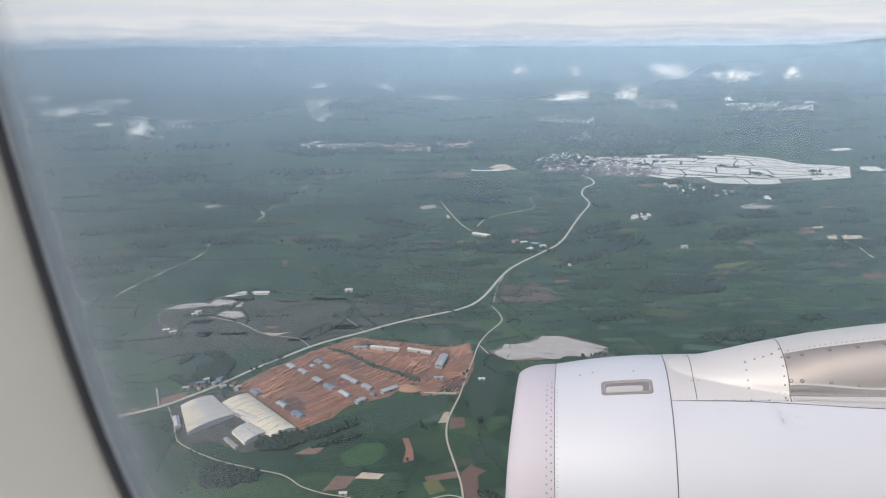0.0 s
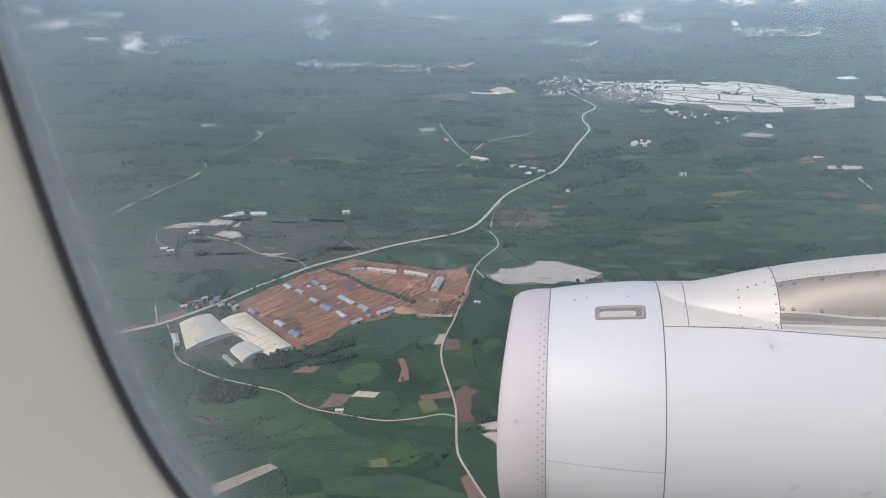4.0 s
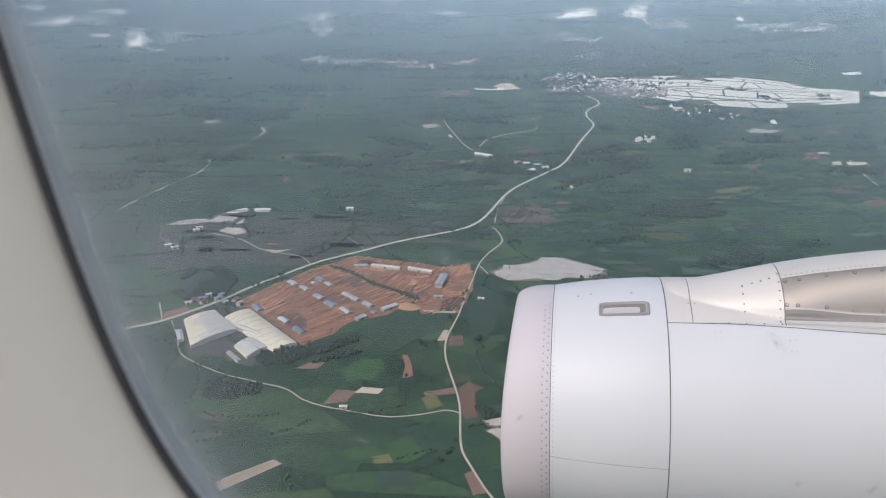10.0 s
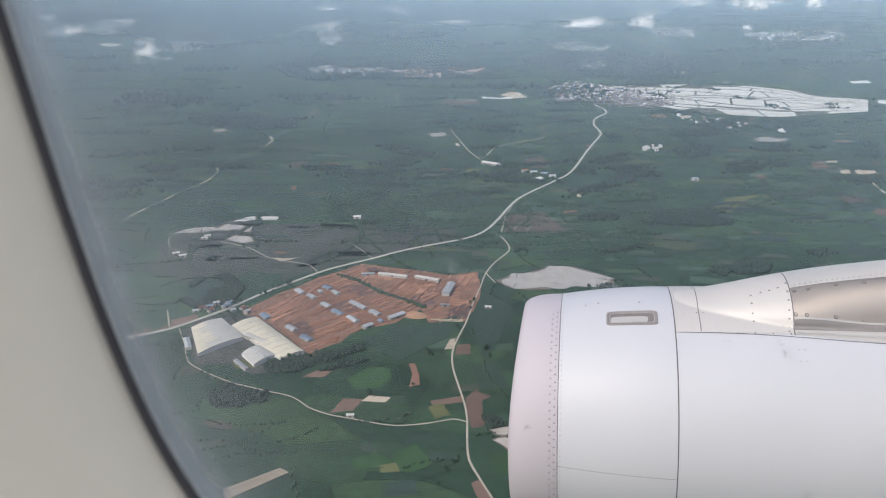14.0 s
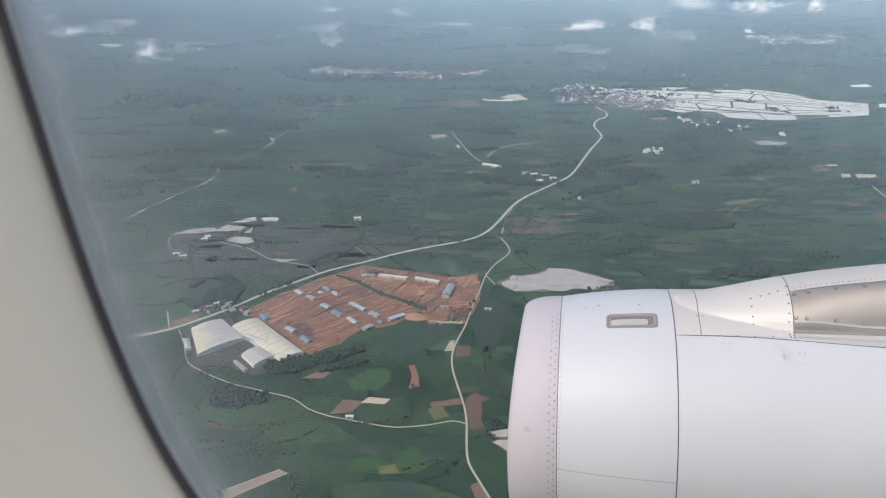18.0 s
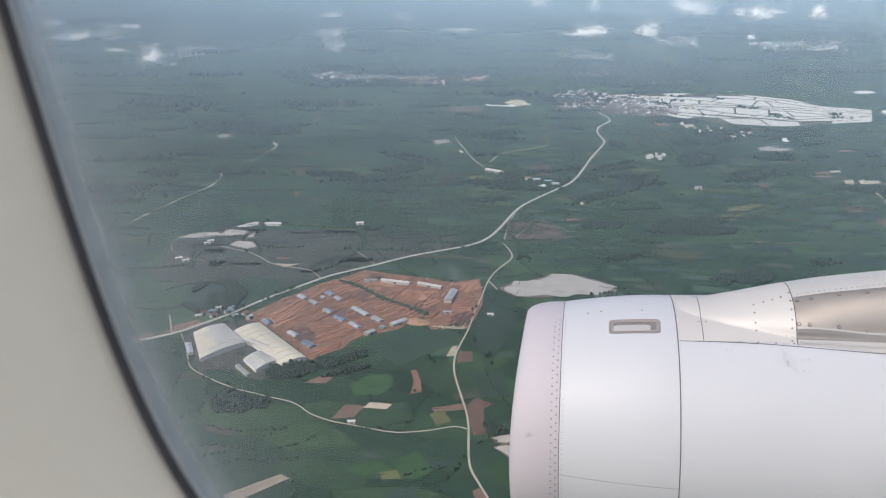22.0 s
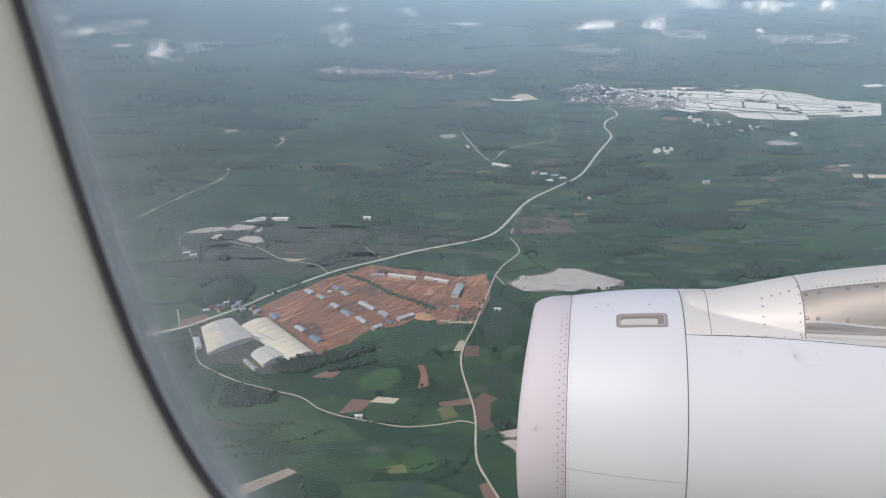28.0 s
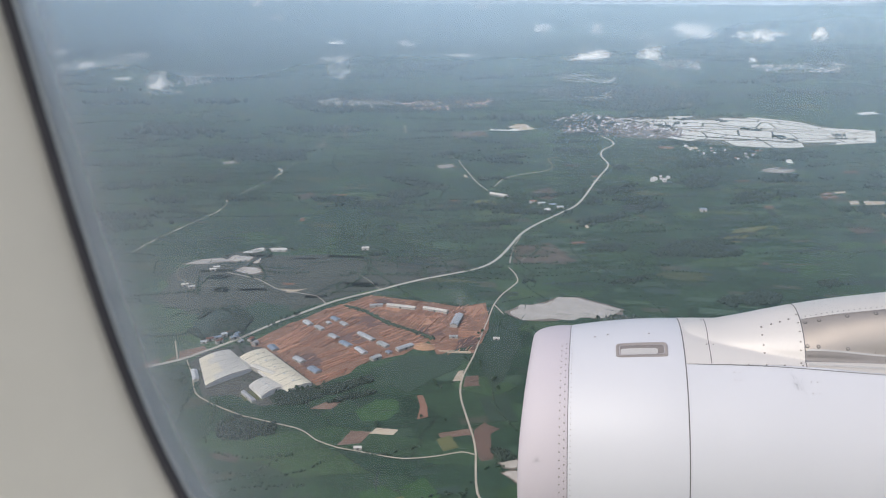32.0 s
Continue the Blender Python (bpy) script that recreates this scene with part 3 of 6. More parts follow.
# ---- plots and fields ----
FIELDS = [
    (SOIL, [(-300.8, 798.2), (-288.2, 816.3), (-268.9, 825.8), (-275.2, 801.7)], "brown ploughed plot"),
    (REDSOIL, [(-185.4, 853.6), (-178.3, 856.5), (-167.6, 827.8), (-161.7, 805.3), (-173.4, 797.7), (-175.2, 822.1)], "red earth strip between green plots"),
    (PALESOIL, [(-218.7, 756.8), (-212.7, 770.6), (-188.0, 770.2), (-191.5, 758.2)], "pale bare strip"),
    (SOIL, [(-244.7, 726.3), (-239.7, 757.9), (-216.6, 760.9), (-222.2, 735.3)], "brown ploughed plot"),
    (SOIL, [(-143.4, 771.0), (-108.2, 789.1), (-106.2, 775.5), (-138.6, 762.0)], "brown strip beside the track"),
    (SOIL, [(-107.1, 781.6), (-96.2, 804.4), (-90.4, 798.9), (-78.2, 793.5), (-88.0, 780.2), (-76.9, 730.2), (-90.8, 723.2)], "brown plot beside the track"),
    (PALESOIL, [(-150.2, 899.3), (-147.3, 929.8), (-141.2, 932.7), (-138.7, 903.2)], "pale bare plot beside the track"),
    (SOIL, [(-136.2, 915.1), (-120.4, 921.5), (-115.1, 893.3), (-134.5, 886.4)], "brown plot beside the track"),
    (BARE, [(-370.1, 681.9), (-361.4, 690.4), (-336.7, 687.1), (-335.7, 675.0), (-358.0, 676.3)], "dull brown plot"),
    (SOIL, [(-78.3, 629.5), (-69.9, 638.2), (-52.6, 606.1), (-66.0, 599.5)], "ribbed brown plot beside the track"),
    (LUSH, [(-248.2, 802.6), (-230.9, 834.5), (-205.8, 839.3), (-195.4, 812.7), (-206.9, 788.7), (-233.3, 781.1)], "bright green rice plot"),
    (LUSH, [(-162.3, 661.6), (-141.4, 683.7), (-119.5, 655.9), (-134.3, 636.2), (-149.9, 637.0)], "bright green rice plot"),
    (LUSH, [(-199.1, 645.9), (-179.6, 662.3), (-160.3, 653.1), (-154.5, 638.0), (-185.8, 626.7)], "green rice plot"),
    (LUSH, [(-70.4, 676.8), (-50.9, 688.4), (-29.5, 663.2), (-54.7, 644.6)], "green rice plot"),
    (OLIVE, [(-169.6, 640.9), (-154.9, 649.3), (-147.4, 635.7), (-164.8, 630.6)], "pale olive plot"),
    (OLIVE, [(-143.9, 757.3), (-130.5, 769.7), (-117.3, 746.7), (-131.9, 735.8)], "grey green vegetable plot"),
    (LUSH, [(-245, 2901), (-148, 2978), (-118, 2779), (-211, 2734)], "light green field below the town"),
    (LUSH, [(-254, 1869), (-223, 1900), (-198, 1835), (-238, 1804)], "light green field"),
    (OLIVE, [(276, 1624), (316, 1719), (393, 1763), (338, 1679), (304, 1606)], "yellow olive field"),
    (SOIL, [(570, 2094), (607, 2134), (613, 2066), (570, 2039)], "pink brown plot"),
    (PALESOIL, [(627, 2039), (650, 2050), (643, 2007), (620, 1997)], "pale bare plot"),
    (PALESOIL, [(660, 2040), (708, 2050), (706, 2015), (656, 2004)], "pale bare plot"),
    (SOIL, [(690, 2011), (732, 2032), (728, 1937), (682, 1922)], "pink brown plot"),
    (SOIL, [(591, 1681), (635, 1706), (637, 1666), (592, 1649)], "pink brown plot"),
    (SOIL, [(414, 1942), (435, 1952), (432, 1912), (411, 1908)], "pink brown plot"),
    (BARE, [(-698, 1823), (-670, 1867), (-641, 1823), (-671, 1787)], "dull brown plot"),
    (BARE, [(-124, 1502), (-61, 1539), (-13.2, 1429.1), (-27.8, 1405.5), (-124.3, 1392.8)], "reddish brown plot with footpaths"),
    (BARE, [(-502, 2895), (-388, 2978), (-351, 2850), (-460, 2773)], "dull brown field below the town"),
    (SOIL, [(-526.3, 917.7), (-502.9, 941.5), (-490.8, 928.4), (-513.9, 890.7)], "brown roadside plot"),
    (SOIL, [(-555.8, 868.5), (-530.8, 907.5), (-520.2, 896.7), (-545.3, 858.4)], "brown roadside strip"),
    (LUSH, [(-540.1, 887.5), (-532.0, 912.9), (-525.3, 904.9), (-531.8, 876.6)], "green roadside strip"),
    (LUSH, [(377.1, 1450.6), (415.5, 1491.6), (427.5, 1460.7), (384.7, 1420.2)], "light green field"),
    (DARKCROP, [(-141.8, 1017.4), (-151.5, 932.4), (-201.8, 858.1), (-258.9, 911.8), (-225.8, 962.8), (-181.1, 971.4)], "dark green crop below the brickyard"),
    (DARKCROP, [(-127.8, 1093.9), (-94.3, 1118.6), (-75.3, 1020.5), (-93.6, 878.7), (-117.0, 939.1), (-123.6, 1011.1)], "dark green crop beside the track"),
    (DARKCROP, [(-111.8, 860.2), (-80.0, 881.3), (-59.9, 813.9), (-91.5, 807.9)], "dark green crop beside the track"),
    (DARKCROP, [(-429.1, 1035.0), (-454.4, 991.3), (-512.6, 1064.6), (-498.3, 1116.9), (-439.1, 1108.4)], "dark green crop behind the road"),
    (DARKCROP, [(-534.4, 842.0), (-498.4, 876.1), (-455.4, 809.6), (-442.9, 754.7), (-481.4, 761.1)], "dark green crop by the road"),
    (OLIVE, [(-396.6, 820.9), (-378.9, 830.3), (-363.0, 809.4), (-384.3, 800.9)], "grassy yard behind the factory"),
    (DARKCROP, [(-414, 4601), (-243, 4923), (-145, 4548), (-295, 4273)], "dark far field"),
    (LUSH, [(262, 5214), (390, 5099), (419, 4462), (257, 4419)], "light green fields inside the town"),
    (LUSH, [(1459, 8683), (1908, 9042), (1849, 8260), (1388, 7937)], "light green far field"),
    (BARE, [(-134, 1988), (-95, 2043), (-63, 1971), (-80, 1906), (-122, 1922)], "thin brown field beside the road"),
    (BARE, [(-72, 2374), (-20, 2377), (-22, 2342), (-68, 2340)], "thin pinkish bare strip"),
    (LUSH, [(-278, 2530), (-230, 2637), (-135, 2751), (-95, 2691), (-153, 2590)], "light green field below the town"),
    (SOIL, [(230, 2754), (281, 2755), (272, 2708), (227, 2709)], "pale yard below the town"),
    (SOIL, [(719, 2430), (765, 2432), (750, 2404), (714, 2404)], "pale bare strip"),
    (PALESOIL, [(320, 2749), (355, 2768), (357, 2725), (325, 2707)], "pale yard below the town"),
    (PALESOIL, [(618, 2135), (648, 2148), (645, 2128), (618, 2115)], "pale bare strip"),
    (PALESOIL, [(369, 2563), (393, 2550), (379, 2509), (358, 2523)], "pale yard below the town"),
    (SHEET, [(531, 3673), (654, 3703), (644, 3644), (524, 3614)], "thin white flooded strip behind the paddies"),
    (LUSH, [(-276, 2568), (-124, 2747), (-120, 2638), (-271, 2488)], "light green field below the town"),
    (OLIVE, [(-260, 1867), (-212, 1865), (-200, 1822), (-252, 1811)], "yellow green field beside the barn"),
    (BANK, [(863, 3198), (920, 3253), (879, 2994), (846, 2977)], "brown bare strip across the paddies"),
    (BARE, [(548, 1767), (590, 1794), (614, 1763), (559, 1725)], "thin brown field"),
    (DARKCROP, [(455, 1661), (524, 1718), (537, 1686), (469, 1631)], "dull olive field"),
]
for k, (m, pts, label) in enumerate(FIELDS):
    tagged(patch("field", pts, m, 0.16 + 0.006 * k, rough=0.05, parent=None), label, "field", "plots of farmland", kind="structure")
tagged(patch("scrubland", [(-671.3, 1108.8), (-703.2, 1233.3), (-644, 1358), (-512.0, 1363.3), (-389, 1388), (-229.8, 1399.2), (-186.3, 1353.6), (-275.9, 1266.5), (-331.6, 1214.7), (-392.3, 1132.8), (-432.3, 1090.0), (-491.2, 1057.0), (-571.1, 1053.1)], FALLOW, 0.08, rough=0.05), "grey brown fallow scrub with faint tracks", "scrubland", kind="structure")

for pts in ([(-109.8, 1402.6), (-94, 1470), (-75, 1497), (-42, 1496), (-9, 1458)], [(-83.8, 1401.0), (-72, 1453), (-29.1, 1439.9)]):
    ribbon("footpath", pts, 1.3, FAINT, "narrow worn footpath over brown soil", "footpath")

# ordinary parcels of crops over the nearer plain
def free_ground():
    """Says whether an oblong of ground is still free, and if so takes it."""
    cells = {}
    def take(x, y, turn, lx, ly):
        r = 0.6 * ly
        marks = [(x + s * (lx / 2 - r * 0.5) * math.cos(turn), y + s * (lx / 2 - r * 0.5) * math.sin(turn), r) for s in (-1, -0.5, 0, 0.5, 1)]
        size = 120.0 if lx < 110 else 320.0 if lx < 300 else 1500.0
        near = [q for i in (-1, 0, 1) for j in (-1, 0, 1) for q in cells.get((int(x // size) + i, int(y // size) + j, size), ())]
        if any((a - p) ** 2 + (b - q) ** 2 < (r1 + r2) ** 2 for a, b, r1 in marks for p, q, r2 in near):
            return False
        cells.setdefault((int(x // size), int(y // size), size), []).extend(marks)
        return True
    return take


free = free_ground()
pr = random.Random(77)
made = 0
while made < 280:
    a, d = pr.uniform(-0.62, 0.36), math.sqrt(pr.uniform(560 ** 2, 2300 ** 2))
    x, y = d * math.sin(a), d * math.cos(a)
    turn = 0.3 + 0.5 * noise.noise((x * 0.002, y * 0.002, 8.0))
    lx, ly = pr.uniform(18, 75), pr.uniform(9, 30)
    if not free(x, y, turn, lx * 1.1, ly * 1.1):
        continue
    quad = []
    for u, v in ((-1, -1), (1, -1), (1, 1), (-1, 1)):
        u, v = u * lx / 2 * pr.uniform(0.8, 1.15), v * ly / 2 * pr.uniform(0.75, 1.2)
        quad.append((x + u * math.cos(turn) - v * math.sin(turn), y + u * math.sin(turn) + v * math.cos(turn)))
    tagged(patch("field", quad, pr.choice(CROPS), 0.08, rough=0.04), "green crop parcel with soft edges", "field", "plots of farmland", kind="structure")
    made += 1

# small bare plots among the crops
made = 0
while made < 46:
    a, d = pr.uniform(-0.62, 0.36), math.sqrt(pr.uniform(1250 ** 2, 2900 ** 2))
    x, y = d * math.sin(a), d * math.cos(a)
    turn = 0.3 + 0.5 * noise.noise((x * 0.002, y * 0.002, 8.0)) + pr.choice((0, 0, 1.5))
    lx, ly = pr.uniform(12, 42), pr.uniform(7, 16)
    if not free(x, y, turn, lx, ly) or inside(Vector((x, y)), PADDY_EDGE):
        continue
    quad = []
    for u, v in ((-1, -1), (1, -1), (1, 1), (-1, 1)):
        u, v = u * lx / 2 * pr.uniform(0.8, 1.15), v * ly / 2 * pr.uniform(0.75, 1.2)
        quad.append((x + u * math.cos(turn) - v * math.sin(turn), y + u * math.sin(turn) + v * math.cos(turn)))
    m, label = pr.choice(((SOIL, "small brown bare plot among crops"), (REDSOIL, "small reddish bare plot among crops"), (PALESOIL, "small pale bare plot among crops"), (OLIVE, "small olive green plot among crops")))
    tagged(patch("field", quad, m, 0.13, rough=0.05), label, "field", "plots of farmland", kind="structure")
    made += 1

def parcels(count, near, far, seed, size, label):
    """Joined parcels, too many to pick apart."""
    g = np.random.default_rng(seed)
    vs, fs = [], []
    take, i, tries = free_ground(), 0, 0
    while i < count and tries < count * 5:
        tries += 1
        a, d = g.uniform(-0.75, 0.42), math.sqrt(g.uniform(near ** 2, far ** 2))
        x, y = d * math.sin(a), d * math.cos(a)
        turn = 0.3 + 0.5 * noise.noise((x * 0.002, y * 0.002, 8.0))
        lx, ly = g.uniform(18, 80) * size, g.uniform(8, 26) * size
        if not take(x, y, turn, lx * 1.1, ly * 1.1):
            continue
        for u, v in ((-1, -1), (1, -1), (1.1, 1), (-0.9, 1)):
            u, v = u * lx / 2 * g.uniform(0.8, 1.15), v * ly / 2 * g.uniform(0.75, 1.2)
            vs.append(land(x + u * math.cos(turn) - v * math.sin(turn), y + u * math.sin(turn) + v * math.cos(turn), 0.03 + (0.5 if d > NEAR else 0))[0][:])
        fs.append([4 * i + j for j in range(4)])
        i += 1
    me = bpy.data.meshes.new("parcels")
    me.from_pydata(vs, [], fs)
    me.materials.append(PARCELS)
    tagged(new("parcels", me), label, "fields", kind="stuff")


parcels(900, 900, 3000, 41, 1.0, "patchwork of small green crop parcels")
parcels(700, 3000, 10000, 42, 2.4, "hazy patchwork of far green parcels")
parcels(420, 9000, 34000, 43, 14.0, "hazy pale green fields below the skyline")

# furrowed plots: each ridge is a strip of its own
def ridges(a, b, c, d, count, low, high, label):
    a, b, c, d = (Vector(v) for v in (a, b, c, d))
    base = thing("ribbed_plot", Matrix.Identity(4), label, "field", "plots of farmland", kind="structure")
    patch("soil", [a, b, c, d], low, 0.18, parent=base)
    for i in range(count):
        t0, t1 = (i + 0.18) / count, (i + 0.72) / count
        patch("ridge", [a.lerp(d, t0), b.lerp(c, t0), b.lerp(c, t1), a.lerp(d, t1)], high, 0.5, parent=base)

ridges((-300, 579), (-261, 620), (-250, 615), (-291, 565), 6, SOIL, PALESOIL, "ribbed brown and cream plot of seed beds")

# ---- brickyard ----
yard = [(-443.9, 962.7), (-424.4, 1022.7), (-383.8, 1106.9), (-331.5, 1178.8), (-273.8, 1171.7), (-180.6, 1159.4), (-146.5, 1183.9), (-130.4, 1127.9), (-130.4, 1050.2), (-135.9, 987.6), (-181.8, 975.0), (-203.9, 1015.4), (-226.6, 966.3), (-265.3, 935.1), (-284.6, 896.6), (-317.5, 854.5), (-357.6, 899.7), (-421.3, 941.9)]
earth = tagged(patch("brickyard", yard, YARD, 0.1, rough=0.03), "orange earth yard of a brickworks", "brickyard", kind="structure")

WET = mat("dark_clay_rows", (0.145, 0.085, 0.072), 0.95, vary=0.35, scale=0.12, random_amount=0.6)
DRY = mat("dry_clay_rows", (0.42, 0.225, 0.145), 0.95, vary=0.3, scale=0.12, random_amount=0.6)
for m, pts in ((WET, [(-228.9, 1056.5), (-201.1, 1077.3), (-185.7, 1039.4), (-212.6, 1030.0)]), (WET, [(-354.3, 1017.1), (-338.0, 1046.1), (-285.5, 1009.7), (-295.1, 985.7)]), (WET, [(-339.6, 1079.8), (-308.2, 1093.0), (-279.0, 1064.3), (-301.7, 1038.0)]), (WET, [(-374.2, 934.1), (-347.6, 948.6), (-321.4, 917.2), (-337.4, 896.7)]), (DRY, [(-306.6, 1154.8), (-267.1, 1142.3), (-270.2, 1117.1), (-307.7, 1124.4)]), (DRY, [(-258.0, 1102.8), (-229.6, 1113.1), (-205.6, 1078.7), (-237.3, 1068.0)]), (DRY, [(-421.8, 963.1), (-401.7, 1007.8), (-378.9, 991.5), (-391.0, 936.4)]), (WET, [(-325.4, 1156.3), (-303.3, 1171.1), (-287.9, 1153.4), (-306.5, 1137.0)]), (WET, [(-163.4, 1027.3), (-131.8, 1060.4), (-135.3, 999.2), (-161.8, 994.0)]), (DRY, [(-175.5, 1155.4), (-148.7, 1173.2), (-137.8, 1138.3), (-161.2, 1119.5)])):
    patch("clay_bed", pts, m, 0.25, rough=0.03, parent=earth)

def brick_rows(a, b, c, d, count, pieces, seed, colour=BRICKS):
    """Rows of stacked bricks under the open sky: from side a-b across to d-c."""
    rng = random.Random(seed)
    a, b, c, d = (Vector(v) for v in (a, b, c, d))
    for i in range(count):
        t = (i + 0.5) / count
        p, q = a.lerp(d, t), b.lerp(c, t)
        s = 0.0
        while s < 0.97:
            e = min(1.0, s + rng.uniform(0.5, 1.6) / pieces)
            if rng.random() > 0.34:
                m, n2 = p.lerp(q, s), p.lerp(q, e - 0.012)
                along = n2 - m
                mid = (m + n2) / 2
                bm = bmesh.new()
                h = rng.uniform(0.9, 1.5)
                box(bm, 0, 0, h / 2, along.length, (d - a).length / count * rng.uniform(0.26, 0.5), h)
                for v in bm.verts:
                    if v.co.z > 0.1:
                        v.co.y *= 0.8
                ob = part("brick_stack", bm, colour, at=Matrix.Translation((mid.x, mid.y, 0.1)) @ Matrix.Rotation(math.atan2(along.y, along.x), 4, "Z"))
                tagged(ob, "long low stack of orange bricks drying", "brick stack", "brick stacks in the yard")
            s = e

brick_rows((-269.3, 1059.6), (-249.5, 1135.8), (-201.4, 1125.8), (-215.0, 1042.1), 12, 2, 1)
brick_rows((-380.3, 961.3), (-341.6, 1086.4), (-295.3, 1061.2), (-337.4, 965.8), 9, 2, 2)
brick_rows((-340.9, 940.5), (-285.5, 1009.7), (-282.8, 942.6), (-313.4, 892.8), 9, 2, 3)
brick_rows((-429.4, 981.7), (-382.2, 1062.2), (-361.8, 1094.3), (-384.1, 960.6), 7, 2, 4)
brick_rows((-279.0, 1031.7), (-257.6, 1064.1), (-213.4, 1034.0), (-247.3, 987.1), 7, 2, 5)
brick_rows((-351.8, 1120.6), (-327.4, 1163.7), (-296.1, 1131.6), (-299.8, 1094.6), 6, 2, 6)
brick_rows((-174.3, 1131.1), (-162.2, 1168.0), (-142.9, 1156.8), (-150.0, 1107.7), 6, 2, 7)
brick_rows((-170.1, 1068.0), (-138.1, 1076.4), (-135.3, 1038.9), (-165.0, 1037.2), 4, 2, 8)
brick_rows((-184.2, 987.8), (-139.7, 992.6), (-139.4, 985.1), (-182.5, 978.6), 2, 3, 9, PALESOIL)
brick_rows((-322.7, 869.5), (-289.4, 912.8), (-286.0, 896.4), (-314.6, 856.7), 4, 2, 10)

brick_rows((-380.8, 1097.8), (-356.1, 1134.8), (-311.2, 1104.2), (-337.0, 1071.1), 6, 2, 11)
brick_rows((-414.0, 974.5), (-397.7, 1008.6), (-368.9, 963.6), (-381.6, 932.7), 6, 1, 12)
brick_rows((-224.5, 1109.4), (-193.4, 1120.2), (-189.8, 1070.7), (-205.5, 1035.6), 5, 1, 13)
brick_rows((-333.6, 1031.8), (-315.6, 1057.2), (-285.7, 1041.1), (-305.0, 1005.9), 6, 1, 14)
brick_rows((-246.5, 1017.2), (-219.2, 1022.6), (-207.3, 1004.7), (-228.3, 990.8), 4, 1, 15)

def loose_bricks(count, seed):
    """Smaller rows between the stacks, too many to pick apart."""
    g = np.random.default_rng(seed)
    xs, ys = [p[0] for p in yard], [p[1] for p in yard]
    base = np.array([(-1, -1, 0), (1, -1, 0), (1, 1, 0), (-1, 1, 0), (-1, -.7, 1), (1, -.7, 1), (1, .7, 1), (-1, .7, 1)], float)
    quads = ((0, 1, 5, 4), (1, 2, 6, 5), (2, 3, 7, 6), (3, 0, 4, 7), (4, 5, 6, 7))
    vs, fs = [], []
    while len(vs) < count:
        q = Vector((g.uniform(min(xs), max(xs)), g.uniform(min(ys), max(ys))))
        if not inside(q, yard) or noise.noise((q.x * 0.03, q.y * 0.03, 1.0)) < -0.15:
            continue
        turn = ROWS_WAY + g.normal() * 0.05 + (0.35 if noise.noise((q.x * 0.012, q.y * 0.012, 5.0)) > 0.1 else 0)
        c, s2 = math.cos(turn), math.sin(turn)
        v = base * np.array([g.uniform(2, 7), g.uniform(0.35, 0.8), g.uniform(0.4, 1.1)])
        vs.append(np.stack([v[:, 0] * c - v[:, 1] * s2 + q.x, v[:, 0] * s2 + v[:, 1] * c + q.y, v[:, 2] + 0.1], 1))
        fs += [[i + 8 * (len(vs) - 1) for i in f] for f in quads]
    me = bpy.data.meshes.new("loose_bricks")
    me.from_pydata(np.concatenate(vs).tolist(), [], fs)
    me.materials.append(mat("loose_brick_rows", (0.34, 0.185, 0.125), 0.9, vary=0.5, scale=0.3, island=1.4))
    tagged(new("loose_bricks", me), "scattered orange rows of drying bricks", "bricks", kind="stuff")


ROWS_WAY = math.atan2(*[q - p for p, q in zip((-355.2, 893.3), (-285.5, 1009.7))][::-1])
loose_bricks(420, 3)

# hedge across the yard and the sand heap beside it
g = np.random.default_rng(4)
line = curve_points([(-355.0, 1125.0), (-310.0, 1099.7), (-276.0, 1069.4), (-237.2, 1048.4), (-199.2, 1024.4)], 3)
clumps("hedgerow", [(q.x + g.normal() * 1.9, q.y + g.normal() * 1.9, g.uniform(1.4, 2.6), g.uniform(1.6, 3.2)) for q in line for _ in range(5)], BAMBOO, "olive hedge across the brickyard", "hedgerow", g)
bm = bmesh.new()
heap = Vector((-206.2, 995.1))
rows = []
for i in range(13):
    v = i / 12
    rows.append([Vector((heap.x + 17 * v * math.cos(a), heap.y + 12 * v * math.sin(a), 0.1 + 6 * (1 - v) ** 0.8 * (1 + 0.25 * noise.noise((3 * v * math.cos(a), 3 * v * math.sin(a), 2.0))))) for a in (2 * math.pi * j / 28 for j in range(28))])
grid_mesh(bm, rows, close_v=True)
tagged(part("sand_heap", bm, mat("orange_sand", (0.36, 0.215, 0.135), 0.95, vary=0.2, scale=0.3, bump=0.4), smooth=True), "large orange sand heap beside the sheds", "sand heap")

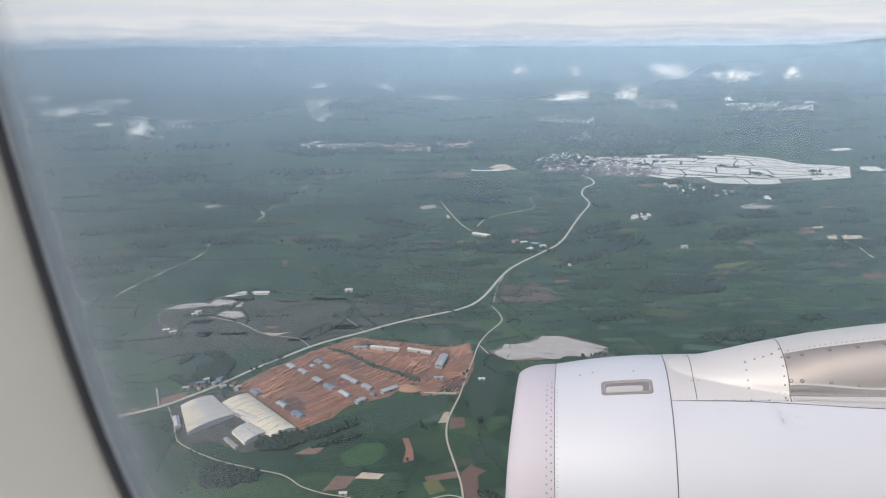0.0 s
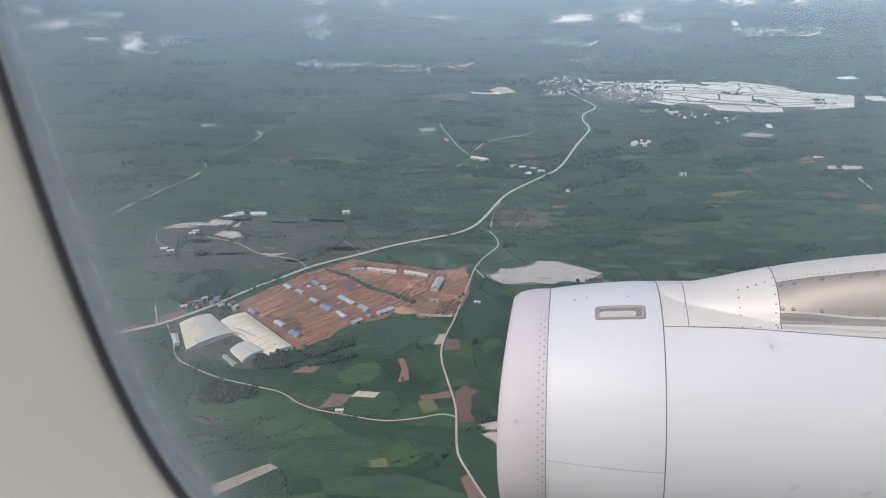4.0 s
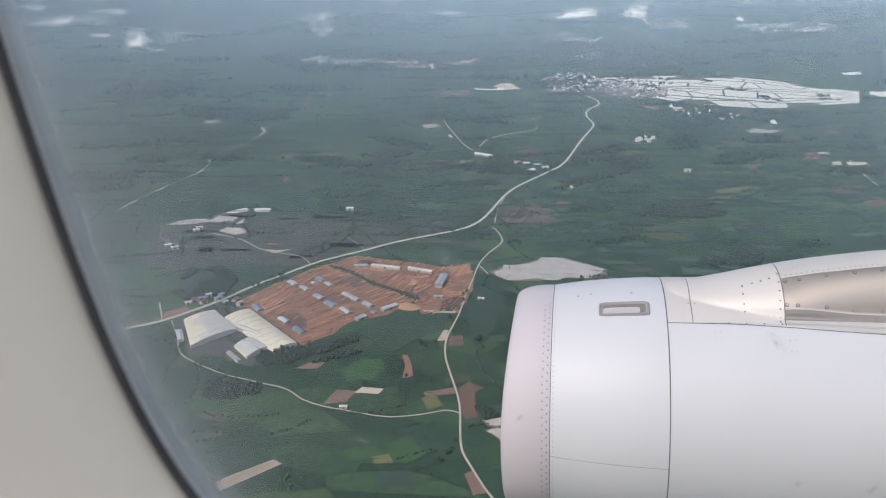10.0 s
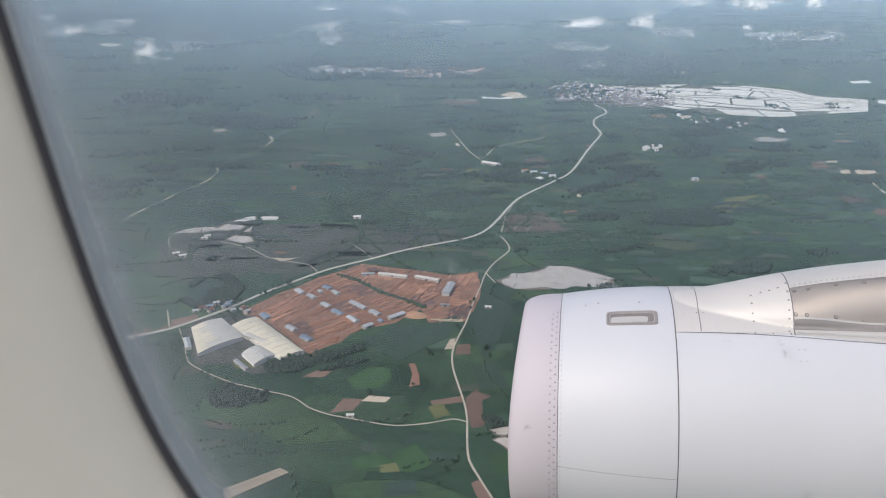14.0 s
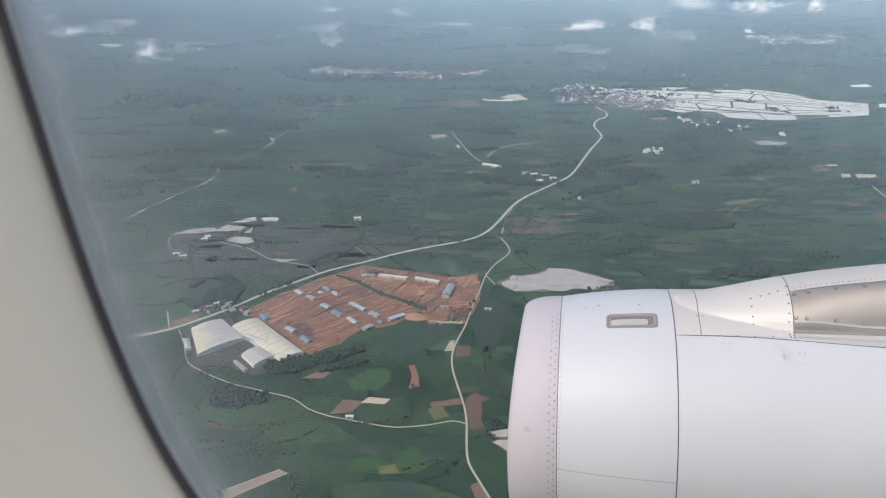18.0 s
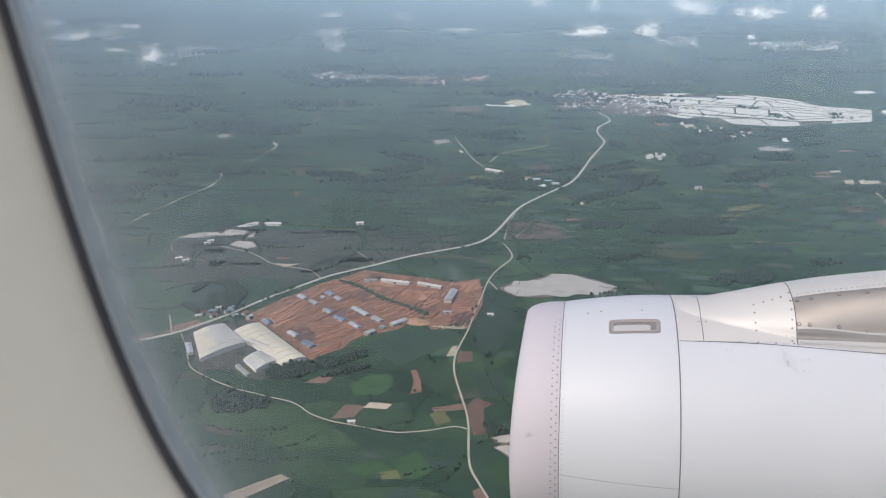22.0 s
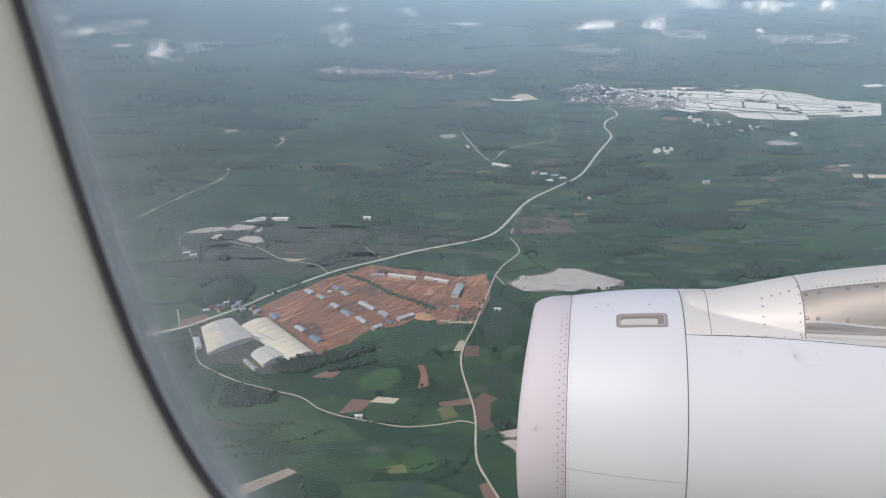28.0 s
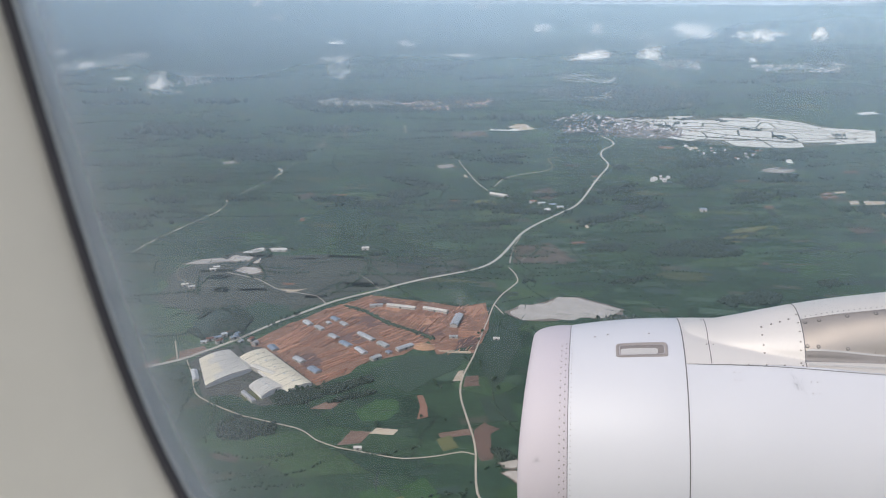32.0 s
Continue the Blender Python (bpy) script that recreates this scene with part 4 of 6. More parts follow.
# ---- buildings ----
def shed(at_point, length, width, height, turn, roof, label, group, vents=0):
    p, k = land(*at_point)
    m = Matrix.Translation(p) @ Matrix.Rotation(turn, 4, "Z") @ Matrix.Diagonal((k, k, k, 1))
    t = thing("shed", m, label, "shed", group)
    hl, hw, rise = length / 2, width / 2, width * 0.16
    for s in (-1, 1):
        bm = bmesh.new()
        z = height
        v = [bm.verts.new(q) for q in ((-hl - .4, 0, z + rise), (hl + .4, 0, z + rise), (hl + .4, s * (hw + .5), z - .1), (-hl - .4, s * (hw + .5), z - .1))]
        f = bm.faces.new(v)
        bmesh.ops.solidify(bm, geom=[f], thickness=0.15)
        part("roof_slope", bm, roof, t)
    bm = bmesh.new()
    box(bm, 0, 0, height / 2 - .1, length, width, height - .1)
    part("wall", bm, WALLGREY, t)
    for s in (-1, 1):
        bm = bmesh.new()
        v = [bm.verts.new(q) for q in ((s * hl, -hw, height - .2), (s * hl, hw, height - .2), (s * hl, 0, height + rise - .1))]
        bmesh.ops.solidify(bm, geom=[bm.faces.new(v)], thickness=0.2)
        part("gable", bm, WALLGREY, t)
    bm = bmesh.new()
    box(bm, 0, -hw - .03, height * .42, min(3.0, length * .3), .12, height * .8)
    part("doorway", bm, GLASSDARK, t)
    return t

def heading(a, b):
    return math.atan2(b[1] - a[1], b[0] - a[0])

EW = heading((-402.8, 1058.2), (-377.7, 1036.2))
for k, (c, ln, wd, roof) in enumerate([
    ((-390.2, 1044.8), 18, 9, ROOFGREY), ((-366.9, 1029.6), 17, 8, ROOFGREY), ((-355.1, 1067.5), 16, 9, ROOFBLUE), ((-336.9, 1050.8), 16, 8, ROOFGREY), ((-337.4, 1003.7), 17, 9, ROOFGREY),
    ((-313.5, 982.1), 21, 9, ROOFBLUE), ((-286.6, 964.1), 22, 9, ROOFGREY), ((-292.9, 1012.3), 34, 8, ROOFGREY), ((-262.5, 990.1), 19, 9, ROOFGREY), ((-406.2, 950.5), 18, 10, ROOFBLUE),
    ((-358.3, 920.7), 19, 9, ROOFGREY), ((-328.5, 895.0), 19, 10, ROOFBLUE), ((-360.1, 1050.7), 7, 6, ROOFGREY), ((-248.4, 965.9), 8, 6, ROOFBLUE)]):
    shed(c, ln, wd, 2.6, EW + (0.06 if k % 3 else -0.05), roof, "grey-roofed open brick drying shed" if roof is ROOFGREY else "blue steel-roofed shed in the brickyard", "brickyard sheds")
shed((-230.8, 984.5), 26, 8, 4, heading((-236.7, 975.7), (-218.1, 998.7)), ROOFGREY, "long pale shed at the brickyard's edge", "brickyard sheds")
shed((-261.0, 944.9), 15, 8, 4, heading((-266.2, 938.5), (-255.1, 955.2)), ROOFGREY, "pale shed at the brickyard's edge", "brickyard sheds")
shed((-309.6, 1131.4), 20, 7, 4, heading((-318.2, 1129.7), (-299.9, 1135.8)), ROOFGREY, "pale shed beside the kiln", "brickyard sheds")
shed((-270.6, 1134.1), 46, 8, 4, heading((-290.7, 1135.2), (-250.2, 1130.8)), ROOFWHITE, "long white-roofed kiln shed", "brickyard sheds")
shed((-215.5, 1130.3), 40, 8, 4, heading((-232.2, 1134.3), (-199.7, 1126.1)), ROOFWHITE, "long white-roofed kiln shed", "brickyard sheds")
shed((-176.8, 1093.3), 44, 11, 5, heading((-177.4, 1062.2), (-174.4, 1126.3)), ROOFGREY, "large pale-roofed kiln shed", "brickyard sheds")
shed((-171.7, 1033.8), 12, 5, 3.5, heading((-178.0, 1032.6), (-165.5, 1035.1)), ROOFGREY, "low pale shed beside the kiln", "brickyard sheds")
shed((-209, 1921), 46, 14, 5, heading((-226, 1930), (-190, 1913)), ROOFWHITE, "long white steel barn among fields", "barns")
shed((-87, 1787), 26, 12, 5, heading((-104, 1763), (-75, 1811)), ROOFWHITE, "white barn beside the road", "barns")
for c, r in (((-74, 1839), ROOFBLUE), ((-101, 1850), ROOFGREY), ((-56, 1820), ROOFGREY), ((-121, 1863), ROOFRED)):
    shed(c, 16, 10, 6, 0.3, r, "roadside farmhouse with a plain roof", "farmhouses")
shed((267, 1861), 14, 10, 6, 0.2, ROOFBLUE, "small blue and white farmhouse alone in fields", "farmhouses")
shed((-408, 1421), 14, 9, 5, 0.3, ROOFWHITE, "small white farmhouse in scrub", "farmhouses")
for c in ((-635.7, 1259.8), (-646.1, 1163.4), (-630.0, 1155.3), (-636.0, 1246.9)):
    shed(c, 11, 7, 4, 0.5, ROOFWHITE, "small white hut beside the ponds", "pond huts")
shed((-111.3, 1039.4), 9, 5, 3, 0.1, ROOFWHITE, "small white hut beside the track", "pond huts")
shed((-221.1, 722.5), 8, 4, 3, 0.2, ROOFWHITE, "small white hut at the track's end", "pond huts")
for k, c in enumerate(((-507.3, 950.4), (-502.4, 959.4), (-496.7, 968.6), (-490.1, 978.1), (-487.4, 989.0), (-471.9, 971.4), (-458.5, 961.9), (-486.7, 954.4), (-474.7, 987.3), (-435.5, 958.5), (-447.9, 972.0))):
    shed(c, 8 + k % 3 * 2, 6, 3.2 + k % 2 * 1.5, 0.4 + 0.1 * k, (ROOFGREY, ROOFRED, ROOFBLUE)[k % 3], "roadside house with a grey roof by the factory" if k % 3 == 0 else "small roadside house by the factory", "roadside houses")

tagged(patch("factory_yard", [(-494.7, 887.3), (-492.7, 920.5), (-463.7, 955.0), (-425.7, 952.5), (-398.4, 935.0), (-310.0, 849.7), (-328.1, 810.2), (-359.7, 792.7), (-396.9, 813.3), (-436.1, 804.3), (-460.9, 839.8)], CONCRETE, 0.22, rough=0.03), "grey concrete yard around the factory halls", "yard", kind="structure")

# vaulted factory halls
def vault(a, b, c, d, wall, rise, label, bays, cream=15):
    """A hall over the quadrangle a-b-c-d; the vault runs from side a-b to side d-c."""
    a, b, c, d = (Vector(v) for v in (a, b, c, d))
    t = thing("factory_hall", Matrix.Identity(4), label, "factory hall", "factory halls")
    def arc(p, q, i, n2=14, lift=0.0):
        f = i / n2
        g = p.lerp(q, f)
        return Vector((g.x, g.y, wall + rise * (1 - (2 * f - 1) ** 2) + lift))
    for k in range(bays):
        u, v = k / bays, (k + 1) / bays - 0.004
        bm = bmesh.new()
        p0, q0, p1, q1 = a.lerp(d, u), b.lerp(c, u), a.lerp(d, v), b.lerp(c, v)
        vs = grid_mesh(bm, [[arc(p0, q0, i) for i in range(15)], [arc(p1, q1, i) for i in range(15)]])
        for i, f in enumerate(bm.faces):
            f.material_index = int(i >= cream or (cream < 15 and k % 3 == 1 and i > 2))
        bmesh.ops.solidify(bm, geom=bm.faces[:], thickness=0.3)
        part("roof_bay", bm, [VAULT, ROOFWHITE], t, smooth=False)
    for p, q in ((a, b), (d, c)):
        bm = bmesh.new()
        grid_mesh(bm, [[arc(p, q, i, lift=-0.35) for i in range(15)], [Vector((p.lerp(q, i / 14).x, p.lerp(q, i / 14).y, 0)) for i in range(15)]])
        part("end_wall", bm, WALLWHITE, t)
    for p, q in ((a, d), (b, c)):
        bm = bmesh.new()
        grid_mesh(bm, [[Vector((p.x, p.y, 0)), Vector((q.x, q.y, 0))], [Vector((p.x, p.y, wall)), Vector((q.x, q.y, wall))]])
        part("side_wall", bm, WALLWHITE, t)
    n2 = 5
    for i in range(n2):
        q = a.lerp(d, 0.12 + 0.76 * i / (n2 - 1)).lerp(b.lerp(c, 0.12 + 0.76 * i / (n2 - 1)), 0.5)
        bm = bmesh.new()
        box(bm, q.x, q.y, wall + rise + 0.4, 2.2, 2.2, 1.0, heading(a, d))
        part("roof_vent", bm, ROOFGREY, t)
    return t

vault((-436.2, 909.3), (-413.8, 941.4), (-317.5, 854.5), (-338.2, 826.0), 4.2, 2.8, "long cream barrel-vaulted factory hall", 9)
vault((-485.4, 892.6), (-458.6, 929.0), (-406.5, 878.3), (-442.2, 822.9), 4.2, 2.8, "broad cream barrel-vaulted factory hall", 5, cream=6)
vault((-390.8, 834.3), (-378.0, 860.5), (-346.8, 841.1), (-364.4, 809.1), 4.0, 2.5, "small white vaulted annexe of the factory", 4, cream=0)
shed((-470.2, 851.0), 30, 7, 3.5, heading((-490.2, 884.6), (-444.8, 811.7)), ROOFGREY, "low grey storage shed along the factory wall", "factory sheds")
shed((-380.7, 808.9), 30, 5, 3.5, heading((-406.2, 834.4), (-371.2, 803.4)), ROOFGREY, "narrow grey shed behind the factory", "factory sheds")
shed((-389.0, 876.6), 40, 8, 6.0, heading((-414.1, 887.1), (-362.2, 861.9)), ROOFWHITE, "low white link roof between factory halls", "factory sheds")

# towns: houses copied over streets
def house(kind):
    rng = random.Random(kind)
    roof = (TOWNROOF, ROOFRED, WALLWHITE, TOWNROOF, ROOFGREY)[kind]
    label = ("grey-roofed village house in a hazy town", "red tile-roofed village house in a town", "white flat-roofed town house among trees", "tall grey rendered town house with a flat roof", "village house with a pale sheet roof")[kind]
    sx, sy, sz = ((11, 9, 6), (13, 9, 5), (12, 12, 9), (10, 10, 12), (14, 10, 6))[kind]
    t = thing("house", Matrix.Translation((0, 0, -60)), label, "house", "town houses")
    bm = bmesh.new()
    box(bm, 0, 0, sz / 2, sx, sy, sz)
    part("wall", bm, WALLWHITE if kind in (2, 0) else WALLGREY, t)
    bm = bmesh.new()
    if kind in (2, 3):
        box(bm, 0, 0, sz + 0.3, sx + 0.6, sy + 0.6, 0.6)
        box(bm, sx * .2, sy * .2, sz + 1.6, sx * .35, sy * .35, 2.2)
    else:
        v = [bm.verts.new(q) for q in ((-sx / 2 - .5, -sy / 2 - .5, sz), (sx / 2 + .5, -sy / 2 - .5, sz), (sx / 2 + .5, sy / 2 + .5, sz), (-sx / 2 - .5, sy / 2 + .5, sz), (-sx / 2 - .5, 0, sz + sy * .25), (sx / 2 + .5, 0, sz + sy * .25))]
        for f in ((0, 1, 5, 4), (2, 3, 4, 5), (0, 4, 3), (1, 2, 5), (0, 3, 2, 1)):
            bm.faces.new([v[i] for i in f])
    part("roof", bm, roof, t)
    for s in (-1, 1):
        bm = bmesh.new()
        box(bm, s * sx * .25, -sy / 2 - .03, sz * .55, 1.8, .15, sz * .5)
        part("window", bm, GLASSDARK, t)
    return t

KINDS = [house(i) for i in range(5)]

def town(poly, count, seed, mix, grow=1.0):
    rng = random.Random(seed)
    xs, ys = [p[0] for p in poly], [p[1] for p in poly]
    used = []
    tries = 0
    while len(used) < count and tries < count * 60:
        tries += 1
        q = Vector((rng.uniform(min(xs), max(xs)), rng.uniform(min(ys), max(ys))))
        if not inside(q, poly) or any((q - u).length < 13 * grow for u in used):
            continue
        used.append(q)
        p, k = land(q.x, q.y, 0)
        s = k * grow * rng.uniform(0.8, 1.3)
        c = copy_thing(KINDS[rng.choice(mix)], Matrix.Identity(4))
        c.matrix_basis = Matrix.Translation(p) @ Matrix.Rotation(rng.choice((0, 1.57)) + rng.uniform(-.3, .3) + 0.4, 4, "Z") @ Matrix.Diagonal((s, s, s * rng.uniform(0.8, 1.2), 1))
    return used

tagged(patch("town_yards", [(-154, 3279), (-70, 3474), (72, 3509), (180, 3311), (329, 3148), (362, 2965), (240, 2899), (65, 2935), (-88, 3006)], TOWNSOIL, 0.5, rough=0.03), "grey brown streets and yards of the town", "town ground", kind="structure")
town([(-143, 3282), (-70, 3474), (71, 3472), (157, 3273), (316, 3116), (354, 2989), (241, 2911), (65, 2948), (-78, 3023)], 230, 1, (0, 1, 2, 3, 0, 3, 4), 0.55)
town([(100, 3330), (240, 3440), (330, 3330), (400, 3080), (300, 2900), (150, 2960)], 70, 12, (0, 1, 2, 3, 4), 0.6)
town([(313, 2762), (431, 2767), (534, 2642), (481, 2534), (342, 2619)], 20, 9, (0, 2, 1), 0.6)
town([(163, 2213), (218, 2256), (227, 2183), (174, 2157)], 7, 10, (0, 2), 0.7)


def far_town(name, poly, count, seed, material, label, size=1.0):
    """Small gabled blocks, joined: too far off to pick apart."""
    g = np.random.default_rng(seed)
    xs, ys = [p[0] for p in poly], [p[1] for p in poly]
    base = np.array([(-1, -1, 0), (1, -1, 0), (1, 1, 0), (-1, 1, 0), (-1, -1, 1), (1, -1, 1), (1, 1, 1), (-1, 1, 1), (-1, 0, 1.35), (1, 0, 1.35)], float)
    faces = ((0, 1, 5, 4), (2, 3, 7, 6), (1, 2, 6, 9, 5), (3, 0, 4, 8, 7), (4, 5, 9, 8), (6, 7, 8, 9))
    vs, fs = [], []
    while len(vs) < count:
        q = Vector((g.uniform(min(xs), max(xs)), g.uniform(min(ys), max(ys))))
        if not inside(q, poly) or noise.noise((q.x * 0.004, q.y * 0.004, seed)) < -0.2:
            count -= 0.2
            continue
        p, k = land(q.x, q.y)
        a = g.uniform(0, 3.1)
        v = base * np.array([g.uniform(5, 10), g.uniform(4, 7), g.uniform(5, 11)]) * size * k
        c, s2 = math.cos(a), math.sin(a)
        v = np.stack([v[:, 0] * c - v[:, 1] * s2 + p.x, v[:, 0] * s2 + v[:, 1] * c + p.y, v[:, 2] + p.z], 1)
        fs += [[i + 10 * len(vs) for i in f] for f in faces]
        vs.append(v)
    me = bpy.data.meshes.new(name)
    me.from_pydata(np.concatenate(vs).tolist(), [], fs)
    me.materials.append(material)
    tagged(new(name, me), label, "town", kind="stuff")


PALETOWN = mat("pale_town_walls", (0.37, 0.355, 0.355), 0.8, vary=0.85, scale=0.1, island=1.6)
REDTOWN = mat("red_town_roofs", (0.40, 0.29, 0.27), 0.8, vary=0.75, scale=0.1, island=1.6)
for k, (poly, count, m) in enumerate([
    ([(-1365, 3595), (-1287, 3854), (-978, 3986), (-860, 3724), (-969, 3523), (-1198, 3424)], 170, PALETOWN),
    ([(-876, 3675), (-812, 3878), (-465, 3967), (-458, 3694), (-564, 3543), (-757, 3495)], 190, REDTOWN),
    ([(-278, 4451), (-137, 4743), (212, 4772), (508, 4486), (482, 3976), (225, 3782), (50, 4004), (-203, 4189)], 220, PALETOWN),
    ([(-268, 5391), (-92, 5621), (163, 5346), (137, 4956), (-163, 5018)], 90, PALETOWN),
    ([(-2600, 4889), (-2408, 5223), (-2071, 4558), (-2197, 4180)], 90, PALETOWN),
    ([(1188, 6744), (2076, 7272), (1811, 6177), (1134, 5979)], 130, PALETOWN),
    ([(520, 6983), (893, 7312), (760, 6167), (498, 6089)], 70, PALETOWN),
    ([(-152, 3454), (-48, 3554), (208, 3435), (376, 3102), (300, 2925), (5, 2987)], 120, PALETOWN),
    ([(-5953, 15915), (-3463, 18399), (-2535, 13990), (-4482, 12458)], 110, PALETOWN),
    ([(-343, 13352), (2517, 15227), (2039, 11820), (-196, 10583)], 130, PALETOWN),
    ([(-5603, 8153), (-5006, 8963), (-4244, 7695), (-4920, 7233)], 80, PALETOWN)]):
    far_town("distant_town", poly, count * 2.3, k + 1, m, "hazy distant town of small pale buildings" if m is PALETOWN else "hazy distant village with reddish roofs", 0.5 if k in (0, 1, 2, 3, 7) else 0.8)
for t in KINDS:
    for o in (*t.children_recursive, t):
        bpy.data.objects.remove(o)

# ---- trees and woods ----
g = np.random.default_rng(61)
clumps("grove", [(c[0] + g.normal() * 14, c[1] + g.normal() * 9, g.uniform(4, 9), g.uniform(5, 10)) for c in ((530, 3407), (575, 3216), (614, 3182), (665, 3032), (698, 2977), (470, 3511), (378, 3437), (888, 3114), (881, 3035), (320, 3117), (283, 3226), (216, 3240), (159, 3322), (250, 3060), (352, 3300)) for _ in range(7)], FOREST, "small dark trees on the paddy banks", "grove", g)
rng = np.random.default_rng(11)

def wood(poly, density, label, material=None, seed=0):
    """Crowns crowded over an area, with gaps; farther woods have broader, merged crowns."""
    g = np.random.default_rng(seed)
    xs, ys = [p[0] for p in poly], [p[1] for p in poly]
    k = max(1.0, math.hypot(sum(xs) / len(xs), sum(ys) / len(ys)) / 1300)
    area = (max(xs) - min(xs)) * (max(ys) - min(ys))
    near = math.hypot(sum(xs) / len(xs), sum(ys) / len(ys)) < 1150
    spots = []
    for _ in range(int(min(9000, area * density * (13 if near else 5.5) / (k * k)))):
        q = Vector((g.uniform(min(xs), max(xs)), g.uniform(min(ys), max(ys))))
        lim = noise.noise((q.x * 0.010 / k, q.y * 0.010 / k, seed)) + 0.5 * noise.noise((q.x * 0.035 / k, q.y * 0.035 / k, seed))
        if not inside(q, poly) or lim < -0.25:
            continue
        spots.append((q.x, q.y, g.uniform(1.0, 2.6) if near else g.uniform(2.4, 4.6) * k, g.uniform(2, 6) if near else g.uniform(3, 6.5) * (0.5 + 0.5 * k)))
    if len(spots) > 3:
        stand = clumps("woodland", spots, material or FOREST, label, "woodland", g)
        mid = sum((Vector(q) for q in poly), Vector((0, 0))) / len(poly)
        # one flat, darker sheet fills the gaps between the crowns
        patch("undergrowth", [mid + (Vector(q) - mid) * 0.9 for q in poly], DARKCOVER, 0.45, rough=0.13, parent=stand)

WOODS = [
    ([(-551.2, 985.0), (-566.3, 1075.0), (-516.8, 1090.8), (-474.7, 1043.1), (-470.0, 990.3), (-514.5, 960.1)], 0.030),
    ([(-390.4, 738.3), (-380.8, 769.2), (-349.2, 759.1), (-324.9, 757.1), (-318.7, 732.9), (-344.1, 715.9), (-374.0, 710.3)], 0.005),
    ([(-353.5, 806.8), (-349.7, 829.8), (-307.1, 841.0), (-295.6, 828.1), (-313.0, 807.3), (-341.3, 799.0)], 0.03),
    ([(-305.6, 826.2), (-299.8, 851.6), (-253.7, 892.6), (-246.8, 880.8), (-281.7, 839.8)], 0.03),
    ([(-286.9, 812.2), (-267.0, 838.1), (-237.0, 857.5), (-235.1, 850.2), (-269.0, 821.4)], 0.02),
    ([(-1250, 2415), (-1137, 2555), (-881, 2393), (-830, 2278), (-955, 2213), (-1156, 2262)], 0.006),
    ([(-518, 1533), (-498, 1606), (-399, 1636), (-376, 1563), (-421, 1506), (-485, 1485)], 0.010),
    ([(-504, 1865), (-425, 1958), (-378, 1904), (-439, 1830)], 0.006),
    ([(-555, 2087), (-451, 2079), (-354, 2007), (-349, 1942), (-483, 2014)], 0.006),
    ([(-1215, 2838), (-1114, 2922), (-922, 2743), (-908, 2669), (-1085, 2730)], 0.006),
    ([(128, 1504), (183, 1593), (274, 1624), (316, 1580), (289, 1512), (193.9, 1481.5), (142, 1478)], 0.014),
    ([(6, 1506), (39, 1543), (87, 1538), (81, 1506), (17, 1485)], 0.012),
    ([(33, 1670), (88, 1728), (171, 1726), (173, 1671), (74, 1633)], 0.008),
    ([(250, 2188), (297, 2289), (353, 2255), (330, 2135), (262, 2093)], 0.008),
    ([(79, 1882), (148, 1943), (205, 1920), (181, 1860), (91, 1830)], 0.005),
    ([(-411, 2429), (-362, 2511), (-301, 2454), (-314, 2357), (-374, 2362)], 0.005),
    ([(-188, 3271), (-130, 3496), (-70, 3474), (-38, 3075), (-111, 3058)], 0.004),
    ([(-69, 3438), (70, 3401), (142, 3162), (66, 2974), (-57, 3028)], 0.0015),
    ([(72, 3509), (363, 3656), (645, 3650), (633, 3574), (353, 3541), (105, 3427)], 0.006),
    ([(-1533, 3740), (-1445, 3969), (-891, 4116), (-477, 4065), (-344, 3856), (-438, 3534), (-788, 3409), (-1232, 3376)], 0.003),
    ([(-333, 4377), (-141, 4879), (279, 4856), (620, 4573), (500, 3809), (170, 3647), (-192, 3989)], 0.003),
    ([(-247, 2031), (-172, 2013), (-114, 1899), (-44, 1845), (-55, 1799), (-160, 1889)], 0.006),
    ([(253.3, 1278.7), (286.8, 1320.8), (324.0, 1306.1), (306.8, 1263.1), (256.7, 1245.6)], 0.02),
    ([(215.3, 1258.0), (241.7, 1289.8), (261.0, 1272.3), (237.5, 1231.8)], 0.02),
    ([(79.6, 1458.4), (150.9, 1455.3), (169.1, 1431.8), (98.7, 1424.3)], 0.010),
    ([(-83.8, 747.2), (-65.8, 748.2), (-55.4, 734.2), (-69.2, 725.0)], 0.03),
    ([(-173.8, 886.8), (-167.0, 896.1), (-158.0, 878.8), (-163.9, 865.3)], 0.03),
]
for k, (poly, dens) in enumerate(WOODS):
    wood(poly, dens, "dark green wood of broad crowns with gaps", seed=k + 1, material=FOREST if k % 3 or k < 5 else LEAF)

ROADLINE = curve_points(MAIN, 15) + curve_points(LANE, 12)

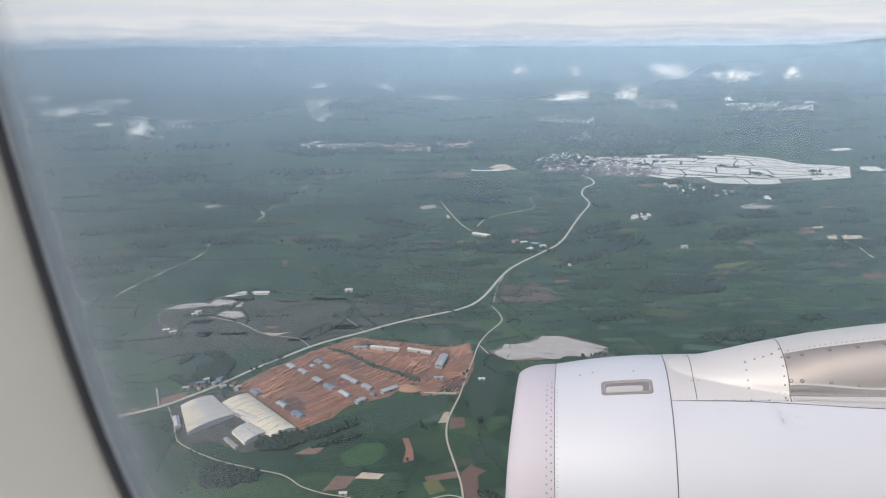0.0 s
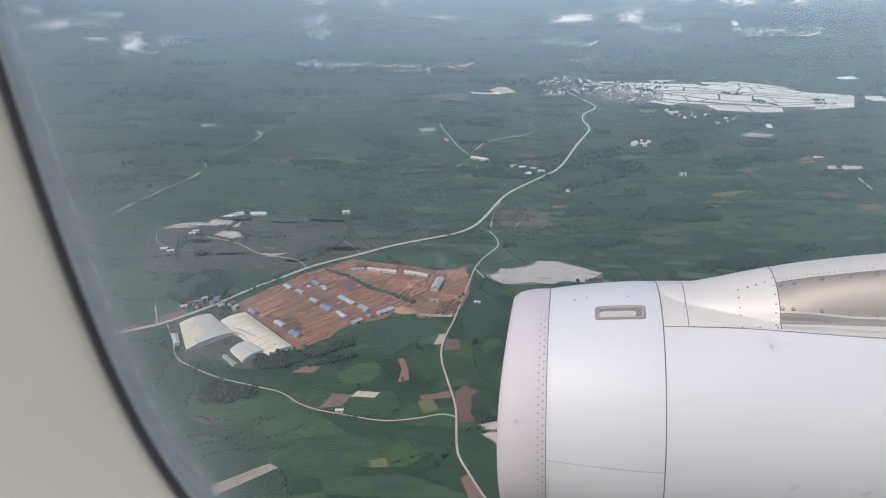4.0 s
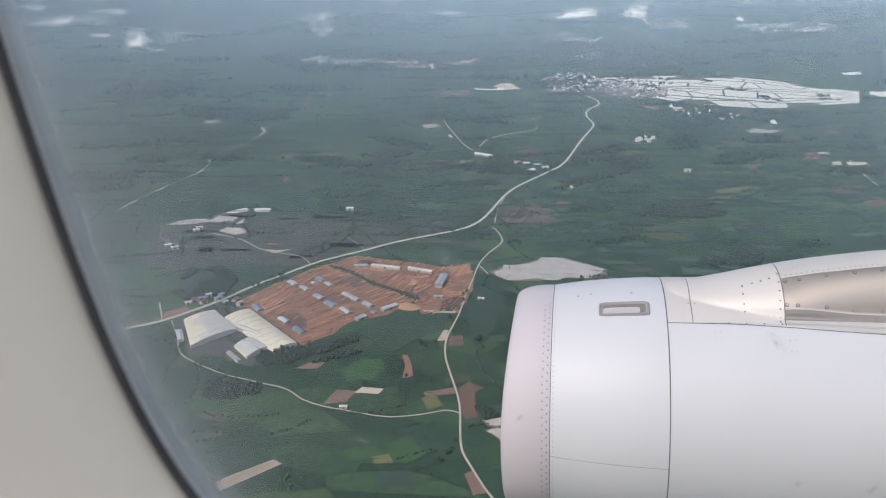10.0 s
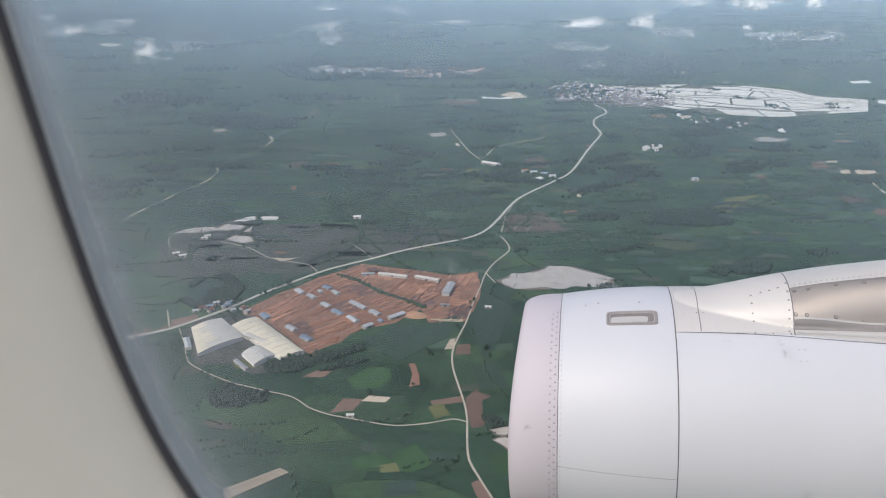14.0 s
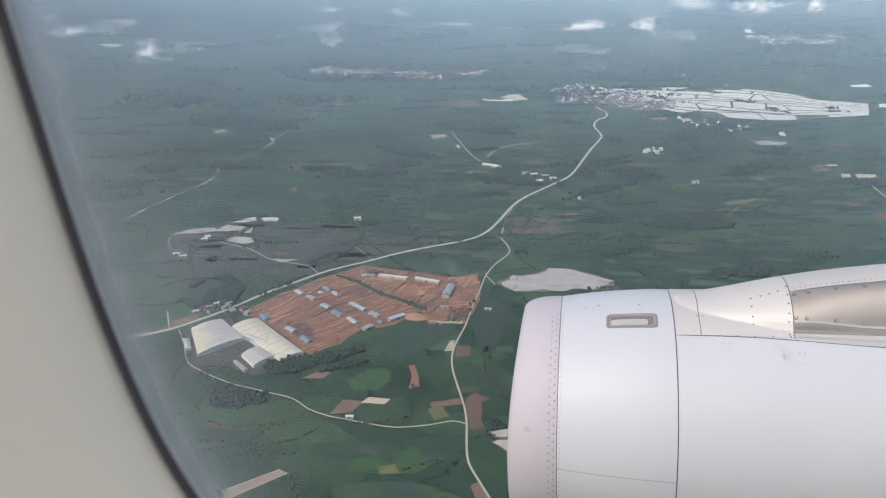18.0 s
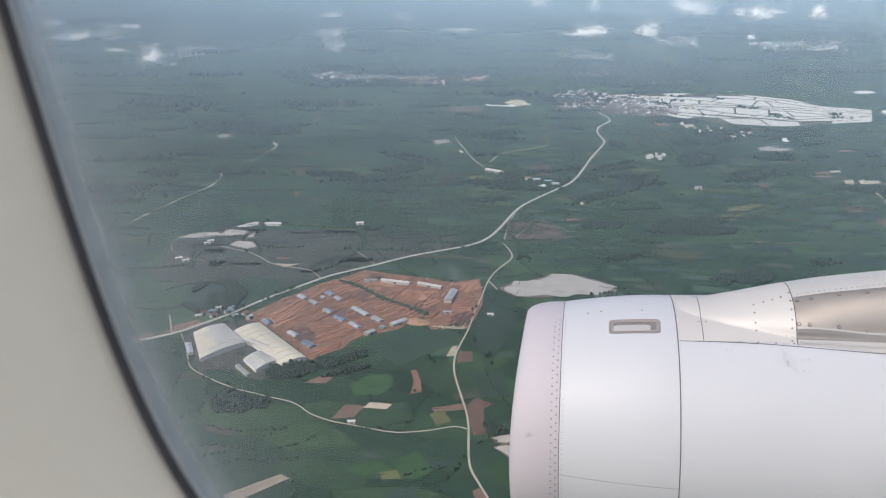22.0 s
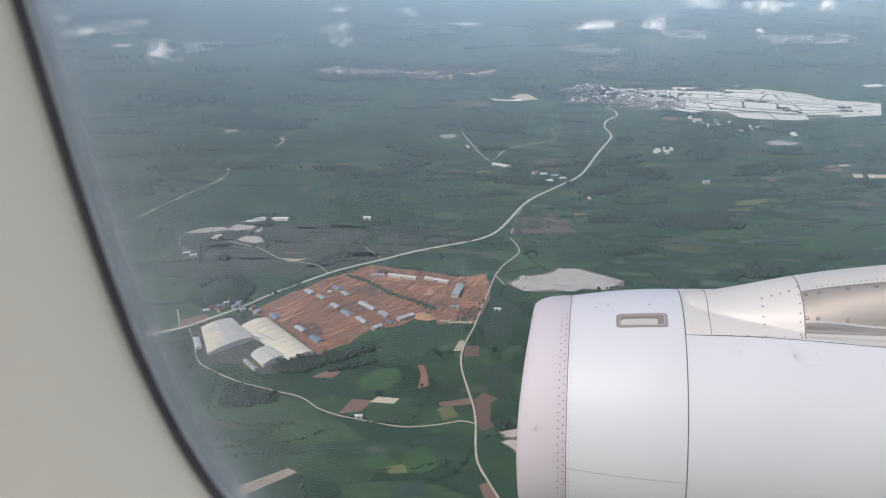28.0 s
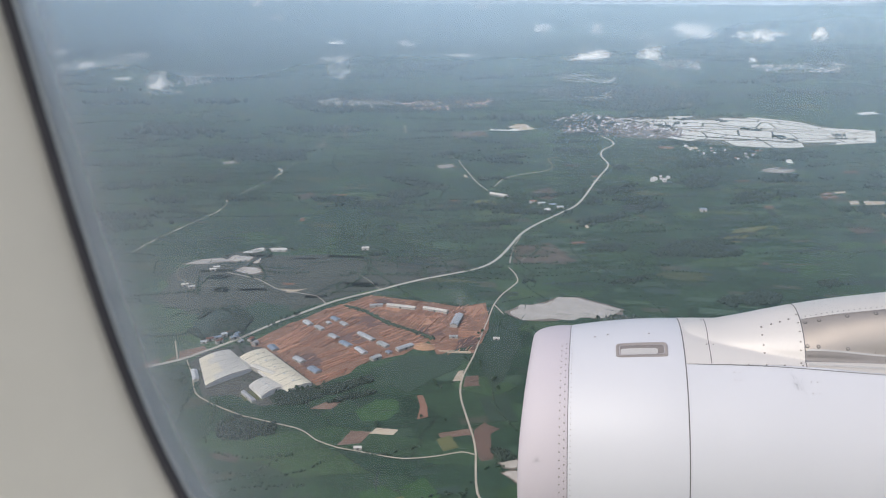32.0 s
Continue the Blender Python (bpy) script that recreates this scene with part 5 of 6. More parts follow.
# hedges: lines of bushes along parcel edges all over the near plain
def hedges(count, near, far, seed, label, spread, big=1.0, long=1.0, gather=0.0):
    g = np.random.default_rng(seed)
    spots = []
    for _ in range(count):
        a = g.uniform(-spread - 0.17, spread - 0.17)
        d = math.sqrt(g.uniform(near ** 2, far ** 2))
        x, y = d * math.sin(a), d * math.cos(a)
        if noise.noise((x * 0.0025, y * 0.0025, 2.0)) < g.uniform(-0.5, 0.35) + gather:
            continue
        turn = g.choice((0.35, 0.35, 0.35 + math.pi / 2) if long == 1 else (0.3, 0.3, 0.3, 0.3, 1.8)) + g.normal() * 0.16
        length = g.uniform(20, 110) * big * long
        n2 = int(length / (3.2 if long == 1 else 3.0) / big)
        bend = g.normal() * 0.5
        for i in range(n2):
            if g.random() < 0.10:
                continue
            s = i / n2 - 0.5
            t = turn + bend * s
            px, py = x + length * s * math.cos(t) + g.normal() * 1.2, y + length * s * math.sin(t) + g.normal() * 1.2
            spots.append((px, py, g.uniform(0.9, 2.1) * big, g.uniform(1.2, 3.4) * big))
    keep_off = [yard, PADDY_EDGE] + [w[1] for w in WATERS]
    spots = [q for q in spots if not any(inside(Vector(q[:2]), poly) for poly in keep_off) and min((Vector(q[:2]) - r).length_squared for r in ROADLINE) > 80]
    clumps("hedgerow", spots, LEAF if seed % 2 else BAMBOO, label, "hedgerow", g)

hedges(330, 700, 1500, 21, "uneven dark hedges between fields", 0.62)
hedges(1500, 1300, 3200, 22, "uneven dark hedges between distant fields", 0.62, 1.5, 2.4, 0.3)
hedges(1100, 3000, 12000, 23, "hazy dark hedges on the far plain", 0.6, 3.4, 2.0, 0.2)
hedges(70, 620, 1300, 24, "bushy green hedges between fields", 0.6)

# groves in hollows all over the plain
def groves(count, near, far, seed, size, label):
    g = np.random.default_rng(seed)
    spots = []
    for _ in range(count):
        a, d = g.uniform(-0.8, 0.45), math.sqrt(g.uniform(near ** 2, far ** 2))
        x, y = d * math.sin(a), d * math.cos(a)
        if noise.noise((x * 0.0012, y * 0.0012, 4.0)) < g.uniform(-0.35, 0.25):
            continue
        wide, deep, turn = g.uniform(20, 90) * size, g.uniform(8, 30) * size, 0.3 + g.normal() * 0.3
        for i in range(int(wide * deep / (13 * size * size)) + 4):
            u, v = g.normal() * wide / 2.4, g.normal() * deep / 2.4
            px, py = x + u * math.cos(turn) - v * math.sin(turn), y + u * math.sin(turn) + v * math.cos(turn)
            if not any(inside(Vector((px, py)), poly) for poly in [yard, PADDY_EDGE] + [w[1] for w in WATERS]) and min((Vector((px, py)) - r).length_squared for r in ROADLINE) > 150:
                spots.append((px, py, g.uniform(2, 4.5) * size, g.uniform(4, 8) * size))
    clumps("grove", spots, FOREST, label, "grove", g)

groves(110, 1150, 1900, 31, 0.8, "dark grove of small trees among fields")
groves(150, 1700, 3000, 32, 1.3, "dark groves among hazy fields")
groves(260, 3000, 11000, 33, 3.4, "far dark groves in the haze")

# dark ditches, scrub and far woods: thin lens-shaped strips that follow the parcels
def hollows(count, near, far, seed, long, thick, material, label, gather):
    g = np.random.default_rng(seed)
    vs, fs = [], []
    while len(fs) < count:
        a, d = g.uniform(-0.75, 0.42), math.sqrt(g.uniform(near ** 2, far ** 2))
        x, y = d * math.sin(a), d * math.cos(a)
        if noise.noise((x * 0.0016, y * 0.0016, 9.0)) < g.uniform(-0.4, 0.4) + gather:
            continue
        if any(inside(Vector((x, y)), poly) for poly in (yard, PADDY_EDGE)) or min((Vector((x, y)) - r).length_squared for r in ROADLINE) < (0.3 * long) ** 2:
            continue
        turn = 0.22 + 0.5 * noise.noise((x * 0.002, y * 0.002, 8.0)) + g.normal() * 0.12
        if g.random() < 0.12:
            turn += 1.4
        l2, w2, bend = long * g.uniform(0.3, 1.0) ** 1.5 / 2, thick * g.uniform(0.35, 1.0) / 2, g.normal() * 0.12
        ring = []
        for i in range(10):
            t = 2 * math.pi * i / 10
            u, v = math.cos(t) * l2, math.sin(t) * w2 * g.uniform(0.6, 1.3) + bend * l2 * math.cos(t) ** 2
            ring.append((x + u * math.cos(turn) - v * math.sin(turn), y + u * math.sin(turn) + v * math.cos(turn)))
        fs.append(list(range(len(vs), len(vs) + 10)))
        vs += [land(px, py, 0.30 + 0.00008 * len(fs) + (0.6 if d > NEAR else 0))[0][:] for px, py in ring]
    me = bpy.data.meshes.new("hollows")
    me.from_pydata(vs, [], fs)
    me.materials.append(material)
    tagged(new("hollows", me), label, "field hollows", kind="stuff")


hollows(420, 620, 1500, 51, 60, 2.2, DARKCOVER, "thin dark ditches between near fields", -0.1)
hollows(1300, 1300, 3000, 52, 120, 5.0, DARKCOVER, "thin dark ditches between fields", -0.1)
hollows(170, 1200, 3000, 53, 150, 26.0, DARKCOVER, "dark scrub patches among the fields", 0.12)
# the far strips also paint in cloud shadow among the woods
hollows(700, 3000, 9000, 54, 420, 60.0, DARKCOVER, "hazy dark patches of wood and cloud shadow", 0.0)
hollows(520, 8000, 34000, 55, 2600, 420.0, DARKCOVER, "hazy far patches of wood and painted cloud shadow", 0.0)

# lone trees with trunks along the road, the yard and the factory
def tree(kind):
    g = np.random.default_rng(kind)
    t = thing("tree", Matrix.Translation((0, 0, -80)), "small dark broadleaf tree with an uneven crown", "tree", "lone trees")
    bm = bmesh.new()
    bmesh.ops.create_cone(bm, cap_ends=True, segments=7, radius1=0.35, radius2=0.15, depth=4, matrix=Matrix.Translation((0, 0, 2)))
    for a in (0.5, 2.6, 4.4):
        bmesh.ops.create_cone(bm, cap_ends=True, segments=5, radius1=0.14, radius2=0.05, depth=2.6, matrix=Matrix.Translation((math.cos(a) * .7, math.sin(a) * .7, 4.6)) @ Euler((0, 0.6, a)).to_matrix().to_4x4())
    part("trunk", bm, BARK, t)
    vs, fs = [], []
    for i in range(46):
        a, u, w = g.uniform(0, 6.28), g.uniform(-1, 1), g.uniform(0.4, 1) ** 0.5
        c = np.array([math.cos(a) * math.sqrt(1 - u * u), math.sin(a) * math.sqrt(1 - u * u), u]) * w * np.array([2.9, 2.7, 2.6])
        vs.append(CLUMP_V * g.uniform(0.5, 1.0) * (1 + 0.5 * (g.random((len(CLUMP_V), 1)) - .5)) + c + np.array([0, 0, 6.2]))
        fs.append(CLUMP_F + i * len(CLUMP_V))
    me = bpy.data.meshes.new("crown")
    me.from_pydata(np.concatenate(vs).tolist(), [], np.concatenate(fs).tolist())
    me.materials.append(LEAF)
    part("crown", me, None, t)
    return t

TREES = [tree(i) for i in range(3)]
tr = random.Random(9)
SPOTS = []
for a, b, count, spread in (((-465.6, 968.5), (-412.2, 1084.4), 10, 6), ((-431.5, 1052.5), (-420.7, 1070.9), 6, 5), ((-353.1, 820.1), (-309.0, 846.8), 18, 7), ((-137.7, 1092.0), (-137.1, 935.2), 4, 8), ((-419.9, 781.2), (-374.2, 754.4), 6, 12), ((-500.6, 865.3), (-446.6, 796.4), 4, 6), ((-125.1, 955.0), (-78.4, 866.5), 7, 6), ((-514.5, 965.1), (-484.8, 1002.2), 9, 7), ((-173.3, 891.7), (-161.6, 875.0), 5, 3), ((-220.5, 770.4), (-148.3, 797.1), 4, 10), ((-113.4, 611.7), (-92.2, 680.7), 5, 3)):
    a, b = Vector(a), Vector(b)
    for i in range(count):
        q = a.lerp(b, tr.random())
        SPOTS.append((q.x + tr.gauss(0, spread * .5), q.y + tr.gauss(0, spread * .5)))
for x, y in SPOTS:
    s = tr.uniform(0.4, 0.85)
    c = copy_thing(tr.choice(TREES), Matrix.Identity(4))
    c.matrix_basis = Matrix.Translation((x, y, 0)) @ Matrix.Rotation(tr.uniform(0, 6.28), 4, "Z") @ Matrix.Diagonal((s, s, s * tr.uniform(.85, 1.2), 1))
for t in TREES:
    for o in (*t.children_recursive, t):
        bpy.data.objects.remove(o)

# ---- hills, cloud and haze ----
def hills():
    bm = bmesh.new()
    rows = []
    for i in range(121):
        a = -0.75 + 1.2 * i / 120 
        h = 14 + 20 * abs(noise.noise((a * 5, 2.0, 0))) + 7 * noise.noise((a * 19, 5.0, 0)) + 34 * smooth01(0.26, 0.36, a)
        rows.append([Vector((4790 * math.sin(a), 4790 * math.cos(a), z)) for z in (420, EYE + 0.3 * h - 6, EYE + h - 12)])
    grid_mesh(bm, rows)
    return tagged(part("distant_hills", bm, DARKCROP, smooth=True), "low blue hills on the hazy skyline", "hills", kind="structure")

hills()

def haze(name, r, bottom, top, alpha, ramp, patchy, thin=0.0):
    """A blue-tinted translucent curtain that paints in haze at one distance, clear at the ground, thickest level with
    the eye and gone above; thin clears it towards one side.
    """
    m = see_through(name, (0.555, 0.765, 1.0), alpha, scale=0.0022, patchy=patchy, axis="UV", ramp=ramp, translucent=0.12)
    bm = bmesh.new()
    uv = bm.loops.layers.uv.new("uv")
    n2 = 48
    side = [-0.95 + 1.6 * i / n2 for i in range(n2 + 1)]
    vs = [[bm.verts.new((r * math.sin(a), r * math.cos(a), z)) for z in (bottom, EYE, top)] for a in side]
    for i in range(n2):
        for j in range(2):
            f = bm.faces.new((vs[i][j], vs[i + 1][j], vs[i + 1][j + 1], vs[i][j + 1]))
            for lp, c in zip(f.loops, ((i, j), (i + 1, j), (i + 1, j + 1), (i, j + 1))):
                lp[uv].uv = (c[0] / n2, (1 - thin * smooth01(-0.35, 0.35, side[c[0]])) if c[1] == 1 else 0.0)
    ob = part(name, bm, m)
    return tagged(ob, "translucent curtain painted as thin blue haze over the plain", "haze", kind="structure")

# tinted sheets at four set distances stand in for the air's haze
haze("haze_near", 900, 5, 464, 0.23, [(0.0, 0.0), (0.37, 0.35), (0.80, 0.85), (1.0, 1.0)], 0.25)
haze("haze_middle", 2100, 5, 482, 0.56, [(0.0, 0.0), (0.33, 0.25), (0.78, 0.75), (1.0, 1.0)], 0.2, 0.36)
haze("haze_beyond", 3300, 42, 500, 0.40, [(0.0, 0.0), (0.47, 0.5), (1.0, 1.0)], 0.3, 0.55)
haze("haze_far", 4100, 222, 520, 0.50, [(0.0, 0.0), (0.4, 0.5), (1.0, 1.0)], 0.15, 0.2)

def cloud(px, py, pz, wide, high, lean, seed, material, label):
    """A lumpy dome of vapour that frays at its rim; lean tips it towards the aircraft (degrees)."""
    bm = bmesh.new()
    uv = bm.loops.layers.uv.new("uv")
    nr, na = 16, 56
    rows = []
    for i in range(nr + 1):
        v = i / nr
        row = []
        for j in range(na):
            a = 2 * math.pi * j / na
            x, z = v * math.cos(a), v * math.sin(a)
            d = math.sqrt(max(0.0, 1 - v * v)) * 0.5
            q = Vector((x * 2.2 + seed * 3.1, z * 2.2, 0.0))
            d += 0.22 * noise.noise(q) * (1 - v) + 0.10 * noise.noise(q * 3) * (1 - v)
            row.append(bm.verts.new((x * wide / 2, -d * wide * 0.45, z * high * 0.68)))
        rows.append(row)
    for i in range(nr):
        for j in range(na):
            k = (j + 1) % na
            if i == 0:
                f = bm.faces.new((rows[0][j], rows[1][j], rows[1][k], rows[0][k]))
            else:
                f = bm.faces.new((rows[i][j], rows[i + 1][j], rows[i + 1][k], rows[i][k]))
            for lp, c in zip(f.loops, ((j, i), (j, i + 1), (j + 1, i + 1), (j + 1, i))):
                v, a = c[1] / nr, 2 * math.pi * c[0] / na
                z = v * math.sin(a)
                lp[uv].uv = (v * math.cos(a), z if z > 0 else z * 1.5)
    m = Matrix.Translation((px, py, pz)) @ Matrix.Rotation(-math.atan2(px, py), 4, "Z") @ Matrix.Rotation(radians(-lean), 4, "X")
    ob = part("cloud", bm, material, at=m, smooth=True)
    return tagged(ob, label, "cloud", "clouds below the aircraft")


def skyline():
    """The far cloud deck behind the hills: a plain backdrop, streaked along the horizon."""
    m = bpy.data.materials.new("far_cloud_deck")
    m.use_nodes = True
    n, l = m.node_tree.nodes, m.node_tree.links
    n.remove(n["Principled BSDF"])
    tc, mp = n.new("ShaderNodeTexCoord"), n.new("ShaderNodeMapping")
    mp.inputs["Scale"].default_value = (17, 8, 1)
    l.new(tc.outputs["UV"], mp.inputs["Vector"])
    no = n.new("ShaderNodeTexNoise")
    no.inputs["Scale"].default_value, no.inputs["Detail"].default_value, no.inputs["Roughness"].default_value = 1.0, 8, 0.6
    l.new(mp.outputs[0], no.inputs["Vector"])
    sp = n.new("ShaderNodeSeparateXYZ")
    l.new(tc.outputs["UV"], sp.inputs[0])
    add = n.new("ShaderNodeMath")
    add.operation = "MULTIPLY_ADD"
    add.inputs[1].default_value = 0.5
    l.new(no.outputs["Fac"], add.inputs[0])
    l.new(sp.outputs["Y"], add.inputs[2])
    cr = n.new("ShaderNodeValToRGB")
    stops = [(0.15, (0.44, 0.54, 0.68)), (0.25, (0.52, 0.61, 0.74)), (0.32, (0.76, 0.81, 0.90)), (0.38, (0.60, 0.68, 0.80)), (0.45, (0.86, 0.89, 0.95)), (0.53, (0.70, 0.76, 0.86)), (0.66, (0.93, 0.94, 0.96)), (0.8, (0.82, 0.86, 0.92)), (1.0, (0.92, 0.94, 0.96))]
    while len(cr.color_ramp.elements) < len(stops):
        cr.color_ramp.elements.new(0.5)
    for e, (q, c) in zip(cr.color_ramp.elements, stops):
        e.position, e.color = q, (*c, 1)
    l.new(add.outputs[0], cr.inputs[0])
    # self-lit: cloud brightness and blue haze at the foot are painted into the emission
    em = n.new("ShaderNodeEmission")
    em.inputs["Strength"].default_value = 0.9
    l.new(cr.outputs[0], em.inputs["Color"])
    l.new(em.outputs[0], n["Material Output"].inputs["Surface"])
    bm = bmesh.new()
    uv = bm.loops.layers.uv.new("uv")
    n2, r = 60, 4850
    vs = [[bm.verts.new((r * math.sin(a), r * math.cos(a), z)) for z in (430, 830)] for a in (-0.95 + 1.6 * i / n2 for i in range(n2 + 1))]
    for i in range(n2):
        f = bm.faces.new((vs[i][0], vs[i + 1][0], vs[i + 1][1], vs[i][1]))
        for lp, c in zip(f.loops, ((i, 0), (i + 1, 0), (i + 1, 1), (i, 1))):
            lp[uv].uv = (c[0] / n2, c[1])
    return tagged(part("backdrop", bm, m), "streaked white cloud deck along the horizon", "backdrop", kind="structure")


skyline()
cloud(-1285, 2260, 221, 251, 143, -5, 1, CLOUD, "small white cumulus cloud over the plain")
cloud(-868, 2767, 244, 280, 170, -4, 2, CLOUD, "small white cumulus cloud over the plain")
cloud(-4, 3000, 281, 342, 97, -3, 3, CLOUD, "small white cumulus cloud over the plain")
cloud(196, 2994, 293, 236, 137, -3, 4, CLOUD, "small white cumulus cloud over the plain")
cloud(-1576, 2314, 269, 270, 65, -4, 5, CLOUD, "small white cumulus cloud over the plain")
cloud(-1463, 2388, 281, 345, 87, -3, 6, CLOUD, "small white cumulus cloud over the plain")
cloud(552, 2949, 353, 236, 124, -2, 7, CLOUD, "small white cumulus cloud over the plain")
cloud(738, 2908, 357, 184, 110, -2, 8, CLOUD, "small white cumulus cloud over the plain")
cloud(73, 997, 85, 247, 82, -20, 9, WISP, "thin fraying wisp of cloud")
cloud(-162, 1037, 67, 63, 94, -20, 10, WISP, "thin fraying wisp of cloud")
cloud(-473, 1528, 207, 68, 102, -9, 11, WISP, "thin fraying wisp of cloud")
cloud(-186, 675, 6, 64, 76, -32, 12, WISP, "thin fraying wisp of cloud")
cloud(-674, 2923, 280, 127, 84, -3, 13, WISP, "thin fraying wisp of cloud")
cloud(-1313, 3136, 447, 134, 67, -0, 14, CLOUD, "small white cumulus cloud over the plain")
cloud(-1244, 3164, 394, 167, 57, -1, 15, CLOUD, "small white cumulus cloud over the plain")
cloud(-458, 3369, 438, 158, 48, -0, 16, CLOUD, "small white cumulus cloud over the plain")
cloud(-215, 3393, 351, 153, 100, -2, 17, CLOUD, "small white cumulus cloud over the plain")
cloud(10, 3400, 351, 110, 86, -2, 18, CLOUD, "small white cumulus cloud over the plain")
cloud(370, 3380, 358, 406, 134, -2, 19, CLOUD, "small white cumulus cloud over the plain")
cloud(551, 3355, 343, 129, 86, -2, 20, CLOUD, "small white cumulus cloud over the plain")
cloud(-746, 3317, 292, 167, 72, -3, 21, CLOUD, "small white cumulus cloud over the plain")

cloud(-1332, 3183, 447, 123, 48, 0, 31, CLOUD, "small white cumulus cloud over the plain")
cloud(-1262, 3211, 393, 159, 54, 0, 32, CLOUD, "small white cumulus cloud over the plain")
cloud(397, 3427, 354, 363, 78, 0, 33, CLOUD, "small white cumulus cloud over the plain")
cloud(-206, 3444, 357, 145, 66, 0, 35, CLOUD, "small white cumulus cloud over the plain")
cloud(3, 3450, 349, 87, 66, 0, 36, CLOUD, "small white cumulus cloud over the plain")
cloud(-465, 3419, 438, 123, 36, 0, 37, CLOUD, "small white cumulus cloud over the plain")
cloud(-1051, 3286, 297, 254, 48, 0, 38, CLOUD, "small white cumulus cloud over the plain")
cloud(-780, 3361, 294, 159, 60, 0, 39, CLOUD, "small white cumulus cloud over the plain")
cloud(-1984, 2822, 264, 218, 66, 0, 40, CLOUD, "small white cumulus cloud over the plain")
cloud(694, 3380, 347, 218, 36, 0, 42, CLOUD, "small white cumulus cloud over the plain")
cloud(619, 3394, 247, 94, 42, 0, 43, CLOUD, "small white cumulus cloud over the plain")

# ---- cabin wall and window, in the aircraft's own axes ----
LINER = mat("cabin_liner", (0.585, 0.585, 0.57), 0.65, vary=0.03, scale=8.0)
GASKET = mat("dark_rubber_seal", (0.042, 0.043, 0.056), 0.8, vary=0.2, scale=40.0)
RIM = see_through("pane_edge", (0.60, 0.62, 0.68), 0.5, scale=60, patchy=0.15, axis="UV", ramp=[(0.0, 1.0), (0.35, 0.85), (1.0, 0.0)], translucent=0.5)
# dust plus a painted pale haze veil, strongest forward and at the top
PANEVEIL = see_through("dusty_veiled_acrylic", (0.76, 0.83, 0.90), 0.21, scale=14, patchy=0.45, axis="UV", ramp=[(0.0, 1.0), (0.22, 0.72), (0.42, 0.34), (0.62, 0.22), (1.0, 0.20)], translucent=0.6)
WIN = dict(cx=-0.0168, cz=0.018, a=0.17, b=0.26, n=3.6, phi=0.12)

def window_ring(grow, y, count=160):
    out = []
    for i in range(count):
        t = 2 * math.pi * i / count
        c, s = math.cos(t), math.sin(t)
        u = WIN["cx"] + (WIN["a"] + grow) * math.copysign(abs(c) ** (2 / WIN["n"]), c)
        v = WIN["cz"] + (WIN["b"] + grow) * math.copysign(abs(s) ** (2 / WIN["n"]), s)
        out.append(Vector((u * math.cos(WIN["phi"]) - v * math.sin(WIN["phi"]), y, u * math.sin(WIN["phi"]) + v * math.cos(WIN["phi"]))))
    return out

def outline(half_x, half_z, y, count=160):
    out = []
    for i in range(count):
        t = 2 * math.pi * i / count
        c, s = math.cos(t), math.sin(t)
        k = 1 / max(abs(c), abs(s))
        out.append(Vector((c * k * half_x, y, s * k * half_z)))
    return out

bm = bmesh.new()
grid_mesh(bm, [outline(2.2, 1.15, 0.06), window_ring(0.11, 0.17), window_ring(0.06, 0.205), window_ring(0.03, 0.222), window_ring(0.016, 0.2315), window_ring(0.006, 0.2395), window_ring(0.003, 0.2445), window_ring(0.003, 0.254), window_ring(0.2, 0.27), outline(2.2, 1.15, 0.27)], close_u=True, close_v=True)
wall = part("wall_window_side", bm, LINER, at=PLANE, smooth=True)
tagged(wall, "smooth grey beige cabin side panel around a window", "wall", kind="structure")
window = thing("window_1", PLANE, "oval-cornered cabin window with a dark rubber seal", "window", kind="structure")
bm = bmesh.new()
rings = []
for k in range(9):
    a = 2 * math.pi * k / 9
    rings.append(window_ring(0.0010 + 0.0019 * math.cos(a), 0.243 + 0.0019 * math.sin(a)))
grid_mesh(bm, rings, close_u=True, close_v=True)
part("seal", bm, GASKET, window, "dark rubber seal", smooth=True)
bm = bmesh.new()
uv = bm.loops.layers.uv.new("uv")
r0, r1 = window_ring(0.002, 0.2495), window_ring(-0.0125, 0.2495)
vs = [[bm.verts.new(p) for p in r0], [bm.verts.new(p) for p in r1]]
for i in range(160):
    j = (i + 1) % 160
    f = bm.faces.new((vs[0][i], vs[0][j], vs[1][j], vs[1][i]))
    for lp, c in zip(f.loops, (0, 0, 1, 1)):
        lp[uv].uv = (i / 160, c)
rim = part("pane_edge", bm, RIM, window, "frosted bevelled edge of the pane")
# hazy glow beside the forward edge, painted as a milky veil over scuffs
MILKY = see_through("milky_glow_acrylic", (0.78, 0.79, 0.81), 0.36, scale=9, patchy=0.12, axis="UV", ramp=[(0.0, 1.0), (0.15, 0.6), (0.4, 0.3), (0.75, 0.09), (1.0, 0.0)], translucent=0.6)
bm = bmesh.new()
uv = bm.loops.layers.uv.new("uv")
steps = 14
lines = [(window_ring(0.002 - 0.06 * i / steps, 0.252), window_ring(0.002 - 0.13 * i / steps, 0.252)) for i in range(steps + 1)]
vs = [[bm.verts.new(low[j].lerp(high[j], max(0.0, 1 - (j - 54) / 30))) for j in range(54, 107)] for low, high in lines]      # the forward side only
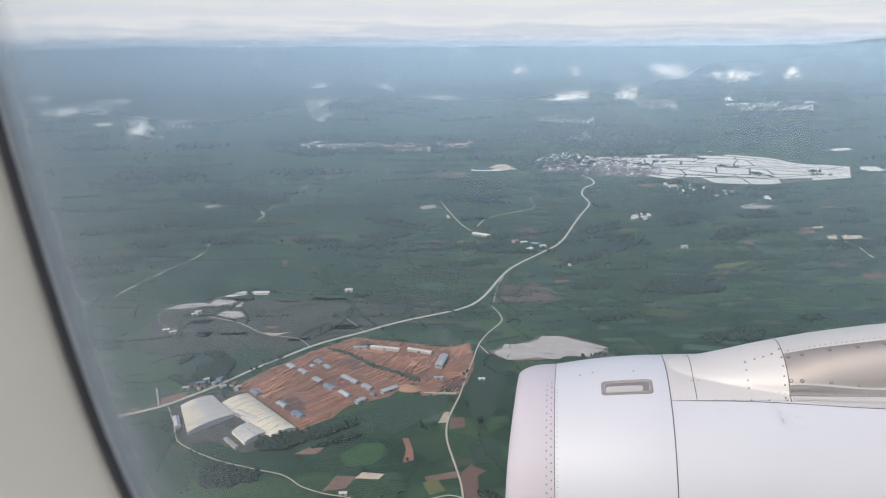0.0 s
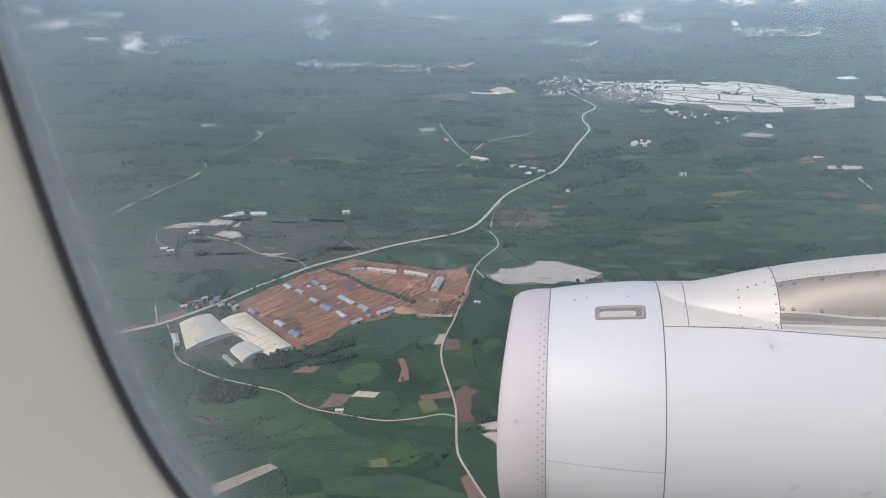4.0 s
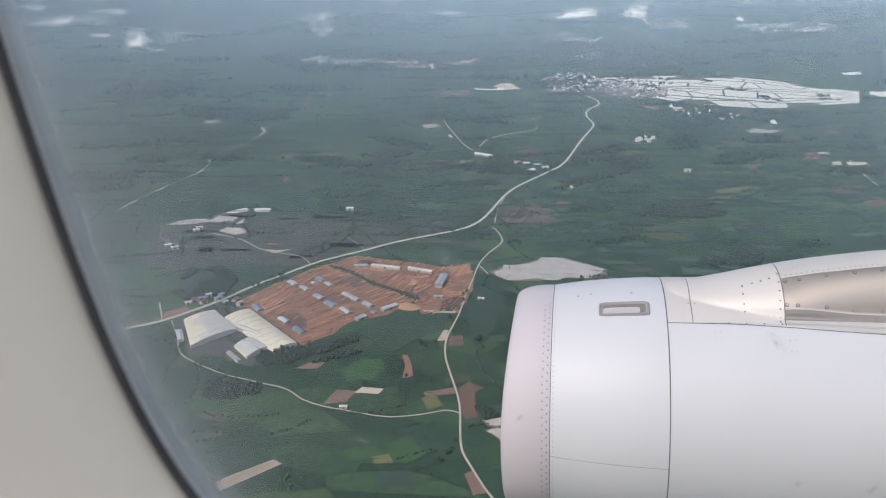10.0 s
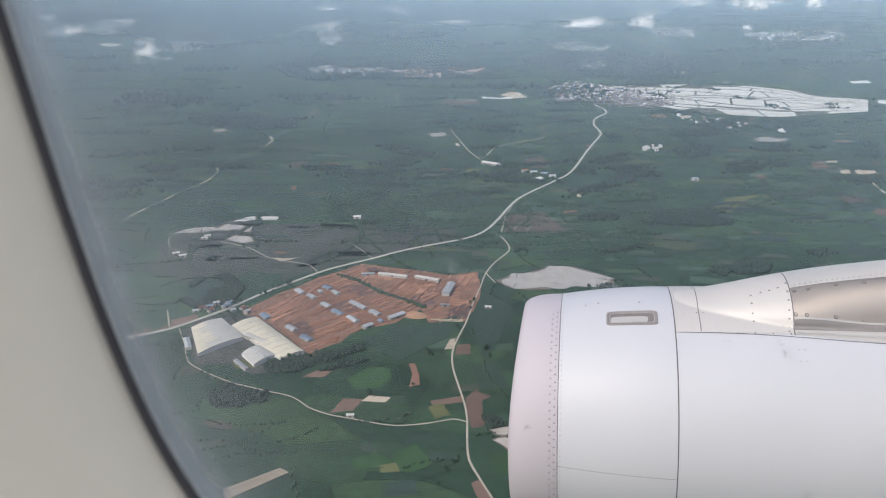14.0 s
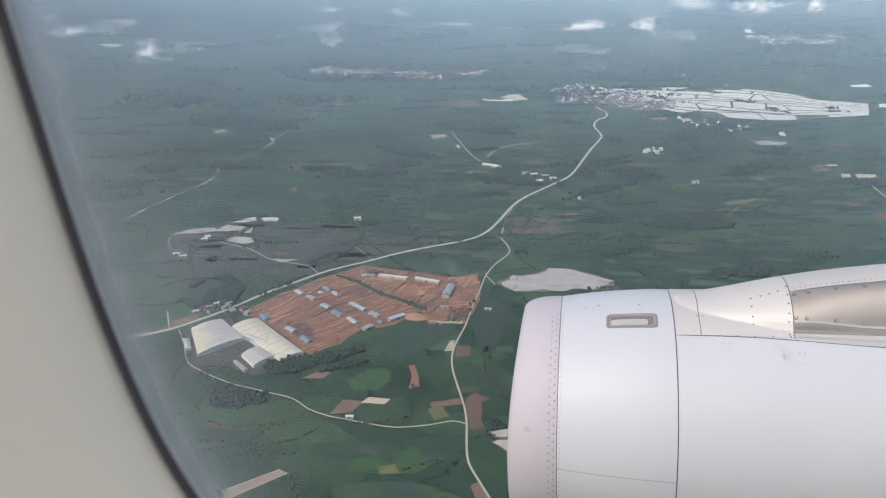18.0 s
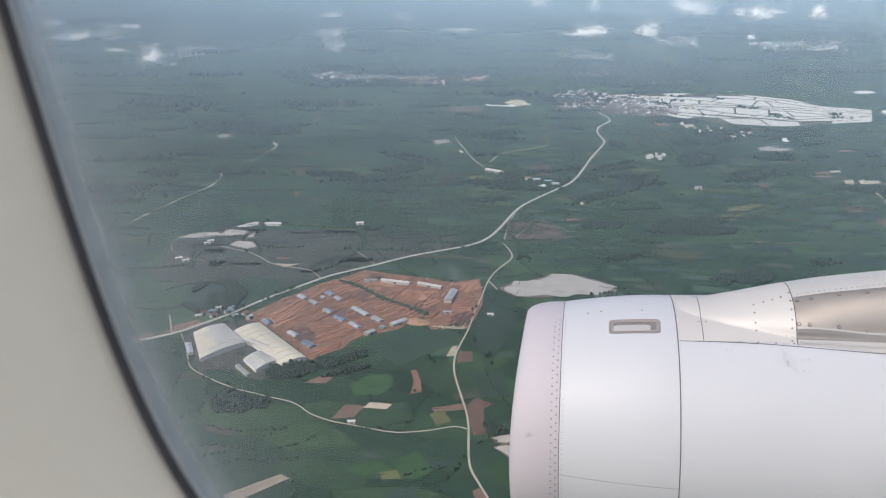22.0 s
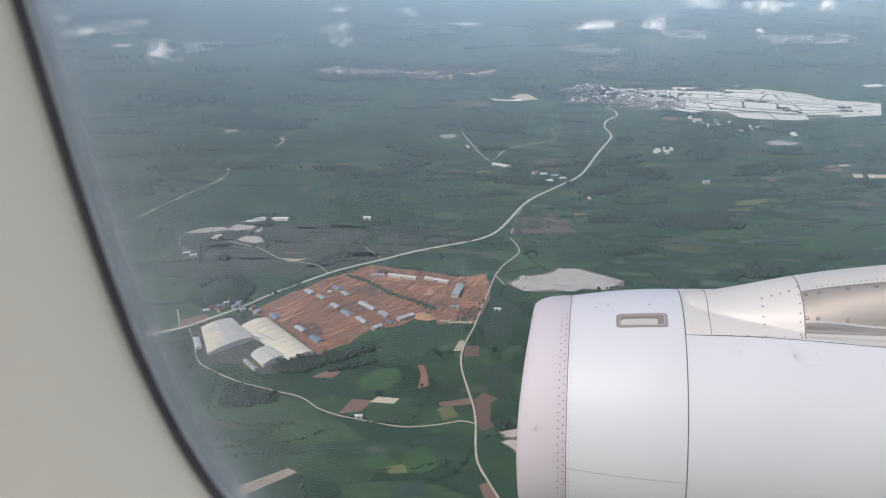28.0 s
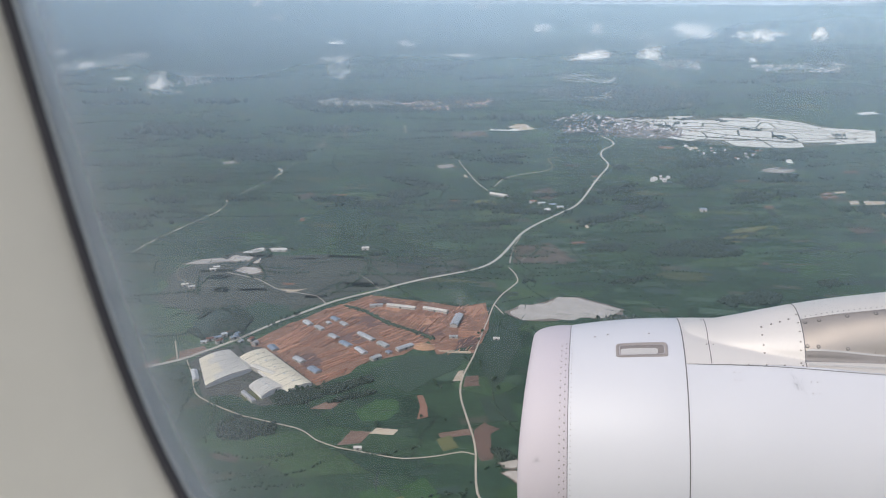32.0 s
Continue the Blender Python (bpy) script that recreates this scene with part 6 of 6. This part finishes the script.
for i in range(steps):
    for j in range(52):
        f = bm.faces.new((vs[i][j], vs[i][j + 1], vs[i + 1][j + 1], vs[i + 1][j]))
        for lp, (a, b) in zip(f.loops, ((i, j), (i, j + 1), (i + 1, j + 1), (i + 1, j))):
            edge = abs(b / 26 - 1)
            lp[uv].uv = (b / 52, min(1.0, a / steps + max(0.0, edge - 0.72) * 3.5))
edge_veil = part("scuffed_edge", bm, MILKY, window, "painted milky glow over the pane's scuffed border")
edge_veil.visible_shadow = False
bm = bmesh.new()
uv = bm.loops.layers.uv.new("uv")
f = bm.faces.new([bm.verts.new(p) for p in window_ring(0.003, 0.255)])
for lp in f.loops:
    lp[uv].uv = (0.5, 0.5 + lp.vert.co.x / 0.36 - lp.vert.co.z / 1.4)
pane = part("pane", bm, PANEVEIL, window, "dusty clear acrylic pane with a painted haze veil")
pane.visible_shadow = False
rim.visible_shadow = False

def panel(name, cx, cy, cz, sx, sy, sz, label):
    bm = bmesh.new()
    box(bm, cx, cy, cz, sx, sy, sz)
    return tagged(part(name, bm, LINER, at=PLANE), label, name.split("_")[0], kind="structure")

# unseen panels added round the eye, closing the cabin to outside light
panel("ceiling", 0, -1.63, 1.18, 4.4, 3.8, 0.06, "plain pale cabin ceiling")
panel("floor", 0, -1.63, -1.18, 4.4, 3.8, 0.06, "plain grey cabin floor")
panel("wall_far_side", 0, -3.5, 0, 4.4, 0.06, 2.3, "plain pale cabin wall")
panel("wall_front", -2.23, -1.63, 0, 0.06, 3.8, 2.42, "plain pale cabin bulkhead")
panel("wall_rear", 2.23, -1.63, 0, 0.06, 3.8, 2.42, "plain pale cabin bulkhead")
# belly and wing, which hold the engine
SHELL = mat("fuselage_paint", (0.70, 0.70, 0.71), 0.4, vary=0.04, scale=1.0)
bm = bmesh.new()
grid_mesh(bm, [[Vector((x, -1.63 + 2.07 * math.cos(a), -0.55 + 2.07 * math.sin(a))) for a in (math.pi * (1.09 + 0.82 * i / 24) for i in range(25))] for x in (-2.26, 2.3, 9.0)])
tagged(part("fuselage", bm, SHELL, at=PLANE, smooth=True), "white rounded aircraft belly under the cabin", "fuselage", kind="structure")
bm = bmesh.new()
rows = []
for y, le, chord, z, thick in ((-0.2, 3.4, 5.4, -2.1, 0.36), (7.4, 4.3, 3.6, -2.45, 0.26), (13.0, 7.2, 2.2, -2.2, 0.16)):
    rows.append([Vector((le + chord * (0.5 - 0.5 * math.cos(t)), y, z + thick * math.sin(t) * (0.6 + 0.4 * math.cos(t)))) for t in (2 * math.pi * i / 32 for i in range(32))])
grid_mesh(bm, rows, close_v=True)
bm.faces.new([v for v in bm.verts if v.co.y > 12.9])
tagged(part("wing", bm, SHELL, at=PLANE, smooth=True), "plain white swept aircraft wing behind the engine", "wing", kind="structure")
# added and out of view: a ceiling strip that brightens the window panel
cabin_light = thing("cabin_light", PLANE @ Matrix.Translation((0, -1.6, 1.13)), "added unseen fill light on the cabin ceiling", "lamp")
bm = bmesh.new()
box(bm, 0, 0, 0, 3.4, 0.3, 0.03, bevel=0.01)
part("housing", bm, ROOFWHITE, cabin_light)
lamp = bpy.data.lights.new("cabin_lamp", "AREA")
lamp.shape, lamp.size, lamp.size_y, lamp.energy, lamp.color = "RECTANGLE", 3.3, 0.25, 52.0, (1.0, 0.965, 0.92)
lamp_ob = new("cabin_lamp", lamp)
lamp_ob.matrix_world = PLANE @ Matrix.Translation((0, -1.6, 1.10))

# ---- engine ----
PAINT = mat("white_nacelle_paint", (0.545, 0.55, 0.595), 0.5, vary=0.035, scale=1.3, coat=0.0)
LIPPAINT = mat("lip_metal", (0.49, 0.45, 0.495), 0.62, metal=0.0, vary=0.03, scale=2.0)
FAIRING = mat("fairing_metal", (0.62, 0.59, 0.575), 0.6, metal=0.25, vary=0.04, scale=1.6)
SEAM = mat("panel_gap", (0.12, 0.115, 0.12), 0.8, vary=0.2, scale=9.0)
SCREW = mat("steel_screw", (0.24, 0.22, 0.21), 0.45, metal=0.6, vary=0.15, scale=40.0)
PYLON = mat("pylon_metal", (0.68, 0.645, 0.61), 0.42, metal=0.4, vary=0.05, scale=1.6)
STRIP = mat("sealing_strip", (0.52, 0.50, 0.49), 0.4, metal=0.2, vary=0.05, scale=3.0)
# grey of fine rivets and joints, and the painted shade inside the recess
DISH = mat("recess_shade_and_rivet_grey", (0.20, 0.175, 0.17), 0.5, vary=0.15, scale=12.0)
AXIS = Matrix.Translation((0, 7.376, -4.3))
engine = thing("jet_engine", PLANE @ AXIS, "white jet engine nacelle with a pale metal intake lip", "engine")
X0, X1, X2 = -0.690, -0.236, 0.798

def radius(x):
    if x < X1:
        u = min(1.0, (X1 - x) / (X1 - X0))
        return 1.02 + (1.154 - 1.02) * (1 - u ** 2.4) ** 0.5 - 0.0 * u
    if x < X2:
        u = (x - X1) / (X2 - X1)
        return 1.154 + 0.096 * math.sin(u * math.pi / 2) ** 0.9
    if x < 3.4:
        return 1.25 + 0.012 * math.sin(min(1, (x - X2) / 1.2) * math.pi / 2)
    return 1.262 - 0.42 * ((x - 3.4) / 2.2) ** 1.8

def skin(x, angle, lift=0.0):
    """A point on the nacelle; angle in degrees from the inboard side upwards."""
    r = radius(x) + lift
    return Vector((x, -r * math.cos(radians(angle)), r * math.sin(radians(angle))))

def turned(profile, steps=144, scarf=0.0):
    """A body turned about the engine's axis; scarf sets its front back towards the top."""
    bm = bmesh.new()
    back = lambda x, j: scarf * max(0.0, math.sin(2 * math.pi * j / steps)) ** 2 * min(1.0, max(0.0, (X1 - x) / (X1 - X0)))
    rows = [[Vector((x + back(x, j), -r * math.cos(2 * math.pi * j / steps), r * math.sin(2 * math.pi * j / steps))) for j in range(steps)] for x, r in profile]
    grid_mesh(bm, rows, close_v=True)
    return bm

lip = [(X1 - 0.1, 0.90), (X0 + 0.15, 0.94), (X0 + 0.05, 0.97), (X0 + 0.01, 1.0)]
lip += [(x, radius(x)) for x in [X0 + (X1 - X0) * (1 - math.cos(math.pi / 2 * i / 26)) for i in range(27)]]
lip[-1] = (X1 - 0.002, radius(X1))
part("intake_lip", turned(lip, scarf=0.075), LIPPAINT, engine, "pale pinkish metal intake lip", smooth=True)
part("intake_cowl", turned([(X1 + 0.002 + (X2 - X1 - 0.004) * i / 24, radius(X1 + 0.002 + (X2 - X1 - 0.004) * i / 24)) for i in range(25)]), PAINT, engine, "white intake cowl", smooth=True)
part("fan_cowl", turned([(X2 + 0.002 + 4.6 * i / 40, radius(X2 + 0.002 + 4.6 * i / 40)) for i in range(41)]), PAINT, engine, "white fan cowl", smooth=True)
part("intake_duct", turned([(X1 - 0.1, 0.90), (0.3, 0.86), (0.9, 0.88), (0.95, 0.2), (0.95, 0.01)]), SEAM, engine, "dark intake duct", smooth=True)
part("nozzle", turned([(5.39, radius(5.3)), (5.9, 0.62), (6.2, 0.55), (6.2, 0.01)]), STEEL, engine, "grey metal nozzle", smooth=True)

def band(name, path, width, material, label="", lift=0.0025):
    """A thin strip laid on the nacelle along (x, angle) stations."""
    bm = bmesh.new()
    rows = []
    for i, (x, a) in enumerate(path):
        xa, aa = path[max(i - 1, 0)]
        xb, ab = path[min(i + 1, len(path) - 1)]
        d = Vector((xb - xa, radians(ab - aa) * 1.25)).normalized()
        sx, sa = -d.y * width / 2, math.degrees(d.x * width / 2 / 1.25)
        rows.append([skin(x - sx, a - sa, lift), skin(x + sx, a + sa, lift)])
    grid_mesh(bm, rows)
    return part(name, bm, material, engine, label)

band("seam", [(X1, a) for a in range(-120, 181, 3)], 0.006, SEAM, "fine joint behind the lip")
band("seam", [(X2, a) for a in range(-120, 181, 3)], 0.010, SEAM, "dark joint between the cowls")
band("seam", [(X1 + (X2 - X1) * i / 8, 2.7 - 0.2 * i / 8) for i in range(9)], 0.004, DISH, "faint lengthwise joint")
band("seam", [(X2 + 0.01 + 2.8 * i / 24, 64.2 - 0.4 * i / 24 - 3.2 * smooth01(1.2, 2.8, X2 + 2.8 * i / 24)) for i in range(25)], 0.008, SEAM, "dark joint under the fairing")

def stud(bm, centre, normal, r, h):
    m = Matrix.Translation(centre) @ normal.to_track_quat("Z", "Y").to_matrix().to_4x4()
    bmesh.ops.create_cone(bm, cap_ends=True, segments=8, radius1=r, radius2=r * 0.7, depth=h, matrix=m)

def rivets(stations, r, material, label):
    bm = bmesh.new()
    for x, a in stations:
        p = skin(x, a, 0.001)
        stud(bm, p, Vector((0, p.y, p.z)).normalized(), r, 0.004)
    tagged(part("rivet_row", bm, material, engine, label), kind="stuff")

rivets([(X1 - 0.030, 80 - 3.6 * i) for i in range(44)], 0.0085, SCREW, "row of dark rivets round the lip")
rivets([(X1 - 0.072, 78.2 - 3.6 * i) for i in range(44)], 0.0085, SCREW, "row of dark rivets round the lip")
rivets([(X1 + 0.026, 82 - 2.4 * i) for i in range(66)], 0.005, DISH, "row of fine rivets on the cowl")
rivets([(X2 + 0.05 + 0.07 * i, 65.2) for i in range(18)], 0.005, DISH, "row of fine rivets under the fairing")
rivets([(1.20 + 0.05 * i, 60.5 - 3.6 * j) for i in range(2) for j in range(2)] + [(1.82 + 0.05 * i, 57 - 5 * j) for i in range(2) for j in range(2)], 0.006, DISH, "small groups of pale screws on the cowl")
rivets([(0.0, 84), (0.12, 85), (0.5, 84)], 0.012, DISH, "round pale plugs on the cowl")

# recessed handle, laid flat: dark face paints its shade, pale plate its lit floor
def slot(x0, x1, a0, a1, inset, lift, round_n=5.0, count=48):
    ring = []
    for i in range(count):
        t = 2 * math.pi * i / count
        c, s = math.cos(t), math.sin(t)
        x = (x0 + x1) / 2 + ((x1 - x0) / 2 - inset) * math.copysign(abs(c) ** (2 / round_n), c)
        a = (a0 + a1) / 2 + ((a1 - a0) / 2 - math.degrees(inset / 1.22)) * math.copysign(abs(s) ** (2 / round_n), s)
        ring.append(skin(x, a, lift))
    return ring

HA = (0.190, 0.655, 67.9, 76.8)
bm = bmesh.new()
grid_mesh(bm, [slot(*HA, 0.0, 0.0, 9), slot(*HA, 0.004, 0.009, 9), slot(*HA, 0.016, 0.009, 9), slot(*HA, 0.023, 0.003, 8), slot(*HA, 0.030, 0.003, 8)], close_v=True)
handle = part("recess_frame", bm, mat("recess_frame_paint", (0.27, 0.24, 0.235), 0.5, vary=0.1, scale=10.0), engine, "grey raised frame of a hoist recess", smooth=False)
bm = bmesh.new()
bm.faces.new([bm.verts.new(p) for p in slot(*HA, 0.034, 0.0035, 8)])
part("recess_dish", bm, DISH, handle, "flat dark face painted for the recess's shade")
bm = bmesh.new()
bm.faces.new([bm.verts.new(p) for p in slot(0.232, 0.565, 69.2, 72.9, 0.0, 0.0065, 6)])
part("recess_plate", bm, STRIP, handle, "pale flat plate for the recess's lit floor")
STAIN = cloud_material("grey_stain", 0.30, 1.5, (0.22, 0.22, 0.24))

def stain(x, angle, long, wide, turn):
    """A soft dirty mark on the paint."""
    bm = bmesh.new()
    uv = bm.loops.layers.uv.new("uv")
    n2 = 9
    co = lambda i, j: ((2 * i / n2 - 1), (2 * j / n2 - 1))
    def spot(u, v):
        p, q = u * long / 2, v * wide / 2
        return skin(x + p * math.cos(turn) - q * math.sin(turn), angle + math.degrees((p * math.sin(turn) + q * math.cos(turn)) / 1.25), 0.0016)
    vs = [[bm.verts.new(spot(*co(i, j))) for j in range(n2 + 1)] for i in range(n2 + 1)]
    for i in range(n2):
        for j in range(n2):
            f = bm.faces.new((vs[i][j], vs[i + 1][j], vs[i + 1][j + 1], vs[i][j + 1]))
            for lp, c in zip(f.loops, ((i, j), (i + 1, j), (i + 1, j + 1), (i, j + 1))):
                lp[uv].uv = co(*c)
    part("stain", bm, STAIN, engine, "soft grey dirty mark", smooth=True)

stain(1.70, 56, 0.50, 0.22, -1.1)
stain(-0.50, 20, 0.22, 0.16, 0.5)
stain(0.62, 31, 0.08, 0.05, 0.3)
stain(2.45, -1, 0.26, 0.2, 0.8)
stain(1.85, 0, 0.24, 0.2, 0.2)

# pylon fairing on top of the nacelle
RIDGE = [(0.83, 0.0), (0.88, 0.022), (0.95, 0.034), (1.13, 0.048), (1.38, 0.096), (1.58, 0.148), (1.82, 0.202), (1.97, 0.235), (2.11, 0.265), (2.35, 0.304), (2.67, 0.353), (3.2, 0.41), (4.4, 0.5), (5.4, 0.95)]

def ridge(x):
    for (xa, ha), (xb, hb) in zip(RIDGE, RIDGE[1:]):
        if x <= xb:
            return max(0.0, ha + (hb - ha) * (x - xa) / (xb - xa))
    return RIDGE[-1][1]

def fairing(x, o, lift=0.0):
    """A point of the fairing, o metres inboard (-) or outboard of its ridge: a bullet nose that meets its flange in a crease, then the pylon's bellied side."""
    o1 = abs(o)
    pod = max(0.001, 0.485 * min(1.0, max(0.0, x - 0.825)) ** 0.425)
    front = (1 - (o1 / pod) ** 2) ** (0.75 - 0.25 * smooth01(1.0, 1.4, x)) if o1 < pod else 0.0
    if o1 < 0.2:
        aft = 1 - 0.10 * (o1 / 0.2) ** 2
    elif o1 < 0.45:
        aft = 0.16 + 0.74 * (1 - ((o1 - 0.2) / 0.25) ** 2) ** 0.8
    elif o1 < 0.5:
        aft = 0.16 * (0.5 - o1) / 0.05
    else:
        aft = 0.0
    w = smooth01(1.81, 2.5, x)
    r = radius(x)
    return Vector((x, o, math.sqrt(max(0.0, r * r - o * o)) + 0.004 + ridge(x) * (front * (1 - w) + aft * w) + lift))

def fairing_piece(name, xs, label, material=None, offsets=None):
    bm = bmesh.new()
    rows = []
    for x in xs:
        half = 0.545 + 0.07 * smooth01(1.6, 2.8, x)
        rows.append([fairing(x, max(-half, min(half, o))) for o in (offsets or [half * (-1 + 2 * j / 120) for j in range(121)])])
    grid_mesh(bm, rows)
    return part(name, bm, material or FAIRING, engine, label, smooth=True)

def span(a, b, count):
    return [a + (b - a) * i / count for i in range(count + 1)]

fairing_piece("fairing_nose", span(0.804, 1.018, 14), "pale rounded fairing nose")
fairing_piece("fairing_front", span(1.022, 1.808, 30), "pale metal fairing ahead of the pylon")
AFT = span(1.812, 5.38, 70)
# tan metal, with the flank's dark reflection also put into the colour
SCOOP = mat("tan_pylon_metal", (0.50, 0.44, 0.39), 0.42, metal=0.7, vary=0.06, scale=2.5)
fairing_piece("pylon_shoulder", AFT, "pale metal shoulder of the pylon", PYLON, span(-0.20, 0.62, 60))
fairing_piece("side_panel", AFT, "beige metal panel on the pylon's side", SCOOP, span(-0.458, -0.202, 24))
fairing_piece("lower_panel", AFT, "dull grey lower panel of the pylon", mat("dull_titanium", (0.30, 0.275, 0.265), 0.5, metal=0.5, vary=0.06, scale=2.5), span(-0.50, -0.460, 6))
fairing_piece("flange", AFT, "pale flange along the pylon's foot", PYLON, span(-0.62, -0.502, 6))

def over(name, line, width, material, label="", lift=0.003):
    bm = bmesh.new()
    rows = []
    for i, (x, o) in enumerate(line):
        p = fairing(x, o, lift)
        xa, oa = line[max(i - 1, 0)]
        xb, ob_ = line[min(i + 1, len(line) - 1)]
        d = (fairing(xb, ob_) - fairing(xa, oa)).normalized()
        nrm = (fairing(x + 0.01, o) - fairing(x - 0.01, o)).cross(fairing(x, o + 0.01) - fairing(x, o - 0.01)).normalized()
        side = d.cross(nrm).normalized() * width / 2
        rows.append([p - side, p + side])
    grid_mesh(bm, rows)
    return part(name, bm, material, engine, label)

over("seam", [(1.021, -0.54 + 0.80 * i / 30) for i in range(31)], 0.007, SEAM, "dark joint across the fairing")
over("seam", [(1.81, -0.56 + 0.76 * i / 40) for i in range(41)], 0.008, SEAM, "dark joint across the fairing")
over("seam", [(1.82 + 1.2 * i / 30, -0.20) for i in range(31)], 0.006, DISH, "lengthwise joint on the pylon")
over("rib", [(1.82 + 1.4 * i / 30, -0.458 - 0.014 * i / 30) for i in range(31)], 0.016, STRIP, "pale rib between the pylon's side panels", lift=0.008)
over("sealing_strip", [(1.83 + 1.4 * i / 24, -0.535 - 0.03 * smooth01(1.8, 2.8, 1.83 + 1.4 * i / 24)) for i in range(25)], 0.024, STRIP, "pale sealing strip along the pylon foot", lift=0.006)
over("seam", [(1.03 + 2.0 * i / 40, -0.487 * min(1.0, (0.205 + 2.0 * i / 40)) ** 0.425) for i in range(4, 17)], 0.005, DISH, "crease where the fairing meets its flange", lift=0.002)

def screws(stations, r, label="", ringed=False):
    """Screw heads on the fairing; the large ones sit in a dark ring."""
    for x, o in stations:
        nrm = (fairing(x + 0.01, o) - fairing(x - 0.01, o)).cross(fairing(x, o + 0.01) - fairing(x, o - 0.01)).normalized()
        bm = bmesh.new()
        stud(bm, fairing(x, o, 0.002), nrm, r, 0.006)
        screw = part("screw", bm, SCREW, engine, label)
        if ringed:
            bm = bmesh.new()
            stud(bm, fairing(x, o, 0.002) + nrm * 0.003, nrm, r * 0.62, 0.006)
            part("head", bm, SCOOP, screw)

screws([(1.845, -0.24), (1.96, -0.24), (2.19, -0.235), (2.42, -0.24), (2.64, -0.24)], 0.020, "steel screw in a dark ring", ringed=True)
screws([(1.83, -0.435), (1.92, -0.44), (2.16, -0.445), (2.39, -0.45), (2.62, -0.45)], 0.020, "steel screw in a dark ring", ringed=True)
screws([(1.84, -0.478), (1.95, -0.480), (2.07, -0.482), (2.19, -0.484), (2.41, -0.486), (2.46, -0.486), (2.56, -0.487)], 0.009)
screws([(1.485, -0.20), (1.48, -0.29), (1.48, -0.375), (1.485, -0.415), (1.57, -0.19), (1.645, -0.18), (1.72, -0.165), (1.795, -0.12)], 0.011)
screws([(1.79, -0.23), (1.785, -0.32), (1.78, -0.40), (1.775, -0.45), (1.77, -0.52)], 0.010)
screws([(1.06, -0.31), (1.0, -0.31), (1.0, 0.15)], 0.008)
screws([(1.18 + 0.15 * i, -0.545) for i in range(5)], 0.008)
screws([(1.86 + 0.045 * i, -0.165) for i in range(18)], 0.006)
